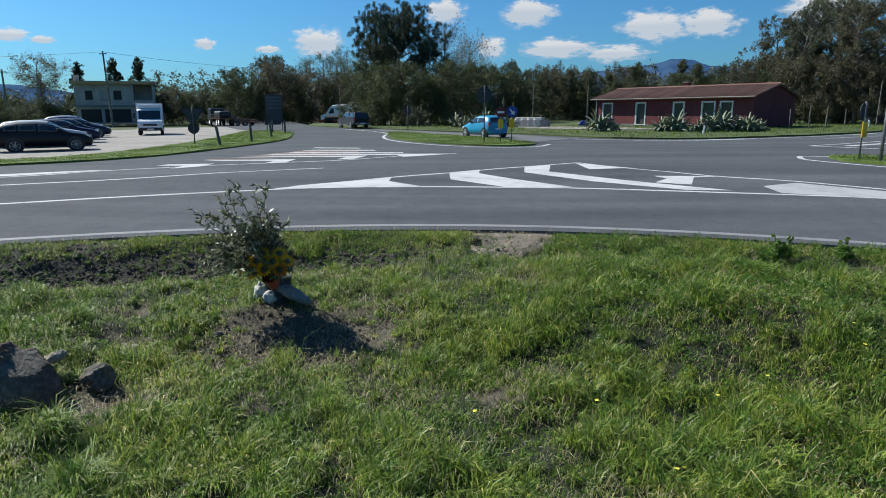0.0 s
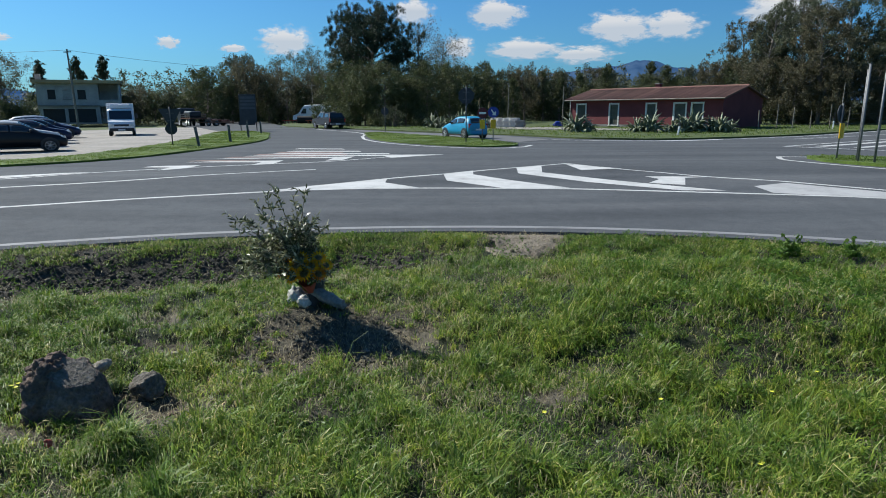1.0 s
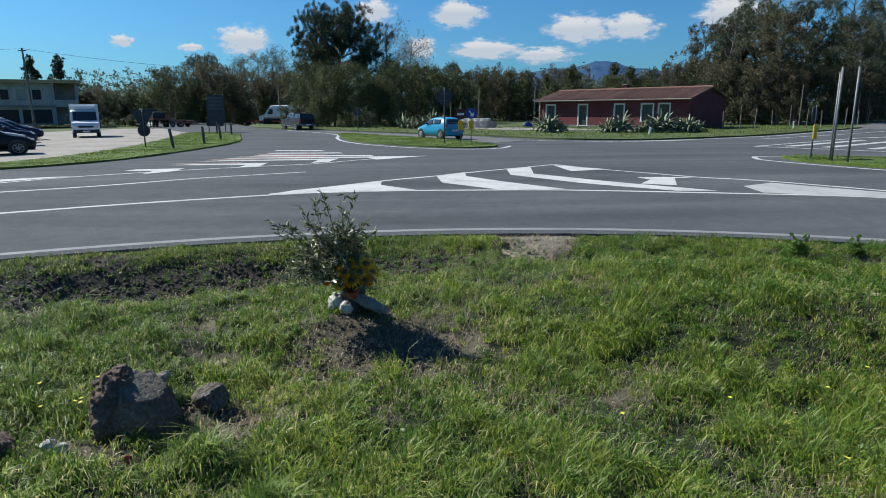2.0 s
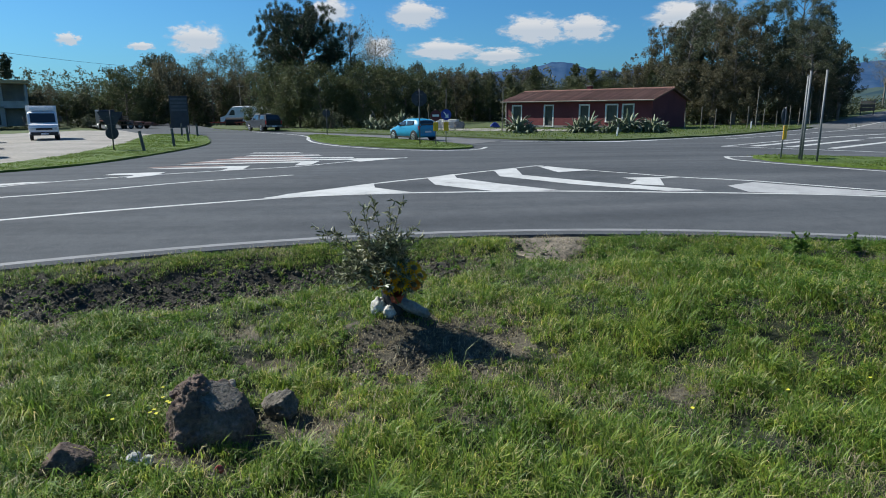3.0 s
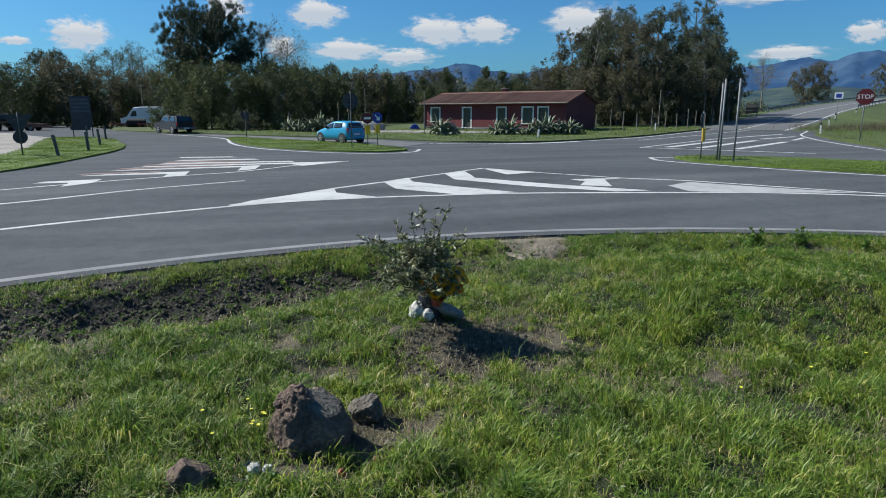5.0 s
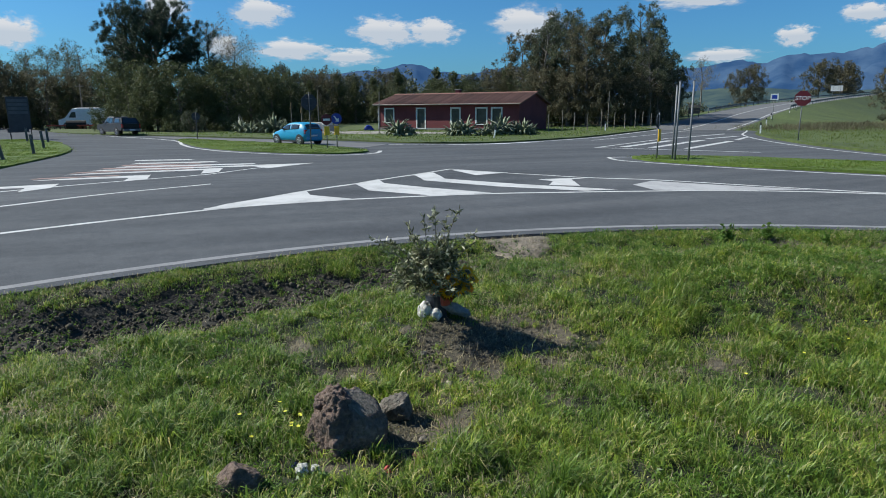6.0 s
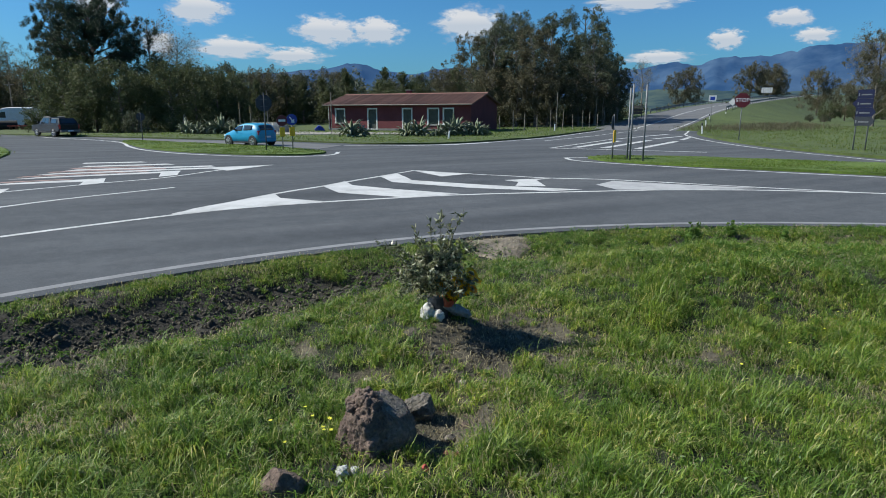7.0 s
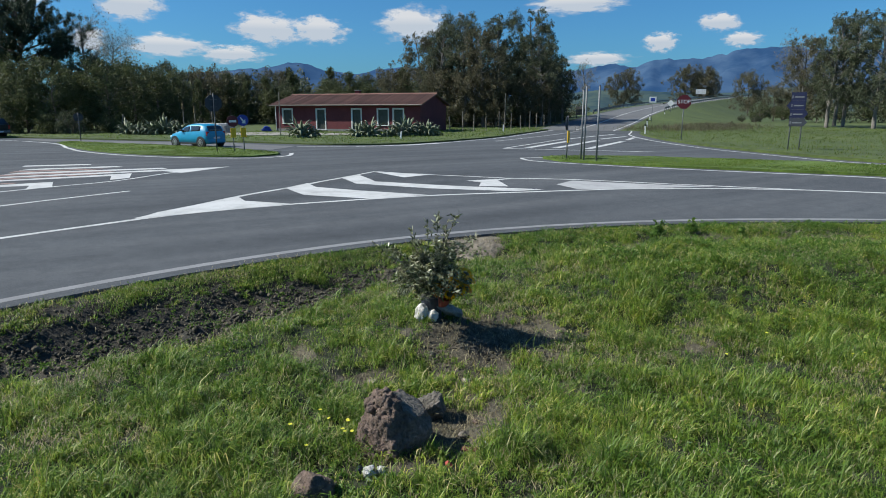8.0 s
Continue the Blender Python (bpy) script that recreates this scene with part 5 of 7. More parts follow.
for x, y, h, r in ((13.3, 21.9, 3.22, 0.04), (13.4, 21.2, 3.2, 0.04), (13.58, 22.4, 3.08, 0.038)):
    t = thing("sign_post", "bare galvanised steel post on the island", "post", pose(x, y, 0.1, 0, 0, 0), "bare posts")
    post(t, h, r)
    part("cap", tubed((0, 0, h), (0, 0, h + 0.03), r * 1.1, n=10), M["grey_post"], t)
t = thing("marker_post", "dark-backed round sign and yellow panel on a post", "road sign", pose(13.2, 22.95, 0.1, 0, 0, 40))
post(t, 1.95, 0.03)
part("sign_plate", plate(ngon(26, 0.31, 1.6), 0.035, 0.055), M["sign_back"], t, "dark plate seen edge-on")
bm = boxed(-0.16, 0.16, -0.08, -0.035, 0.72, 1.26, bevel=0.012)
bmesh.ops.rotate(bm, verts=bm.verts, matrix=Matrix.Rotation(radians(-5), 3, "Z"))
part("panel", bm, M["sign_yellow"], t, "yellow reflective panel")


def direction_sign(x, y, z, rz):
    top = thing("direction_sign", "stack of blue arrow direction boards on two grey posts", "road sign", pose(x, y, z, 0, 0, rz))
    for px in (-0.27, 0.27):
        post(top, 3.1, 0.035, px)
    for i, (z0, mat, flip) in enumerate(((2.68, "sign_navy", 0), (2.22, "sign_navy", -1), (1.76, "sign_navy", 1), (1.3, "sign_back", 1))):
        a, b = (-0.36, 0.36)
        o = [(a, z0), (b, z0), (b + (0.16 if flip > 0 else 0), z0 + 0.22), (b, z0 + 0.45), (a, z0 + 0.45), (a - (0.2 if flip < 0 else 0), z0 + 0.2)]
        p = part("board", plate(o, -0.07, -0.045), M[mat], top, "dark board" if i == 3 else "blue arrow board")
        bm = bmesh.new()
        box(bm, -0.2, 0.26, -0.074, -0.0705, z0 + 0.16, z0 + 0.23)
        part("lettering", bm, M["zinc"], p, "pale bar of unreadable writing")
        part("lettering", boxed(-0.32, -0.27, -0.074, -0.0705, z0 + 0.12, z0 + 0.28), M["zinc"], p)


direction_sign(28.1, 21.3, 0.1, -60)


def board_sign(x, y, rz):
    top = thing("notice_board", "tall dark blue information board on steel legs", "board", pose(x, y, 0.08, 0, 0, rz))
    for px in (-0.75, 0.75):
        post(top, 3.5, 0.045, px, 0.0, M["grey_post"], "leg")
    p = part("panel", boxed(-0.8, 0.8, -0.06, -0.02, 0.75, 3.45, bevel=0.01), M["sign_back"], top, "dark blue panel")
    for k in range(4):
        part("stripe", boxed(-0.7, 0.7, -0.067, -0.061, 2.05 + k * 0.33, 2.26 + k * 0.33), M["board_stripe"], p, "faded grey-blue strip")
    part("arrow_board", boxed(-0.95, 0.6, -0.09, -0.068, 0.5, 0.85), M["sign_back"], top)


board_sign(-20.3, 63.3, 15)

# short marker posts on the left verge
for x, y, lean in ((-14.2, 34.3, 8), (-13.9, 38.5, 3), (-14.9, 45.4, 4), (-16.4, 53.8, 2), (-18.3, 56.3, 0)):
    t = thing("marker_post", "short grey plastic marker post on the verge", "post", pose(x, y, 0.1, 0, -lean, 0), "verge posts")
    bm = boxed(-0.07, 0.07, -0.05, 0.05, -0.1, 1.0, bevel=0.02)
    part("body", bm, M["grey_post"], t)
    part("reflector", boxed(-0.04, 0.04, -0.056, -0.05, 0.78, 0.9), M["zinc"], t)


def delineator(x, y, z, lean=0):
    t = thing("delineator", "white roadside delineator with a black head", "post", pose(x, y, z, 0, lean, -40), "delineators")
    part("body", boxed(-0.06, 0.06, -0.05, 0.05, -0.1, 0.72, bevel=0.02), M["sign_white"], t)
    part("head", boxed(-0.062, 0.062, -0.052, 0.052, 0.7, 0.95, bevel=0.02), M["dark_metal"], t, "black head")


for x, y, z, l in ((40.0, 43.0, 0.12, -3), (55.5, 57.0, 0.3, -6), (66, 66.2, 0.7, -4), (79, 75.0, 1.2, 0), (15.6, 45.4, 0.0, 8), (33.6, 57.0, 0.1, 0)):
    delineator(x, y, z, l)


def guardrail(offset, i0, i1, label):
    top = thing("guardrail", label, "guardrail", Matrix())
    pts = []
    for i in range(i0, min(i1, len(climb_line) - 1)):
        p, d = climb_line[i], climb_line[i + 1] - climb_line[i]
        d = Vector((d.x, d.y)).normalized()
        pts.append(Vector((p.x + d.y * offset, p.y - d.x * offset, p.z)))
    bm = bmesh.new()
    prof = [(0, 0.45), (0.05, 0.5), (0.0, 0.57), (0.0, 0.63), (0.05, 0.7), (0, 0.76)]
    rows = []
    for i, p in enumerate(pts):
        d = (pts[min(i + 1, len(pts) - 1)] - pts[max(0, i - 1)]).normalized()
        rows.append([bm.verts.new((p.x - d.y * a, p.y + d.x * a, p.z + z)) for a, z in prof])
    for a, b in zip(rows, rows[1:]):
        for k in range(5):
            bm.faces.new((a[k], b[k], b[k + 1], a[k + 1]))
    part("rail", bm, M["zinc"], top, "corrugated steel rail", smooth=True)
    for p in pts:
        part("post", boxed(p.x - 0.05, p.x + 0.05, p.y - 0.05, p.y + 0.05, p.z - 0.4, p.z + 0.74), M["grey_post"], top)


guardrail(5.3, 12, 70, "galvanised guardrail on the outer road edge")
guardrail(-5.3, 9, 70, "galvanised guardrail along the far road edge")

# small signs by the climbing road
def small_sign(x, y, z, rz, shape, mat, label, h=2.4):
    top = thing("road_sign", label, "road sign", pose(x, y, z, 0, 0, rz))
    post(top, h, 0.03)
    o = ngon(4, 0.62, h - 0.3, 0.0) if shape == "diamond" else [(-0.45, h - 0.75), (0.45, h - 0.75), (0.45, h), (-0.45, h)]
    p = part("sign_plate", plate(o, -0.06, -0.035), M["sign_white"], top)
    if mat:
        part("symbol", plate([(-0.28, h - 0.6), (0.28, h - 0.6), (0.28, h - 0.15), (-0.28, h - 0.15)], -0.065, -0.0605), M[mat], p)
    return top


small_sign(61.0, 61.4, 0.75, -42, "square", "sign_blue", "small square blue and white road sign", 3.3)
small_sign(84.5, 78.6, 1.4, -45, "diamond", None, "white diamond road sign seen from behind", 2.4)
t = thing("info_panel", "white panel on two posts beside the climbing road", "road sign", pose(164.3, 136, 5.2, 0, 0, -40))
for px in (-0.9, 0.9):
    post(t, 3.6, 0.07, px)
part("sign_plate", boxed(-1.5, 1.5, -0.06, 0.0, 2.0, 3.5), M["white_paint"], t)
t = thing("notice_board", "dark wooden notice board on two posts", "board", pose(62, 76.5, 0.1, 0, 0, -35))
for px in (-0.7, 0.7):
    post(t, 3.0, 0.06, px, 0, M["dark_metal"], "leg")
for k in range(3):
    part("plank", boxed(-0.8, 0.8, -0.08, -0.02, 1.5 + k * 0.45, 1.88 + k * 0.45), M["wood_grey"] if k == 2 else M["dark_metal"], t)

# fence posts and wires by the wood
fence = [(27.4, 57.9), (29.3, 58.4), (31.0, 58.9), (32.9, 59.3), (34.9, 59.7), (36.9, 60.2), (39.1, 61.3), (41.3, 62.4), (43.2, 63.6), (45.5, 64.9), (48, 66.8), (50.5, 68.8)]
f = thing("fence", "wire fence on weathered wooden posts along the wood", "fence", Matrix())
for i, (x, y) in enumerate(fence):
    part("post", tubed((x, y, -0.1), (x + 0.05 * ((i * 7) % 3 - 1), y, 1.75 + 0.25 * ((i * 5) % 3)), 0.05, 0.04, n=7), M["wood_grey"], f)
for z in (0.5, 0.95, 1.4):
    bm = bmesh.new()
    for a, b in zip(fence, fence[1:]):
        tube(bm, (*a, z), (*b, z), 0.008, n=4, caps=False)
    part("wire", bm, M["grey_post"], f)
for x, y, h in ((37.0, 61.6, 4.2), (47.2, 67.5, 3.9), (48.9, 68.3, 3.9), (9.8, 58.6, 3.9), (6.0, 70.5, 4.4)):
    t = thing("pole", "thin pale wooden pole standing in the grass", "pole", pose(x, y, 0.05), "thin poles")
    part("shaft", tubed((0, 0, -0.1), (0.05, 0, h), 0.05, 0.04, n=8), M["wood_grey"], t)
t = thing("tripod", "three weathered sticks leaning together on the grass", "stakes", pose(-2.0, 76, 0.08))
for a in (0, 2.1, 4.2):
    part("stick", tubed((0.75 * math.cos(a), 0.75 * math.sin(a), 0), (0, 0, 1.9), 0.04, n=6), M["wood_grey"], t)

# utility poles and their cables
tops = []
for x, y, h, lb in ((-49.6, 85.0, 9.9, "leaning wooden utility pole"), (-60.8, 80.5, 7.4, "dark wooden utility pole"), (-22.0, 103, 6.2, "thin pale pole behind the van")):
    t = thing("utility_pole", lb, "pole", pose(x, y, 0, 0, -1.5 if h > 9 else 0, 0))
    part("shaft", tubed((0, 0, -0.1), (0, 0, h), 0.16 if h > 7 else 0.1, 0.1 if h > 7 else 0.06, n=10), M["wood_grey"], t)
    part("crossarm", boxed(-0.5, 0.5, -0.05, 0.05, h - 0.4, h - 0.28), M["wood_grey"], t)
    tops.append((x, y, h - 0.1))


def cable(a, b, sag):
    bm = bmesh.new()
    a, b = Vector(a), Vector(b)
    last = a
    for i in range(1, 25):
        u = i / 24
        p = a.lerp(b, u) - Vector((0, 0, sag * 4 * u * (1 - u)))
        tube(bm, last, p, 0.018, n=4, caps=False)
        last = p
    tagged(part("cable", bm, M["dark_metal"]), "thin black overhead cable", "cable")


cable((-49.85, 85.0, 9.8), (-100, 72, 8.2), 0.5)
cable((-49.85, 85.0, 9.8), (-28, 124, 9.6), 0.7)


# ---- agaves, sacks, yard clutter ----
def agave(seed, size, label="grey-green agave with thick curling leaves"):
    rng = random.Random(seed)
    top = thing("agave", label, "plant", Matrix(), "agaves")
    for i in range(40):
        a, up = i * 2.39996 + rng.uniform(-0.3, 0.3), rng.uniform(0.25, 1.4)
        ln = size * rng.uniform(0.65, 1.05)
        droop = rng.uniform(0.4, 2.6) * (1.65 - up)
        bm = bmesh.new()
        rows, p, ang = [], Vector((0.1 * math.cos(a), 0.1 * math.sin(a), 0.02)), up
        out, side = Vector((math.cos(a), math.sin(a), 0)), Vector((-math.sin(a), math.cos(a), 0))
        for k in range(7):
            w = size * (0.06, 0.085, 0.095, 0.09, 0.075, 0.05, 0.008)[k]
            nrm = out * -math.sin(ang) + Vector((0, 0, math.cos(ang)))
            rows.append([bm.verts.new(p + side * w + nrm * w * 0.4), bm.verts.new(p - nrm * w * 0.35), bm.verts.new(p - side * w + nrm * w * 0.4)])
            p = p + (out * math.cos(ang) + Vector((0, 0, math.sin(ang)))) * ln / 6
            ang -= droop * 0.32 * (k + 1) / 3
            p.z = max(p.z, 0.05)
        for r, q in zip(rows, rows[1:]):
            for j in (0, 1):
                bm.faces.new((r[j], q[j], q[j + 1], r[j + 1]))
            bm.faces.new((r[2], q[2], q[0], r[0]))
        part("leaf", bm, M["agave"], top, smooth=True)
    return top


ag = [agave(1, 1.7), agave(2, 1.5), agave(3, 1.35)]
spots = [(9.9, 52.6, 1.05), (10.6, 52.2, 0.8), (14.6, 51.6, 1.0), (15.5, 51.2, 0.9), (17.0, 50.2, 0.9), (17.9, 50.3, 1.05), (18.8, 50.6, 1.0), (20.2, 50.6, 1.1), (21.1, 51.2, 0.9), (20.6, 50.0, 0.75),
         (-1.3, 67.4, 1.15), (-0.1, 66.6, 1.1), (0.9, 66.4, 1.05), (2.2, 65.6, 1.25), (3.2, 65.4, 1.0), (-2.2, 68.0, 0.8), (1.6, 65.8, 1.2), (22.3, 51.9, 0.7)]
for i, (x, y, k) in enumerate(spots):
    m = Matrix.Translation((x, y, 0.09)) @ pose(0, 0, 0, 0, 0, i * 67) @ Matrix.Diagonal((k, k, k * 1.08, 1))
    if i < 3:
        ag[i].matrix_world = m
    else:
        copy_thing(ag[i % 3], m)
for x, y, h in ((2.6, 66.2, 2.9), (3.6, 66.0, 2.5)):
    t = thing("flower_stalk", "dry brown agave flower stalk", "plant", pose(x, y, 0.08))
    part("stem", tubed((0, 0, 0), (0.05, 0, h), 0.05, 0.03, n=7), M["wood_grey"], t)
    part("seed_head", tubed((0.05, 0, h - 0.5), (0.06, 0, h + 0.15), 0.14, 0.05, n=8), M["moss"], t)


def sack(m, label, mat):
    bm = bmesh.new()
    bmesh.ops.create_cube(bm, size=1)
    bmesh.ops.subdivide_edges(bm, edges=list(bm.edges), cuts=5, use_grid_fill=True)
    for v in bm.verts:
        r = 1 - 0.2 * max(abs(v.co.x), abs(v.co.y)) ** 4 * 8 * abs(v.co.z)
        v.co.x, v.co.y = v.co.x * 0.95, v.co.y * 0.6
        v.co.z = v.co.z * 0.26 * r + 0.02 * noise.noise(v.co * 5)
    o = part("sack", bm, M[mat], None, smooth=True)
    o.matrix_world = m
    return tagged(o, label, "sack", "sacks")


for i in range(6):
    for j in range(4):
        if (i, j) in ((5, 3), (0, 3)):
            continue
        sack(pose(3.8 + i * 0.62 + (j % 2) * 0.1, 68.6 - i * 0.4, 0.24 + j * 0.24, 0, 0, -30 + 8 * ((i * 3 + j) % 3)), "stacked white building-material sack", "cloth_white" if i < 5 else "concrete")
t = thing("blue_tarpaulin", "crumpled blue and white tarpaulin against the house", "tarpaulin", pose(11.4, 69.4, 0.15))
bm = bmesh.new()
bmesh.ops.create_icosphere(bm, subdivisions=4, radius=0.5)
for v in bm.verts:
    v.co *= 1 + 0.5 * noise.noise(v.co * 2.3) + 0.22 * noise.noise(v.co * 6)
    v.co = Vector((v.co.x, v.co.y * 0.7, max(0, v.co.z * 0.8 + 0.1)))
part("sheet", bm, M["sign_blue"], t, smooth=True)


# ---- vehicles ----
def shell(side, width, bevel=0.05):
    """A closed body from a side outline (x from the nose, z)."""
    bm = bmesh.new()
    cx, cz = sum(p[0] for p in side) / len(side), sum(p[1] for p in side) / len(side)
    rings = []
    for y, s in ((-width / 2, 0.93), (-width / 2 + 0.12, 0.99), (-width / 4, 1.0), (width / 4, 1.0), (width / 2 - 0.12, 0.99), (width / 2, 0.93)):
        k = 0.12 * (abs(y) / (width / 2)) ** 4
        rings.append([bm.verts.new((cx + (x - cx) * (1 - k * 0.35), y, cz + (z - cz) * s)) for x, z in side])
    n = len(side)
    for a, b in zip(rings, rings[1:]):
        for i in range(n):
            bm.faces.new((a[i], a[(i + 1) % n], b[(i + 1) % n], b[i]))
    bm.faces.new(rings[0][::-1])
    bm.faces.new(rings[-1])
    bmesh.ops.recalc_face_normals(bm, faces=list(bm.faces))
    return bm


def cabin_quads(b0, b1, r0, r1, zb, zr, wb, wr):
    B = [Vector(p) for p in ((b0, -wb, zb), (b1, -wb, zb), (b1, wb, zb), (b0, wb, zb))]
    R = [Vector(p) for p in ((r0, -wr, zr), (r1, -wr, zr), (r1, wr, zr), (r0, wr, zr))]
    return B, R


def cabin(B, R):
    bm = bmesh.new()
    b, r = [bm.verts.new(p) for p in B], [bm.verts.new(p) for p in R]
    bm.faces.new(r)
    bm.faces.new(b[::-1])
    for i in range(4):
        bm.faces.new((b[i], b[(i + 1) % 4], r[(i + 1) % 4], r[i]))
    bmesh.ops.bevel(bm, geom=[e for e in bm.edges], offset=0.05, segments=2, affect="EDGES", profile=0.5)
    bmesh.ops.recalc_face_normals(bm, faces=list(bm.faces))
    return bm


def pane(B, R, side, u0, u1, v0, v1, off=0.008):
    """A window pane on one side of a cabin: 0 near side, 1 rear, 2 far side, 3 front."""
    a, b, c, d = B[side], B[(side + 1) % 4], R[(side + 1) % 4], R[side]
    nrm = (b - a).cross(d - a).normalized()
    def at(u, v):
        return a.lerp(b, u).lerp(d.lerp(c, u), v) + nrm * off
    bm = bmesh.new()
    bm.faces.new([bm.verts.new(at(u, v)) for u, v in ((u0, v0), (u1, v0), (u1 - 0.02, v1), (u0 + 0.02, v1))])
    r = bmesh.ops.extrude_face_region(bm, geom=list(bm.faces))
    for q in r["geom"]:
        if isinstance(q, bmesh.types.BMVert):
            q.co += nrm * 0.004
    bmesh.ops.recalc_face_normals(bm, faces=list(bm.faces))
    return bm


def wheels(top, xs, half, r=0.32, spokes=7):
    for x in xs:
        for s in (-1, 1):
            part("wheel_arch", disc(bmesh.new(), pose(x, s * (half - 0.045), r + 0.04, 90), r + 0.07, 0.1, 24), M["trim_black"], top, "dark wheel arch")
            bm = disc(bmesh.new(), pose(x, s * (half - 0.1), r, 90), r, 0.24, 24)
            bmesh.ops.bevel(bm, geom=[e for e in bm.edges if len(e.link_faces) == 2 and any(len(f.verts) > 6 for f in e.link_faces)], offset=0.03, segments=2, affect="EDGES")
            w = part("wheel", bm, M["tyre"], top, "black tyre on a light rim", smooth=False)
            bm = bmesh.new()
            y = s * (half + 0.022)
            disc(bm, pose(x, y, r, 90), r * 0.18, 0.02, 12)
            for k in range(spokes):
                a = 2 * math.pi * k / spokes
                tube(bm, (x + 0.1 * r * math.cos(a), y, r + 0.1 * r * math.sin(a)), (x + 0.66 * r * math.cos(a), y, r + 0.66 * r * math.sin(a)), 0.035, 0.025, 5)
            for k in range(20):
                a, b = 2 * math.pi * k / 20, 2 * math.pi * (k + 1) / 20
                tube(bm, (x + 0.68 * r * math.cos(a), y, r + 0.68 * r * math.sin(a)), (x + 0.68 * r * math.cos(b), y, r + 0.68 * r * math.sin(b)), 0.018, n=5, caps=False)
            part("rim", bm, M["rim"], w, "light alloy rim")


# stations of a car's hull: x from the nose, underside, belt, top, half width, half width of the top
HATCH = [(0.0, 0.32, 0.52, 0.58, 0.5, 0.42), (0.07, 0.24, 0.6, 0.67, 0.7, 0.58), (0.32, 0.2, 0.74, 0.81, 0.79, 0.66), (0.72, 0.2, 0.84, 0.92, 0.81, 0.68), (0.95, 0.2, 0.88, 1.0, 0.815, 0.67), (1.25, 0.2, 0.9, 1.2, 0.82, 0.65),
         (1.6, 0.2, 0.92, 1.39, 0.82, 0.62), (2.0, 0.2, 0.94, 1.47, 0.82, 0.61), (2.6, 0.2, 0.97, 1.47, 0.82, 0.61), (3.0, 0.2, 1.0, 1.44, 0.815, 0.6), (3.32, 0.22, 1.0, 1.37, 0.8, 0.58), (3.46, 0.25, 0.97, 1.18, 0.78, 0.57), (3.54, 0.32, 0.84, 0.93, 0.72, 0.56)]
SUV = [(0.0, 0.38, 0.62, 0.68, 0.58, 0.5), (0.09, 0.28, 0.72, 0.79, 0.81, 0.68), (0.45, 0.25, 0.88, 0.94, 0.89, 0.76), (1.0, 0.25, 0.98, 1.05, 0.91, 0.77), (1.2, 0.25, 1.0, 1.12, 0.92, 0.75), (1.55, 0.25, 1.03, 1.36, 0.92, 0.71), (1.95, 0.25, 1.05, 1.57, 0.92, 0.68),
       (2.5, 0.25, 1.07, 1.64, 0.92, 0.66), (3.3, 0.25, 1.1, 1.62, 0.92, 0.65), (3.9, 0.26, 1.13, 1.54, 0.91, 0.63), (4.2, 0.28, 1.13, 1.41, 0.89, 0.61), (4.34, 0.3, 1.07, 1.19, 0.86, 0.6), (4.42, 0.38, 0.9, 0.98, 0.79, 0.58)]
CARS = {
    "hatch": dict(st=HATCH, wheels=(0.62, 2.98), screen=(1.0, 1.58), rear=(3.33, 3.51), panes=((1.3, 2.02), (2.1, 2.95)), r=0.3, nose=0.7),
    "suv": dict(st=SUV, wheels=(0.82, 3.5), screen=(1.24, 1.92), rear=(4.02, 4.32), panes=((1.62, 2.42), (2.5, 3.25), (3.33, 3.9)), r=0.35, nose=0.84),
    "estate": dict(st=[(x, a * 0.86, b * 0.9, c * 0.89, d * 0.96, e * 0.95) for x, a, b, c, d, e in SUV], wheels=(0.82, 3.45), screen=(1.24, 1.92), rear=(4.02, 4.32), panes=((1.62, 2.42), (2.5, 3.25), (3.33, 3.9)), r=0.32, nose=0.74),
}


def hull_ring(x, zl, zb, zt, w, wt):
    """One cross-section: sill, flank, belt, shoulder and roof, then back down the other side."""
    d = zt - zb
    half = [(0, zl), (0.8 * w, zl), (0.965 * w, zl + 0.12), (w, zl + 0.55 * (zb - zl)), (0.97 * w, zb), (wt + 0.05, zb + 0.8 * d), (wt * 0.86, zb + 0.96 * d), (wt * 0.5, zt), (0, zt + 0.008)]
    return [Vector((x, -y, z)) for y, z in half] + [Vector((x, y, z)) for y, z in half[7:0:-1]]


def hull_body(st):
    bm = bmesh.new()
    rings = [[bm.verts.new(p) for p in hull_ring(*q)] for q in st]
    for a, b in zip(rings, rings[1:]):
        for i in range(16):
            bm.faces.new((a[i], a[(i + 1) % 16], b[(i + 1) % 16], b[i]))
    bm.faces.new(rings[0][::-1])
    bm.faces.new(rings[-1])
    bmesh.ops.recalc_face_normals(bm, faces=list(bm.faces))
    return bm


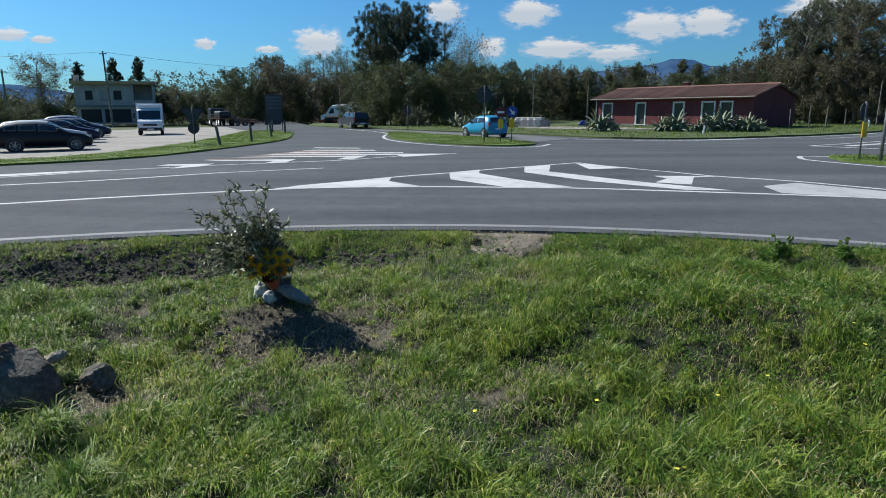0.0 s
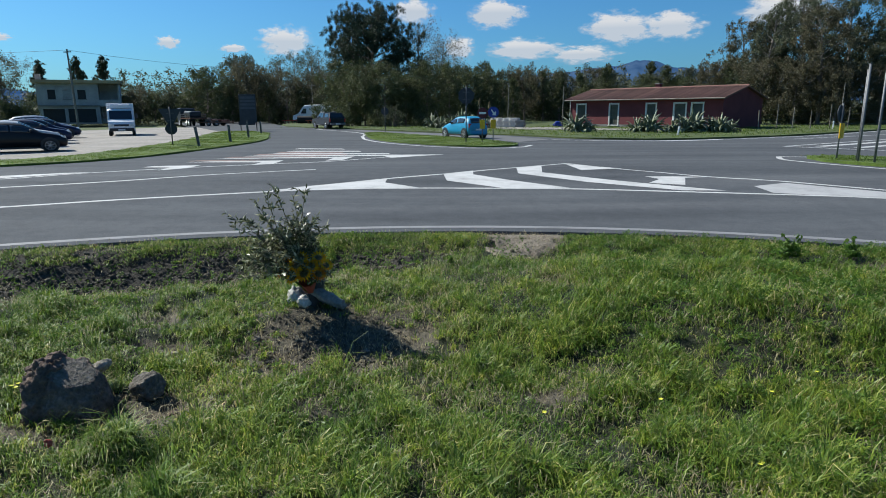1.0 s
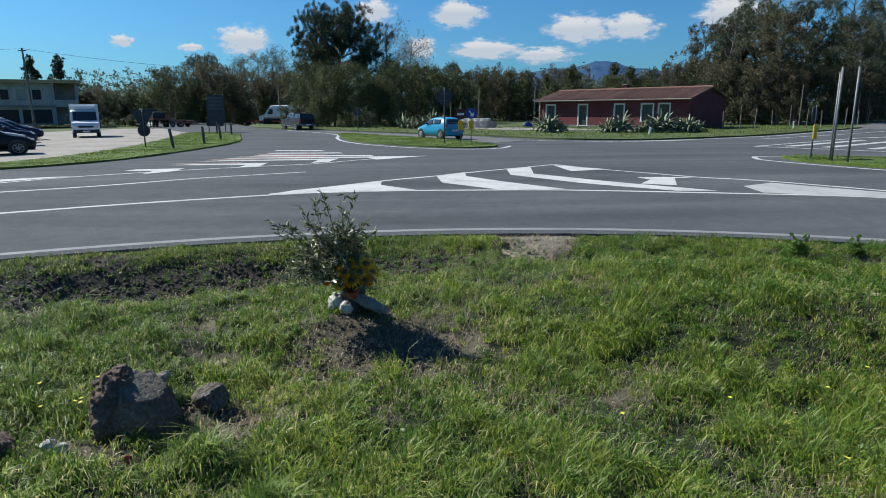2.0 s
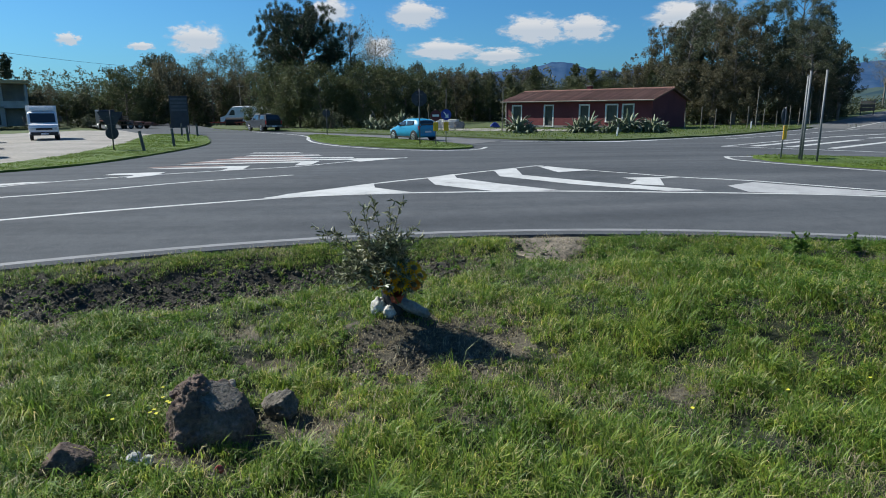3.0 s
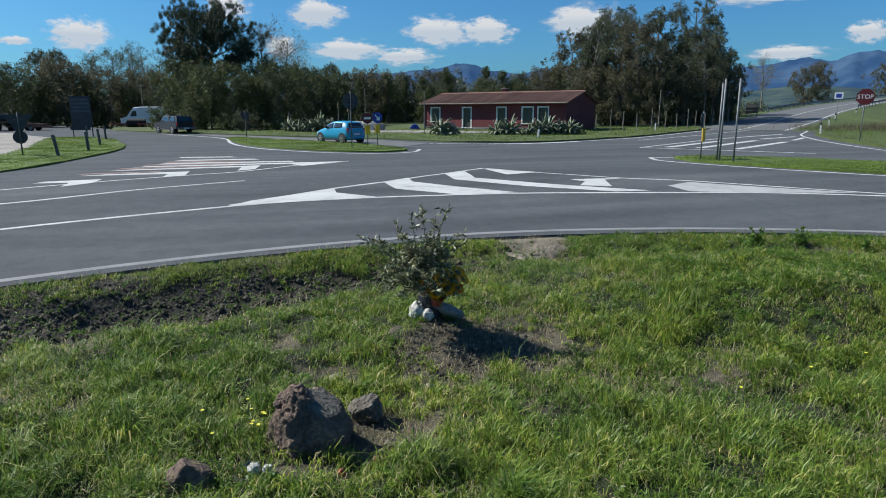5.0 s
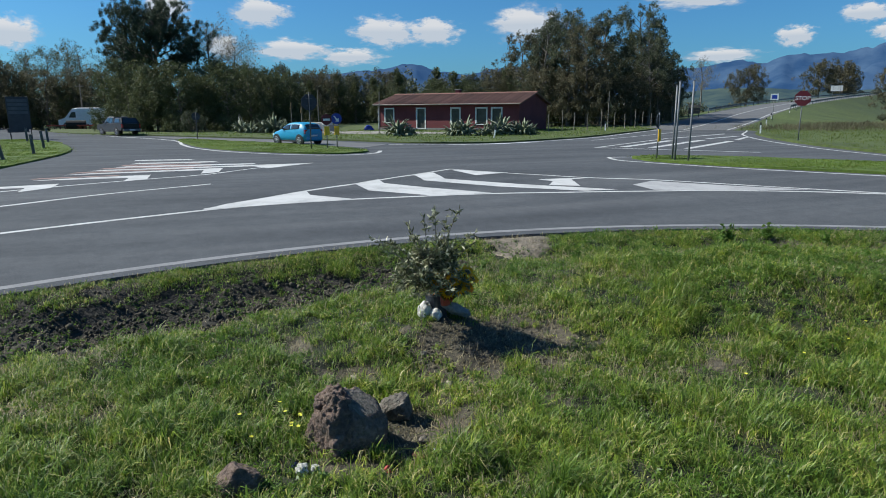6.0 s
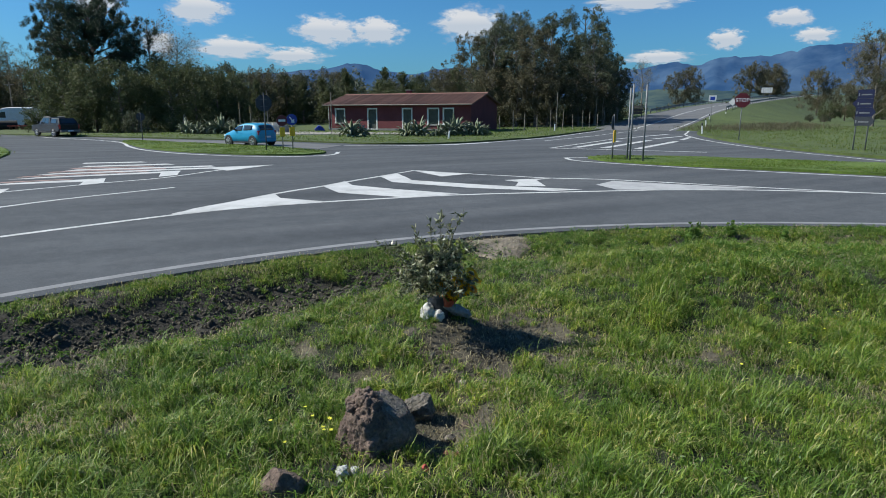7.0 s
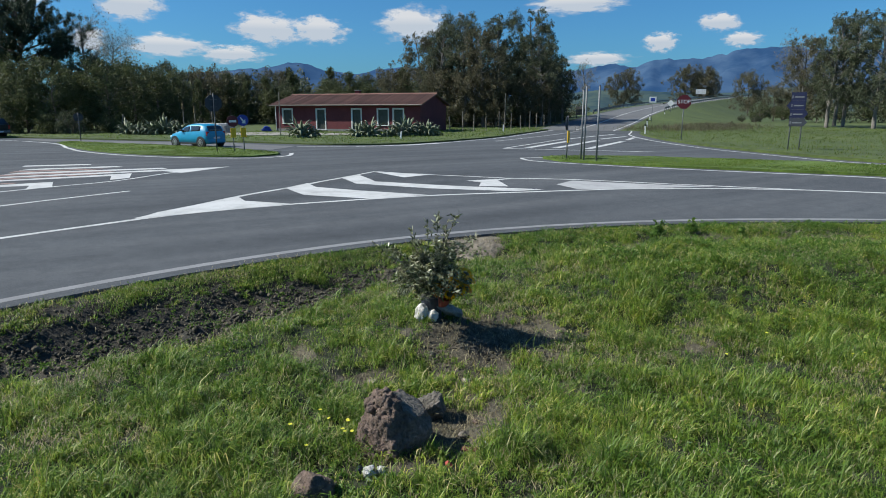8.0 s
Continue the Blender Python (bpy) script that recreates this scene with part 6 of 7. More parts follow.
def hull_pane(st, x0, x1, v0, v1, nu=5, nv=4):
    """A pane that follows the hull between two stations and two heights of its section."""
    def at(x, v):
        i = max(k for k in range(len(st) - 1) if st[k][0] <= x)
        t = (x - st[i][0]) / (st[i + 1][0] - st[i][0])
        ring = [p.lerp(q, t) for p, q in zip(hull_ring(*st[i]), hull_ring(*st[i + 1]))]
        j = int(v)
        return ring[j].lerp(ring[(j + 1) % 16], v - j)
    bm = bmesh.new()
    rows = []
    for a in range(nu + 1):
        x, row = x0 + (x1 - x0) * a / nu, []
        for b in range(nv + 1):
            v = v0 + (v1 - v0) * b / nv
            nrm = (at(x + 0.01, v) - at(x - 0.01, v)).cross(at(x, v + 0.04) - at(x, v - 0.04)).normalized()
            p = at(x, v)
            row.append(bm.verts.new(p + (nrm if nrm.dot(p - Vector((x, 0, 0.7))) > 0 else -nrm) * 0.008))
        rows.append(row)
    for a, b in zip(rows, rows[1:]):
        for k in range(nv):
            bm.faces.new((a[k], a[k + 1], b[k + 1], b[k]))
    bmesh.ops.recalc_face_normals(bm, faces=list(bm.faces))
    bmesh.ops.solidify(bm, geom=list(bm.faces), thickness=0.004)
    return bm


def car(kind, paint, m, label, group=""):
    k = CARS[kind]
    top = thing("car", label, "car", m, group)
    st = k["st"]
    h, L = max(q[4] for q in st), st[-1][0]
    part("body", hull_body(st), M[paint], top, smooth=True)
    part("windscreen", hull_pane(st, *k["screen"], 5.5, 10.5, 5, 8), M["car_glass"], top, smooth=True)
    part("rear_window", hull_pane(st, *k["rear"], 5.4, 10.6, 4, 8), M["car_glass"], top, smooth=True)
    for x0, x1 in k["panes"]:
        part("side_window", hull_pane(st, x0, x1, 4.12, 4.94), M["car_glass"], top, smooth=True)
        part("side_window", hull_pane(st, x0, x1, 11.06, 11.88), M["car_glass"], top, smooth=True)
        for s in (-1, 1):
            part("door_handle", boxed(x1 - 0.2, x1 - 0.04, s * (h * 0.985) - 0.014, s * (h * 0.985) + 0.014, 0.8, 0.83), M[paint], top)
    wheels(top, k["wheels"], h, k["r"])
    z = k["nose"]
    for s in (-1, 1):
        part("headlight", boxed(0.08, 0.34, s * (h - 0.22) - 0.14, s * (h - 0.22) + 0.1, z - 0.1, z + 0.03, bevel=0.03), M["lamp_clear"], top, "clear headlight")
        part("tail_light", boxed(L - 0.2, L - 0.005, s * (h - 0.16) - 0.1, s * (h - 0.16) + 0.1, z + 0.02, z + 0.3, bevel=0.02), M["lamp_red"], top, "red tail light")
        part("mirror", boxed(k["screen"][0] + 0.28, k["screen"][0] + 0.4, s * (h + 0.02) - 0.09, s * (h + 0.02) + 0.09, z + 0.3, z + 0.42, bevel=0.03), M["trim_black"], top)
        part("sill", boxed(k["wheels"][0] + 0.4, k["wheels"][1] - 0.4, s * (h - 0.06) - 0.04, s * (h - 0.06) + 0.04, 0.2, 0.3), M["trim_black"], top)
    part("bumper", boxed(L - 0.12, L + 0.03, -h * 0.86, h * 0.86, 0.3, 0.52, bevel=0.03), M[paint], top)
    part("number_plate", boxed(L + 0.031, L + 0.04, -0.26, 0.26, 0.55, 0.66), M["sign_white"], top, "blank white number plate")
    part("number_plate", boxed(-0.035, -0.026, -0.26, 0.26, 0.38, 0.49), M["sign_white"], top, "blank white number plate")
    part("grille", boxed(-0.03, 0.05, -0.4, 0.4, z - 0.32, z - 0.18), M["trim_black"], top)
    return top


def heading(x, y, deg, z=0.0):
    """The pose of a vehicle whose nose is at (x, y), facing deg."""
    return pose(x, y, z, 0, 0, deg + 180)


car("hatch", "car_turquoise", heading(-0.55, 45.9, 122, 0.013), "turquoise three-door hatchback on the slip road")
car("suv", "car_black", heading(-19.9, 31.9, 36, 0.021) @ Matrix.Diagonal((0.95, 1, 0.86, 1)), "black estate SUV parked on gravel", "parked cars")
for kd, pt, x, y, a, lb in (("estate", "car_silver", -22.5, 35.8, 34, "silver hatchback parked behind a black car"), ("estate", "car_navy", -24.2, 39.8, 32, "dark blue estate car parked on gravel"),
                            ("hatch", "car_navy", -26.6, 43.8, 32, "navy blue car parked on gravel"), ("estate", "car_navy", -28.4, 48.2, 30, "shiny dark blue estate parked on gravel"),
                            ("suv", "car_steel", -31.4, 52.4, 30, "blue-grey car parked at the row's end"), ("suv", "car_silver", -27.4, 35.8, 36, "silver SUV parked on gravel")):
    car(kd, pt, heading(x, y, a, 0.021), lb, "parked cars")


def pickup(m):
    top = thing("pickup", "dark grey double-cab pickup with a canopy", "pickup", m)
    side = [(0, 0.5), (-0.02, 0.78), (0.12, 1.0), (0.6, 1.1), (1.35, 1.17), (3.3, 1.18), (5.15, 1.18), (5.2, 0.75), (5.1, 0.5), (0.3, 0.44)]
    part("body", shell(side, 1.86), M["car_anthracite"], top)
    B, R = cabin_quads(1.2, 3.4, 1.95, 3.25, 1.14, 1.76, 0.85, 0.68)
    part("cabin", cabin(B, R), M["car_anthracite"], top)
    part("windscreen", pane(B, R, 3, 0.06, 0.94, 0.08, 0.92, 0.012), M["car_glass"], top)
    for u0, u1 in ((0.18, 0.52), (0.56, 0.9)):
        part("side_window", pane(B, R, 0, u0, u1, 0.12, 0.88, 0.012), M["car_glass"], top)
        part("side_window", pane(B, R, 2, 1 - u1, 1 - u0, 0.12, 0.88, 0.012), M["car_glass"], top)
    B, R = cabin_quads(3.42, 5.16, 3.46, 4.8, 1.15, 1.7, 0.88, 0.7)
    can = part("canopy", cabin(B, R), M["car_black"], top, "black hard-top canopy")
    part("canopy_window", pane(B, R, 0, 0.15, 0.75, 0.2, 0.85, 0.012), M["car_glass"], can)
    part("canopy_window", pane(B, R, 2, 0.25, 0.85, 0.2, 0.85, 0.012), M["car_glass"], can)
    part("canopy_window", pane(B, R, 1, 0.1, 0.9, 0.15, 0.9, 0.012), M["car_glass"], can)
    wheels(top, (0.95, 4.05), 0.93, 0.38, 6)
    part("tailgate", boxed(5.15, 5.2, -0.75, 0.75, 0.72, 1.14, bevel=0.015), M["car_black"], top)
    part("bumper", boxed(5.12, 5.32, -0.85, 0.85, 0.46, 0.64, bevel=0.03), M["zinc"], top)
    for s in (-1, 1):
        part("tail_light", boxed(5.08, 5.19, s * 0.84 - 0.07, s * 0.84 + 0.07, 0.75, 1.12, bevel=0.02), M["lamp_red"], top, "red tail light")
        part("headlight", boxed(0.02, 0.3, s * 0.7 - 0.18, s * 0.7 + 0.18, 0.84, 1.02, bevel=0.03), M["lamp_clear"], top)
        part("roof_rail", tubed((2.0, s * 0.62, 1.83), (3.2, s * 0.62, 1.83), 0.02, n=6), M["zinc"], top)
        part("running_board", boxed(1.5, 3.5, s * 0.9 - 0.08, s * 0.9 + 0.08, 0.4, 0.46), M["zinc"], top)
        part("mirror", boxed(1.6, 1.75, s * 1.0 - 0.1, s * 1.0 + 0.1, 1.22, 1.42, bevel=0.03), M["trim_black"], top)
    part("number_plate", boxed(5.321, 5.33, -0.26, 0.26, 0.5, 0.61), M["sign_white"], top, "blank white number plate")
    return top


pickup(heading(-15.0, 72.2, 122))


def van(m):
    top = thing("van", "white panel van with its rear doors open", "van", m)
    side = [(0, 0.42), (-0.02, 0.85), (0.12, 1.08), (0.85, 1.3), (1.55, 2.15), (1.85, 2.42), (2.6, 2.5), (5.6, 2.52), (5.68, 2.4), (5.7, 0.45), (0.25, 0.38)]
    part("body", shell(side, 2.0), M["car_white"], top)
    part("windscreen", prism(bmesh.new(), [(0.0, -0.85), (0.02, -0.85), (0.02, 0.85), (0.0, 0.85)], 0, 0.98, pose(0.80, 0, 1.30, 0, 39, 0)), M["car_glass"], top)
    for s in (-1, 1):
        part("side_window", plate([(1.35, 1.35), (2.2, 1.35), (2.2, 2.0), (1.75, 2.0)], s * 0.985, s * 1.004), M["car_glass"], top)
        part("rear_door", boxed(5.7, 6.55 if s > 0 else 6.4, s * 0.98 - 0.04, s * 0.98 + 0.04, 0.6, 2.35, bevel=0.02), M["car_white"], top, "open white rear door")
        part("tail_light", boxed(5.66, 5.72, s * 0.93 - 0.05, s * 0.93 + 0.05, 1.0, 1.7), M["lamp_red"], top)
        part("headlight", boxed(0.03, 0.4, s * 0.75 - 0.18, s * 0.75 + 0.18, 0.9, 1.1, bevel=0.03), M["lamp_clear"], top)
    # flat black panel on the closed rear, standing for the shade inside
    part("load_bay", boxed(5.69, 5.715, -0.86, 0.86, 0.6, 2.3), M["trim_black"], top, "black panel standing for the shaded inside of the load bay")
    wheels(top, (1.0, 4.4), 1.0, 0.34)
    part("bumper", boxed(-0.06, 0.2, -0.9, 0.9, 0.38, 0.62, bevel=0.03), M["trim_black"], top)
    return top


van(heading(-24.5, 101.5, 166) @ Matrix.Diagonal((1.1, 1.05, 1.15, 1)))


def box_truck(m):
    top = thing("box_truck", "white box truck facing the road", "truck", m)
    side = [(0, 0.45), (-0.02, 0.95), (0.15, 1.2), (0.75, 1.4), (1.25, 2.15), (1.5, 2.25), (2.1, 2.3), (2.1, 0.5), (0.25, 0.4)]
    part("cab", shell(side, 1.95), M["car_white"], top)
    part("windscreen", prism(bmesh.new(), [(0.0, -0.85), (0.02, -0.85), (0.02, 0.85), (0.0, 0.85)], 0, 0.85, pose(0.70, 0, 1.40, 0, 33, 0)), M["car_glass"], top)
    part("box", boxed(2.15, 5.6, -1.05, 1.05, 0.75, 2.72, bevel=0.03), M["car_white"], top, "white box body")
    part("spoiler", boxed(1.5, 2.14, -0.8, 0.8, 2.28, 2.62, bevel=0.06), M["car_white"], top)
    part("chassis", boxed(1.8, 5.5, -0.5, 0.5, 0.45, 0.74), M["trim_black"], top)
    wheels(top, (0.95, 4.3), 0.98, 0.34)
    part("grille", boxed(-0.04, 0.02, -0.55, 0.55, 0.82, 0.98), M["trim_black"], top)
    part("bumper", boxed(-0.07, 0.15, -0.92, 0.92, 0.4, 0.66, bevel=0.03), M["trim_black"], top)
    for s in (-1, 1):
        part("headlight", boxed(-0.02, 0.3, s * 0.72 - 0.17, s * 0.72 + 0.17, 0.82, 1.04, bevel=0.03), M["lamp_clear"], top)
        part("mirror", boxed(0.95, 1.05, s * 1.2 - 0.1, s * 1.2 + 0.1, 1.45, 1.9, bevel=0.02), M["trim_black"], top)
    part("number_plate", boxed(-0.079, -0.071, -0.26, 0.26, 0.47, 0.58), M["sign_white"], top, "blank white number plate")
    return top


box_truck(heading(-26.6, 50.8, -64, 0.021) @ Matrix.Diagonal((0.95, 0.95, 0.94, 1)))


def flatbed(m):
    top = thing("flatbed_truck", "old dark flatbed truck with a loaded trailer", "truck", m)
    part("cab", boxed(0, 1.7, -1.0, 1.0, 0.6, 2.4, bevel=0.12), M["car_anthracite"], top)
    part("windscreen", boxed(-0.012, 0.0, -0.85, 0.85, 1.45, 2.2), M["car_glass"], top)
    part("bed", boxed(1.8, 6.2, -1.1, 1.1, 0.95, 1.1), M["car_rust"], top)
    for i in range(6):
        part("stake", boxed(1.9 + i * 0.84, 1.98 + i * 0.84, -1.08, -1.02, 1.1, 1.65), M["dark_metal"], top)
        part("stake", boxed(1.9 + i * 0.84, 1.98 + i * 0.84, 1.02, 1.08, 1.1, 1.65), M["dark_metal"], top)
    for z in (1.25, 1.5):
        part("rail", boxed(1.85, 6.2, -1.1, -1.05, z, z + 0.1), M["dark_metal"], top)
        part("rail", boxed(1.85, 6.2, 1.05, 1.1, z, z + 0.1), M["dark_metal"], top)
    part("load", boxed(2.2, 5.2, -0.8, 0.8, 1.1, 2.0, bevel=0.25), M["dark_metal"], top, "dark covered load")
    wheels(top, (0.9, 4.2, 5.2), 1.0, 0.42)
    return top


flatbed(heading(-37.6, 90.5, 128, 0.0))
t = thing("low_trailer", "rusty low trailer with scrap on the gravel", "trailer", pose(-32.0, 87.0, 0.02, 0, 0, -10))
part("deck", boxed(-2.2, 2.2, -0.9, 0.9, 0.4, 0.55), M["car_rust"], t)
for i, (x, y, z) in enumerate(((-1.4, 0.1, 0.5), (0.2, -0.2, 0.35), (1.3, 0.2, 0.25))):
    part("scrap", boxed(x - 0.5, x + 0.5, y - 0.4, y + 0.4, 0.55, 0.55 + z, bevel=0.05), M["car_rust"] if i else M["wood_grey"], t)
wheels(t, (-0.6, 0.6), 0.85, 0.3)


def harrow(x, y, rz, label):
    t = thing("farm_implement", label, "machine", pose(x, y, 0.02, 0, 0, rz))
    part("frame", boxed(-1.5, 1.5, -0.08, 0.08, 0.45, 0.6), M["red_paint"], t, "faded red frame")
    part("frame", boxed(-1.2, 1.2, 0.7, 0.86, 0.45, 0.6), M["red_paint"], t, "faded red frame")
    for i in range(5):
        part("tine", boxed(-1.3 + i * 0.62, -1.22 + i * 0.62, -0.1, 0.85, 0.0, 0.46), M["car_rust"], t)


harrow(-23.8, 96.5, 5, "faded red farm implement lying by the van")
harrow(-20.2, 95.5, -10, "rusty red farm implement at the road's edge")
t = thing("roller", "dark rubber roller lying beside the van", "machine", pose(-21.8, 96.8, 0.0))
part("drum", tubed((-1.3, 0, 0.62), (1.0, 0.2, 0.62), 0.6, n=18), M["tyre"], t)
part("axle", tubed((-1.6, 0, 0.62), (1.3, 0.2, 0.62), 0.08, n=8), M["car_rust"], t)


# ---- near things on the roadside ----
def rock(name, x, y, z, size, seed, material, label, rough=0.3, detail=5, facets=0):
    """A stone of one lump, chipped by cutting planes and broken up by noise."""
    rng = random.Random(seed)
    bm = bmesh.new()
    bmesh.ops.create_icosphere(bm, subdivisions=detail, radius=1.0)
    cuts = []
    for _ in range(facets):
        n = Vector((rng.uniform(-1, 1), rng.uniform(-1, 1), rng.uniform(-0.3, 1))).normalized()
        cuts.append((n, rng.uniform(0.55, 0.85)))
    off = Vector((seed * 3.1, seed * 1.7, 0))
    for v in bm.verts:
        p = v.co.copy()
        for n, d in cuts:
            k = p.dot(n)
            if k > d:
                p -= n * (k - d) * 0.92
        q = p + off
        s = 1 + rough * 0.7 * noise.noise(q * 1.3)
        cell = noise.voronoi(q * 3.2)[0]
        s += rough * 0.55 * (cell[0] - 0.25) + rough * 0.28 * noise.noise(q * 6) + rough * 0.14 * noise.noise(q * 15)
        v.co = p * s
    for v in bm.verts:
        v.co = Vector((v.co.x * size[0], v.co.y * size[1], v.co.z * size[2]))
    o = part(name, bm, material, smooth=True)
    o.matrix_world = pose(x, y, z, 0, 0, seed * 37)
    return tagged(o, label, "stone")


def lump(at, size, seed, taper, rough, flats, cut, d, name, label):
    """A broken lump; cut and d: the plane of a clean split, whose face is paler."""
    top = thing(name, label, "stone", pose(*at))
    bm = bmesh.new()
    bmesh.ops.create_icosphere(bm, subdivisions=6, radius=1.0)
    cut = Vector(cut).normalized()
    planes = [(Vector(n).normalized(), e) for n, e in flats]
    split = set()
    off = Vector((seed * 3.3, seed * 1.9, seed))
    for v in bm.verts:
        p = v.co.copy()
        for n, e in planes:
            k = p.dot(n)
            if k > e:
                p -= n * (k - e) * 0.9
        q = p + off
        knob, pebble = noise.voronoi(q * 4.2)[0], noise.voronoi(q * 9.5)[0]
        west = 1 - 0.75 * smoothstep(-0.1, 0.5, p.x)
        p *= 1 + rough * (0.45 * noise.noise(q * 1.4) + 0.25 * noise.noise(q * 3.1) + 0.1 * noise.noise(q * 19) - west * (0.5 * (knob[0] - 0.2) + 0.35 * (pebble[0] - 0.2)))
        w = 1 - taper * max(0.0, p.z)
        p = Vector((p.x * w, p.y * w, p.z))
        k = p.dot(cut)
        if k > d and p.x > 0.02 + 0.08 * noise.noise(q * 5):
            p -= cut * (k - d) * 0.985
            if k > d + 0.015:
                split.add(v.index)
        v.co = Vector((p.x * size[0], p.y * size[1], p.z * size[2]))
    o = part("body", bm, M["rock"], top, smooth=True)
    o.data.materials.append(M["rock_grey"])
    for f in o.data.polygons:
        if all(i in split for i in f.vertices):
            f.material_index = 1
    return top


def boulder():
    """One big conglomerate boulder: knobbly to the west and on top, with a clean sloping break to the east."""
    top = lump((-4.2, 4.95, -0.57), (0.375, 0.33, 0.5), 2, 0.2, 0.32, [((-0.8, -0.5, 0.1), 0.86), ((0.2, -1, -0.1), 0.85), ((0.95, -0.3, -0.2), 0.9)], (0.36, -0.2, 0.91), 0.74, "boulder", "knobbly brown-red conglomerate boulder with a pale flat break, in grass")
    for i in range(26):
        a, u = i * 2.39996, (i + 0.5) / 26
        r = 0.15 * math.sqrt(u)
        x, y = -0.08 + r * math.cos(a), 0.02 + r * math.sin(a) * 0.9
        z = 0.42 - 0.6 * r + 0.012 * (i % 4)
        bm = bmesh.new()
        bmesh.ops.create_icosphere(bm, subdivisions=3, radius=0.026 + 0.03 * ((i * 5) % 4) / 3)
        for v in bm.verts:
            v.co *= 1 + 0.5 * noise.noise(v.co * 22 + Vector((i, 0, 0))) + 0.3 * noise.noise(v.co * 60 + Vector((i, 4, 0)))
            v.co.z *= 0.85
        bmesh.ops.translate(bm, vec=Vector((x, y, z)), verts=bm.verts)
        part("clod", bm, M["rock"], top, smooth=True)


boulder()
rock("stone", -3.66, 5.28, -0.53, (0.15, 0.13, 0.13), 5, M["rock_grey"], "grey-brown angular stone beside the boulder", 0.3, 5, 4)
rock("stone", -5.08, 4.5, -0.56, (0.21, 0.17, 0.19), 6, M["rock"], "brown block of stone half sunk in grass", 0.15, 5, 5)
rock("stone", -4.12, 5.42, -0.40, (0.12, 0.06, 0.05), 7, M["stone_pale"], "pale flat stone behind the boulder", 0.3, 4, 2)
for i, (x, y, z, s, mt, lb) in enumerate(((-3.35, 6.0, -0.50, 0.09, "stone_pale", "pale flat stone lying in grass"), (-3.85, 6.25, -0.50, 0.07, "stone_pale", "pale stone lying in grass"), (-2.93, 5.78, -0.60, 0.05, "stone_pale", "small pale stone on bare soil"),
                                          (2.95, 4.5, -0.60, 0.14, "rock", "flat brown stone in the grass"), (-3.62, 4.66, -0.66, 0.05, "stone_pale", "small pale stone by the boulder"), (-3.5, 4.9, -0.64, 0.06, "rock_grey", "small dark stone by the boulder"),
                                          (-3.3, 5.0, -0.62, 0.05, "rock", "small brown stone on bare soil"), (-4.6, 5.2, -0.52, 0.05, "stone_pale", "small pale stone by the boulder"), (-4.85, 5.0, -0.58, 0.04, "stone_pale", "small pale stone in grass"),
                                          (-2.5, 6.0, -0.56, 0.04, "rock_grey", "small grey stone on bare soil"), (-1.8, 6.2, -0.54, 0.045, "rock_grey", "small grey stone on bare soil"), (-3.0, 6.45, -0.5, 0.05, "rock_grey", "small grey stone on bare soil"))):
    rock("stone", x, y, ground_z(x, y) + s * 0.25, (s, s * 0.75, s * 0.5), 20 + i, M[mt], lb, 0.3, 3, 3)


def soil_clods():
    rng = random.Random(4)
    tmp = bmesh.new()
    bmesh.ops.create_icosphere(tmp, subdivisions=1, radius=1.0)
    ball = [v.co.copy() for v in tmp.verts]
    tri = np.array([[v.index for v in f.verts] for f in tmp.faces])
    tmp.free()
    vs, fs = [], []
    for i in range(6500):
        if i % 5:
            x = rng.uniform(-10, 0.5)
            y = edge_y(x) - 0.38 - rng.gauss(1.45, 0.5)
        else:
            x, y = rng.gauss(-2.2, 0.8), rng.gauss(6.2, 0.5)
        if bare(x, y) < 0.42:
            continue
        s = rng.uniform(0.01, 0.034) * (1.6 if i % 9 == 0 else 1.0) * (1.0 if i % 5 else 0.6)
        c = Vector((x, y, ground_z(x, y) + s * 0.25))
        fs.append(tri + len(vs))
        vs += [tuple(c + q * s * rng.uniform(0.55, 1.15)) for q in ball]
    tagged(mesh_from("soil_clods", np.array(vs), np.concatenate(fs), M["soil"], None), "loose dark brown clods on bare soil", "soil", kind="stuff")


soil_clods()
t = thing("pottery_shard", "broken terracotta pot lying by the boulder", "pottery", pose(-3.63, 4.55, ground_z(-3.63, 4.55) + 0.02, 0, 0, 40))
bm = bmesh.new()
for k in range(7):
    a = 0.2 + k * 0.28
    b = a + 0.28
    q = [bm.verts.new((0.06 * r * math.cos(w), 0.09 * l, 0.06 * r * math.sin(w))) for r, l in ((1, -1), (0.8, 1)) for w in (a, b)]
    bm.faces.new((q[0], q[1], q[3], q[2]))
part("shard", bm, M["terracotta"], t)
bpy.context.view_layer.update()
t.children[0].modifiers.new("thick", "SOLIDIFY").thickness = 0.014
t = thing("plastic_bottle", "crushed clear-blue plastic bottle in the grass", "litter", pose(-3.48, 4.42, ground_z(-3.48, 4.42) + 0.04, 90, 0, 60))
part("body", tubed((0, 0, -0.11), (0, 0, 0.06), 0.035, n=12), M["lamp_clear"], t)
part("neck", tubed((0, 0, 0.06), (0, 0, 0.11), 0.03, 0.013, n=12), M["lamp_clear"], t)
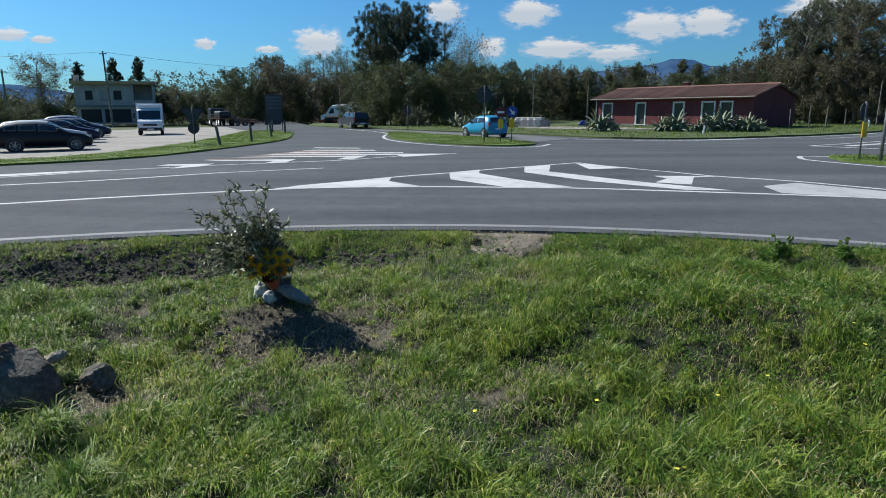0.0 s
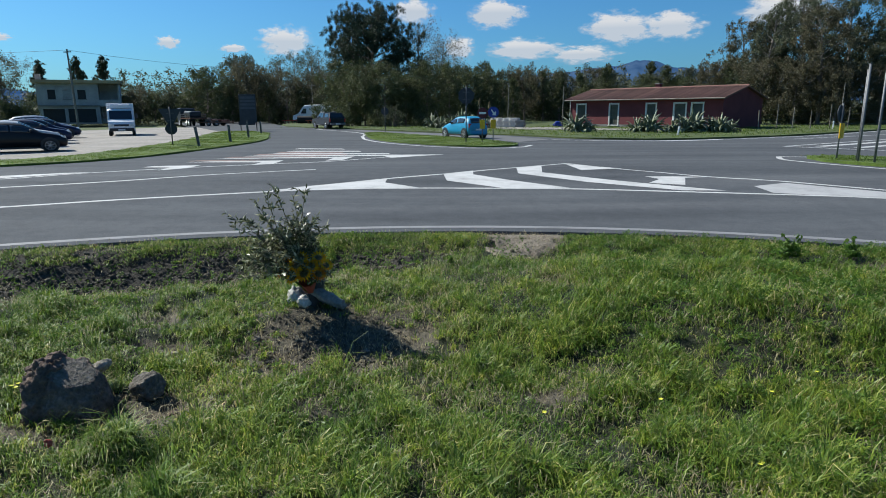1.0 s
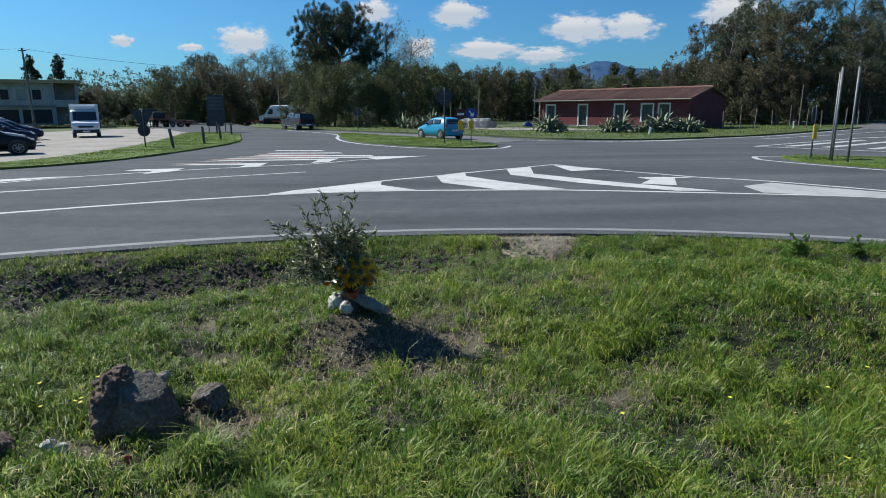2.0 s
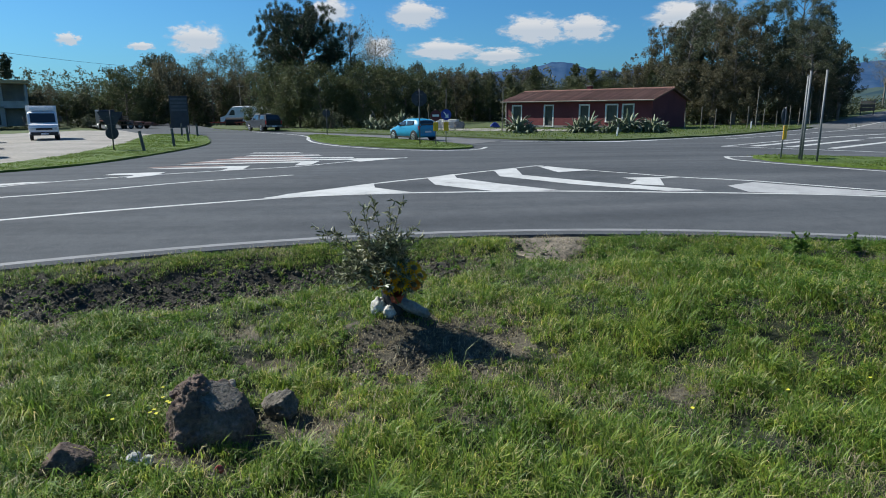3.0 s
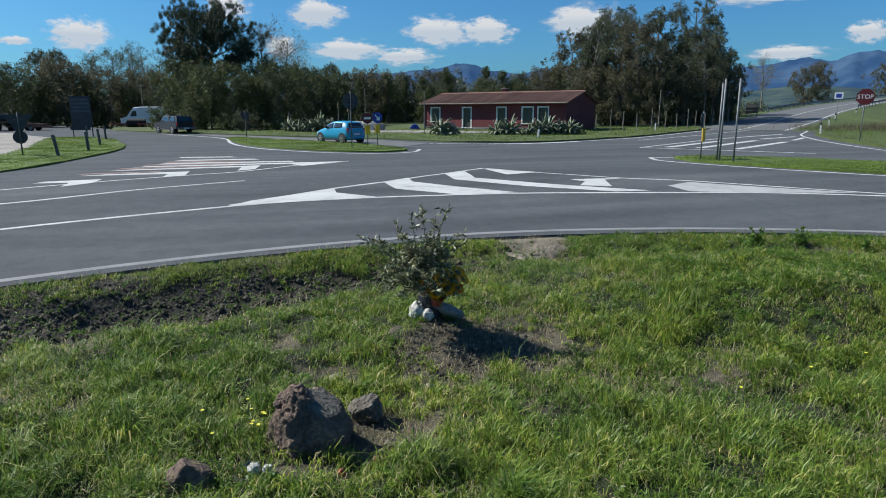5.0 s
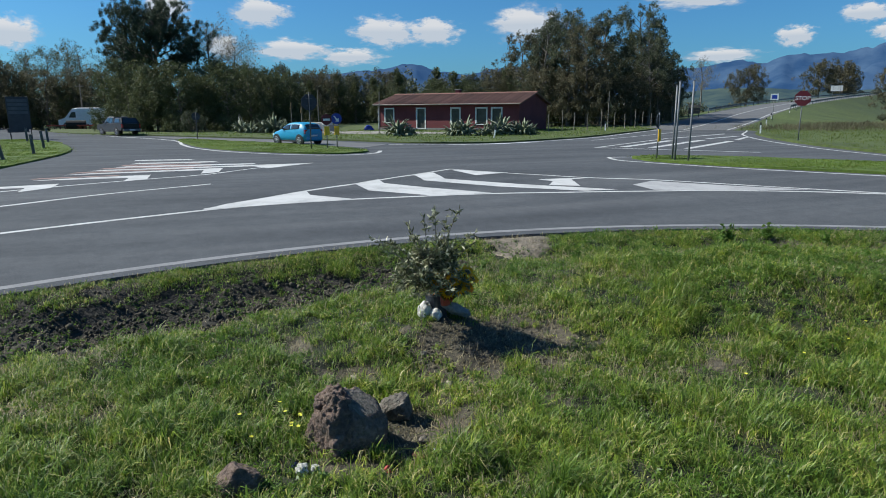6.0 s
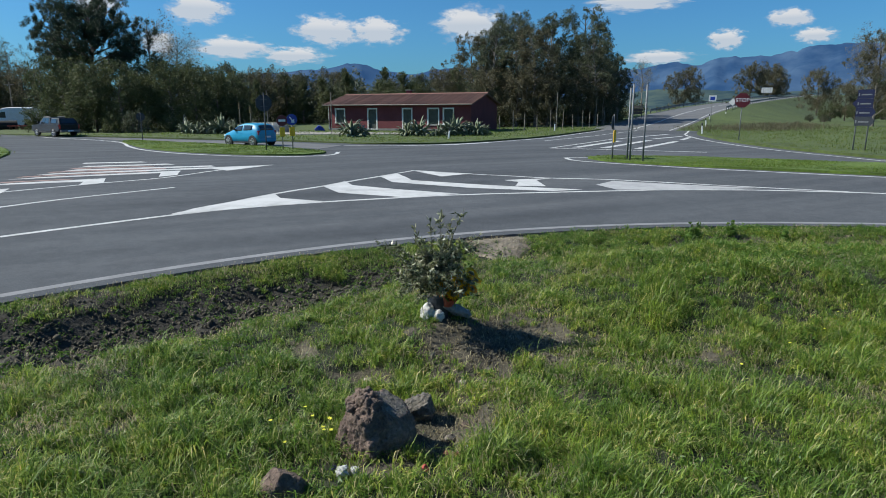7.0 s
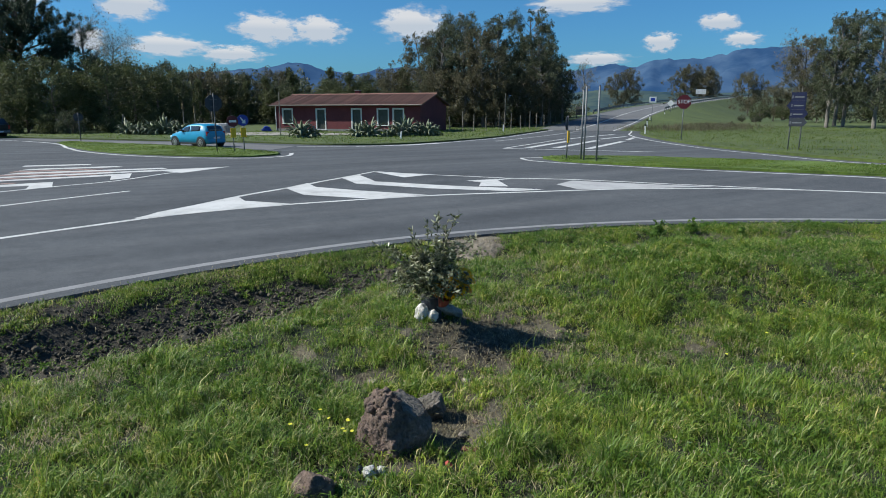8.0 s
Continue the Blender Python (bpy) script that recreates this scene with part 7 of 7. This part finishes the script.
for x, y, mt, lb, s in ((-4.62, 4.52, "cloth_white", "crumpled white litter in the grass", 0.06), (-4.52, 4.5, "cloth_white", "crumpled white paper litter", 0.05), (-4.66, 4.60, "car_navy", "scrap of dark blue wrapper", 0.04),
                        (-3.98, 4.36, "red_paint", "crumpled orange-red litter in the grass", 0.036)):
    bm = bmesh.new()
    bmesh.ops.create_icosphere(bm, subdivisions=3, radius=s)
    for v in bm.verts:
        v.co *= 1 + 0.7 * noise.noise(v.co * 28)
    o = part("litter", bm, M[mt], smooth=False)
    o.matrix_world = pose(x, y, ground_z(x, y) + 0.045) @ Matrix.Diagonal((0.8, 0.8, 0.8, 1))
    tagged(o, lb, "litter")


def sapling():
    """The olive sapling that stands in a wrapped bucket."""
    bx, by = -2.55, 7.25
    bz = ground_z(bx, by) + 0.0
    top = thing("sapling", "bushy olive sapling with narrow grey-green leaves in a bucket", "plant", pose(bx, by, bz))
    bucket = part("pot", tubed((0, 0, -0.03), (0, 0, 0.27), 0.12, 0.155, n=20), M["sign_back"], top, "dark plastic bucket", smooth=False)
    part("soil", tubed((0, 0, 0.262), (0, 0, 0.275), 0.145, n=20), M["soil"], bucket)
    rng = np.random.default_rng(5)
    stems = bmesh.new()
    # the trunk leans over the verge and forks low into a fan of stems
    trunk = [Vector((0, 0, 0.2)), Vector((-0.05, -0.12, 0.4)), Vector((-0.13, -0.28, 0.58))]
    limb(stems, trunk, 0.02, 0.016, 7)
    ends = []
    for i in range(60):
        a = i * 2.39996
        r = 0.08 + 0.44 * math.sqrt((i + 0.5) / 60)
        up = 1.2 - 0.72 * (r / 0.52) ** 1.5 + rng.normal() * 0.1
        ends.append(Vector((-0.22 + r * math.cos(a) * 1.05, -0.42 + r * math.sin(a) * 0.85, up)))
    spikes = [(-0.24, -0.62, 1.48), (0.10, -0.52, 1.43), (-0.9, -0.22, 1.12), (-0.82, -0.3, 0.98), (-0.5, -0.4, 1.3), (-0.05, -0.5, 1.36), (-0.34, -0.5, 1.38), (0.24, -0.66, 1.16), (0.3, -0.5, 1.02), (-0.66, -0.42, 0.62), (-0.58, -0.36, 0.5), (-0.44, -0.4, 0.42), (-0.25, -0.3, 0.36), (-0.1, -0.26, 0.34), (0.14, -0.24, 0.42), (-0.3, -0.16, 0.4), (0.05, -0.1, 0.5), (-0.72, -0.2, 1.05)]
    leaves = []
    for j, e in enumerate(ends + [Vector(q) for q in spikes]):
        thin = j >= len(ends)
        s = trunk[0].lerp(trunk[2], 0.4 + 0.6 * rng.random())
        mid = s.lerp(e, 0.5) + Vector((rng.normal() * 0.03, rng.normal() * 0.03, 0.05))
        pts = [s, s.lerp(mid, 0.5), mid, mid.lerp(e, 0.5) + Vector((0, 0, 0.012)), e]
        limb(stems, pts, 0.007, 0.002, 5)
        side = []
        for k in range(5 if thin else 9):
            u = 0.2 + 0.72 * rng.random()
            q = pts[min(4, int(u * 4))].lerp(pts[min(4, int(u * 4) + 1)], u * 4 % 1)
            d = Vector((rng.normal(), rng.normal(), 0.5 * rng.normal() + 0.35)).normalized() * (0.06 + 0.09 * rng.random())
            limb(stems, [q, q + d], 0.003, 0.001, 4)
            side.append((q, q + d))
        for a, b in [(mid, e), (pts[3], e)] + side:
            n = 8 if (b - a).length < 0.2 else 11
            for k in range(n):
                leaves.append((a.lerp(b, (k + 0.6 * rng.random()) / n), (b - a).normalized()))
    v, f = [], []
    for p, d in leaves:
        out = (d * 0.7 + Vector((rng.normal(), rng.normal(), rng.normal() * 0.8 + 0.15))).normalized()
        side = out.cross(Vector((rng.normal(), rng.normal(), rng.normal()))).normalized()
        nrm = side.cross(out)
        l, w = 0.054 + 0.034 * rng.random(), 0.0075 + 0.004 * rng.random()
        n = len(v)
        v += [p, p + out * l * 0.45 + side * w + nrm * 0.004, p + out * l - nrm * 0.008, p + out * l * 0.45 - side * w + nrm * 0.004]
        f.append((n, n + 1, n + 2, n + 3))
    part("branchwork", stems, M["bark_pale"], top, "thin grey-brown stems", smooth=True)
    mesh_from("foliage", np.array([tuple(p) for p in v]), np.array(f), M["oleander"], top)
    # cloths wrapped round the foot
    for i, (x, y, z, sx, sy, sz) in enumerate(((-0.19, -0.08, 0.08, 0.09, 0.08, 0.13), (-0.08, -0.16, 0.05, 0.08, 0.06, 0.08), (0.2, -0.1, 0.08, 0.24, 0.09, 0.07))):
        bm = bmesh.new()
        bmesh.ops.create_icosphere(bm, subdivisions=4, radius=1)
        for q in bm.verts:
            q.co *= 1 + 0.28 * noise.noise(q.co * 2.2 + Vector((i * 5, 0, 0))) + 0.1 * noise.noise(q.co * 7)
            q.co = Vector((q.co.x * sx, q.co.y * sy, q.co.z * sz))
        o = part("cloth_wrap", bm, M["cloth_white"] if i < 2 else M["concrete"], None, smooth=True)
        o.matrix_world = pose(bx + x, by + y, bz + z, 0, 28 if i == 2 else 0)
        tagged(o, "crumpled white cloth round the bucket's foot" if i < 2 else "grey sandbag leaning on the bucket", "cloth" if i < 2 else "sandbag")
    return bx, by, bz


SX, SY, SZ = sapling()


def sunflower(x, y, z, tilt, turn, mat, label, r=0.055):
    t = thing("sunflower", label, "flower", pose(x, y, z, tilt, 0, turn), "sunflowers")
    bm = bmesh.new()
    for ring, (n, l) in enumerate(((15, 1.0), (13, 0.82))):
        for i in range(n):
            a = 2 * math.pi * i / n + ring * 0.2
            d, s = Vector((math.cos(a), math.sin(a), 0.18 + 0.2 * ring)), Vector((-math.sin(a), math.cos(a), 0))
            p = d * r * 0.42
            q = [p - s * 0.004, p + d * r * 0.35 * l - s * 0.011, p + d * r * 0.75 * l, p + d * r * 0.35 * l + s * 0.011]
            bm.faces.new([bm.verts.new(w) for w in q])
    part("petal_ring", bm, M[mat], t, "golden yellow petals")
    bm = bmesh.new()
    bmesh.ops.create_uvsphere(bm, u_segments=14, v_segments=7, radius=r * 0.5)
    for v in bm.verts:
        v.co.z = v.co.z * 0.4 + 0.004 * noise.noise(v.co * 200)
    part("seed_disc", bm, M["moss"], t, "dark brown seed disc", smooth=True)
    part("stem", tubed((0, 0, -0.01), (0.0, -0.02, -0.3), 0.006, n=6), M["weed"], t)


for dx, dy, dz, ti, tu, mt, r in ((-0.04, -0.50, 0.66, 62, 4, "petal", 0.085), (0.15, -0.48, 0.66, 55, 25, "petal", 0.085), (-0.16, -0.54, 0.58, 68, -30, "petal_orange", 0.085), (0.0, -0.56, 0.50, 75, -10, "petal", 0.09), (0.14, -0.5, 0.48, 70, 40, "petal_orange", 0.085),
                                  (-0.08, -0.57, 0.60, 72, 12, "petal", 0.085), (-0.25, -0.5, 0.50, 70, -45, "petal_orange", 0.085), (0.08, -0.54, 0.58, 60, 30, "petal", 0.08), (-0.12, -0.55, 0.45, 65, -30, "petal", 0.08), (-0.26, -0.5, 0.63, 60, -30, "petal", 0.075), (0.22, -0.46, 0.57, 60, 45, "petal", 0.08)):
    sunflower(SX + dx + 0.05, SY + dy - 0.04, SZ + dz, ti - 18, tu, mt, "artificial sunflower in the bouquet at the bucket" if mt == "petal" else "orange artificial sunflower in the bouquet", r)
t = thing("ribbon", "pink and red paper wrap of the bouquet", "wrapping", pose(SX + 0.02, SY - 0.27, SZ + 0.27, 28, 0, 0))
bm = tube(bmesh.new(), (0, 0, -0.08), (0, 0, 0.1), 0.05, 0.11, 14, caps=False)
for v in bm.verts:
    v.co += Vector((noise.noise(v.co * 30), noise.noise(v.co * 31 + Vector((3, 0, 0))), 0)) * 0.03
part("wrap", bm, M["red_paint"], t)


# ---- grass ----
def blades(rng, roots, ground, per, length, width, lean=0.5, spread=0.06, comb=None, stray=1.0):
    """Tufts of bent blades: roots n x 2, ground n heights, length n or a number."""
    n = len(roots) * per
    rt = np.repeat(np.column_stack([roots, ground]), per, axis=0)
    rt[:, :2] += rng.normal(size=(n, 2)) * spread
    ln = np.repeat(np.broadcast_to(length, len(roots)), per) * (0.5 + 0.8 * rng.random(n))
    a = rng.random(n) * 2 * np.pi
    if comb is not None:
        a = np.repeat(comb, per) + rng.normal(size=n) * stray
    out = np.column_stack([np.cos(a), np.sin(a), np.zeros(n)])
    side = np.column_stack([-np.sin(a), np.cos(a), np.zeros(n)])
    tilt = lean * (0.25 + rng.random(n))
    up = np.array([0, 0, 1.0])
    wind = np.array([0.08, -0.05, 0])
    w = (width * (0.6 + 0.8 * rng.random(n)))[:, None]
    mid = rt + (up * np.cos(tilt * 0.5)[:, None] + out * np.sin(tilt * 0.5)[:, None] + wind * 0.3) * (ln * 0.55)[:, None]
    tip = mid + (up * np.cos(tilt * 1.7)[:, None] + out * np.sin(tilt * 1.7)[:, None] + wind) * (ln * 0.5)[:, None]
    rt[:, 2] -= 0.02
    v = np.stack([rt, mid + side * w, tip, mid - side * w], axis=1).reshape(-1, 3)
    k = (np.arange(n) * 4)[:, None]
    f = np.concatenate([k + [0, 1, 3], k + [1, 2, 3]], axis=1).reshape(-1, 3)
    return v, f


def near_grass():
    """Tussocks, a short mat between them, flattened straw and low weeds."""
    rng = np.random.default_rng(3)
    tall, tz, tl, comb = [], [], [], []
    mat, mz, ml = [], [], []
    straw, sz = [], []
    weeds = []
    for _ in range(62000):
        x, y = rng.uniform(-11.5, 10.5), 2.0 + 9.8 * rng.random() ** 1.1
        if y > edge_y(x) - 0.42:
            continue
        s = edge_y(x) - 0.38 - y
        ditch = 0.4 < s < 2.6 and x < 0.5
        b, z = bare(x, y), ground_z(x, y)
        if b > 0.25 + (0.75 if ditch else 0.42) * rng.random() ** 1.5:
            q = rng.random()
            if q < (0.05 if ditch else 0.5):
                straw.append((x, y))
                sz.append(z)
            elif ditch and q < 0.3:
                weeds.append((x, y, z + 0.03, 0.06))
            continue
        n1, n2, n3 = hill_noise(x, y, 1.6), hill_noise(x + 20, y, 4.2), hill_noise(x - 11, y + 7, 0.5)
        n4 = hill_noise(x + 7, y + 3, 11.0)
        t = n1 + 0.75 * n2 + 0.35 * n3
        if s < 0.6:
            for _ in range(3):
                mat.append((x + rng.normal() * 0.04, y + rng.normal() * 0.04))
                mz.append(z)
                ml.append(0.075 + 0.05 * max(-0.6, t))
        elif t + 0.9 * n4 < -0.1:
            if rng.random() < 0.55:
                mat.append((x, y))
                mz.append(z)
                ml.append(0.045 + 0.03 * rng.random())
        else:
            h = 0.08 + 0.17 * max(0, t + 0.1) + 0.06 * max(0, n4) + 0.03 * smoothstep(5.6, 4.0, y)
            tall.append((x, y))
            tz.append(z)
            tl.append(h * (1.5 if rng.random() < 0.06 else 0.95))
            comb.append(7.0 * hill_noise(x + 3, y - 8, 0.9) + rng.normal() * 2.2)
        q, dry = rng.random(), hill_noise(x - 4, y, 0.8) + 0.5 * hill_noise(x, y - 9, 2.6)
        if q < 0.1 + 0.9 * max(0, dry):
            straw.append((x, y))
            sz.append(z + 0.06 * rng.random())
        east = smoothstep(0.0, 2.5, x)
        if q > 0.86 - 0.12 * east - 0.9 * max(0, hill_noise(x + 30, y, 1.1)):
            weeds.append((x, y, z + 0.03 + 0.08 * max(0, t) + 0.05 * east, 0.065))
    v, f = blades(rng, np.array(tall), np.array(tz), 21, np.array(tl), 0.0037, 1.5, 0.024, np.array(comb), 1.7)
    tagged(mesh_from("grass", v, f, M["grass"], None), "tangled green roadside grass", "grass", kind="stuff")
    v, f = blades(rng, np.array(mat), np.array(mz), 9, np.array(ml), 0.0036, 1.2, 0.05)
    tagged(mesh_from("short_grass", v, f, M["grass"], None), "short dense grass between the tussocks", "grass", kind="stuff")
    v, f = blades(rng, np.array(straw), np.array(sz), 5, 0.15, 0.0026, 2.6, 0.08)
    tagged(mesh_from("dry_grass", v, f, M["straw"], None), "dry straw-coloured stalks among the grass", "grass", kind="stuff")
    v, f = leaf_cloud(rng, weeds, 190000, 0.0165, 1.1, -0.3, 0.6, True)
    tagged(mesh_from("weeds", v, f, M["weed"], None), "low broad-leaved weeds in the grass", "weeds", kind="stuff")


near_grass()


def tall_weed(x, y, h, seed):
    rng = np.random.default_rng(seed)
    z = ground_z(x, y)
    top = thing("weed", "dark leafy thistle-like weed by the road edge", "plant", pose(x, y, z), "tall weeds")
    bm = bmesh.new()
    cl = []
    for i in range(7):
        a, r = rng.random() * 6.28, h * 0.3 * rng.random()
        e = Vector((r * math.cos(a), r * math.sin(a), h * (0.5 + 0.5 * rng.random())))
        limb(bm, [Vector((0, 0, 0)), Vector((e.x * 0.4, e.y * 0.4, e.z * 0.6)), e], 0.007, 0.003, 5)
        cl += [(*e, h * 0.1), (e.x * 0.6, e.y * 0.6, e.z * 0.6, h * 0.16), (e.x, e.y, e.z * 0.35, h * 0.2)]
    part("branchwork", bm, M["weed"], top)
    v, f = leaf_cloud(rng, cl, 420, 0.026, 1.2, 0.0)
    mesh_from("foliage", v, f, M["weed"], top)


for i, (x, y, h) in enumerate(((4.45, 9.75, 0.5), (5.3, 9.5, 0.34), (4.15, 9.55, 0.26), (6.2, 8.9, 0.32), (0.95, 9.6, 0.24), (-0.9, 9.6, 0.22))):
    tall_weed(x, y, h, 60 + i)


def wild_flowers():
    rng = random.Random(8)
    for cx, cy, n, sp in ((-4.75, 5.05, 9, 0.16), (2.2, 5.0, 2, 0.25), (1.2, 3.6, 2, 0.3), (3.2, 5.4, 2, 0.3), (0.6, 4.6, 2, 0.5)):
        for _ in range(n):
            x, y = cx + rng.gauss(0, sp), cy + rng.gauss(0, sp)
            z = ground_z(x, y)
            t = thing("wild_flower", "small yellow wild flower in the grass", "flower", pose(x, y, z, rng.uniform(-8, 8), rng.uniform(-8, 8), rng.uniform(0, 360)), "wild flowers")
            h = rng.uniform(0.14, 0.24)
            part("stem", tubed((0, 0, 0), (0, 0, h), 0.002, n=4), M["weed"], t)
            bm = bmesh.new()
            for i in range(8):
                a = i * math.pi / 4
                d, s = Vector((math.cos(a), math.sin(a), 0.2)), Vector((-math.sin(a), math.cos(a), 0))
                c = Vector((0, 0, h))
                bm.faces.new([bm.verts.new(c + w) for w in (d * 0.0, d * 0.01 + s * 0.006, d * 0.02, d * 0.01 - s * 0.006)])
            part("petal_ring", bm, M["lemon"], t)


wild_flowers()


def verge_grass(name, outline, z, dens, length, label, seed, near_y=1e9, mat="grass_far"):
    rng = np.random.default_rng(seed)
    ring = smooth_line(outline, 1.5, True)
    xs, ys = [p.x for p in ring], [p.y for p in ring]
    x0, x1, y0, y1 = max(min(xs), -60), min(max(xs), 75), max(min(ys), -2), min(max(ys), near_y)
    n = int((x1 - x0) * (y1 - y0) * dens)
    pts = [(x, y) for x, y in zip(rng.uniform(x0, x1, n), rng.uniform(y0, y1, n)) if inside(ring, x, y)]
    pts = np.array(pts)
    ln = np.array([length * (1 + 0.8 * hill_noise(x, y, 0.5) + 0.5 * hill_noise(x, y, 1.7)) for x, y in pts]).clip(0.03)
    v, f = blades(rng, pts, np.full(len(pts), z), 5, ln, 0.014, 0.8, 0.14)
    tagged(mesh_from(name, v, f, M[mat], None), label, "grass", kind="stuff")


verge_grass("verge_grass", ISLAND_MID, 0.07, 44, 0.045, "short green grass on the traffic island", 1)
verge_grass("verge_grass", ISLAND_RIGHT, 0.09, 55, 0.045, "short green grass on the long island", 2)
verge_grass("verge_grass", VERGE_LEFT, 0.07, 36, 0.055, "bright green grass on the verge", 3)
verge_grass("meadow_grass", BANK, 0.13, 3.6, 0.13, "meadow grass beside the climbing road", 4, 62, "meadow")
verge_grass("meadow_grass", [p for p in FAR_FIELD if p[1] < 90], 0.09, 3.5, 0.16, "field grass before the red house and wood", 5, 72)


def dry_weeds():
    rng = np.random.default_rng(77)
    u, w = rng.random(900), rng.normal(size=900)
    pts = np.column_stack([47 + 26 * u + 2.4 * w, 43.5 + 16 * u - 2.4 * w + 1.0])
    v, f = blades(rng, pts, np.full(900, 0.12), 8, 0.6, 0.012, 0.7, 0.3)
    tagged(mesh_from("dry_weeds", v, f, M["brownleaf"], None), "tall dry brown weeds on the grass bank", "weeds", kind="stuff")


dry_weeds()
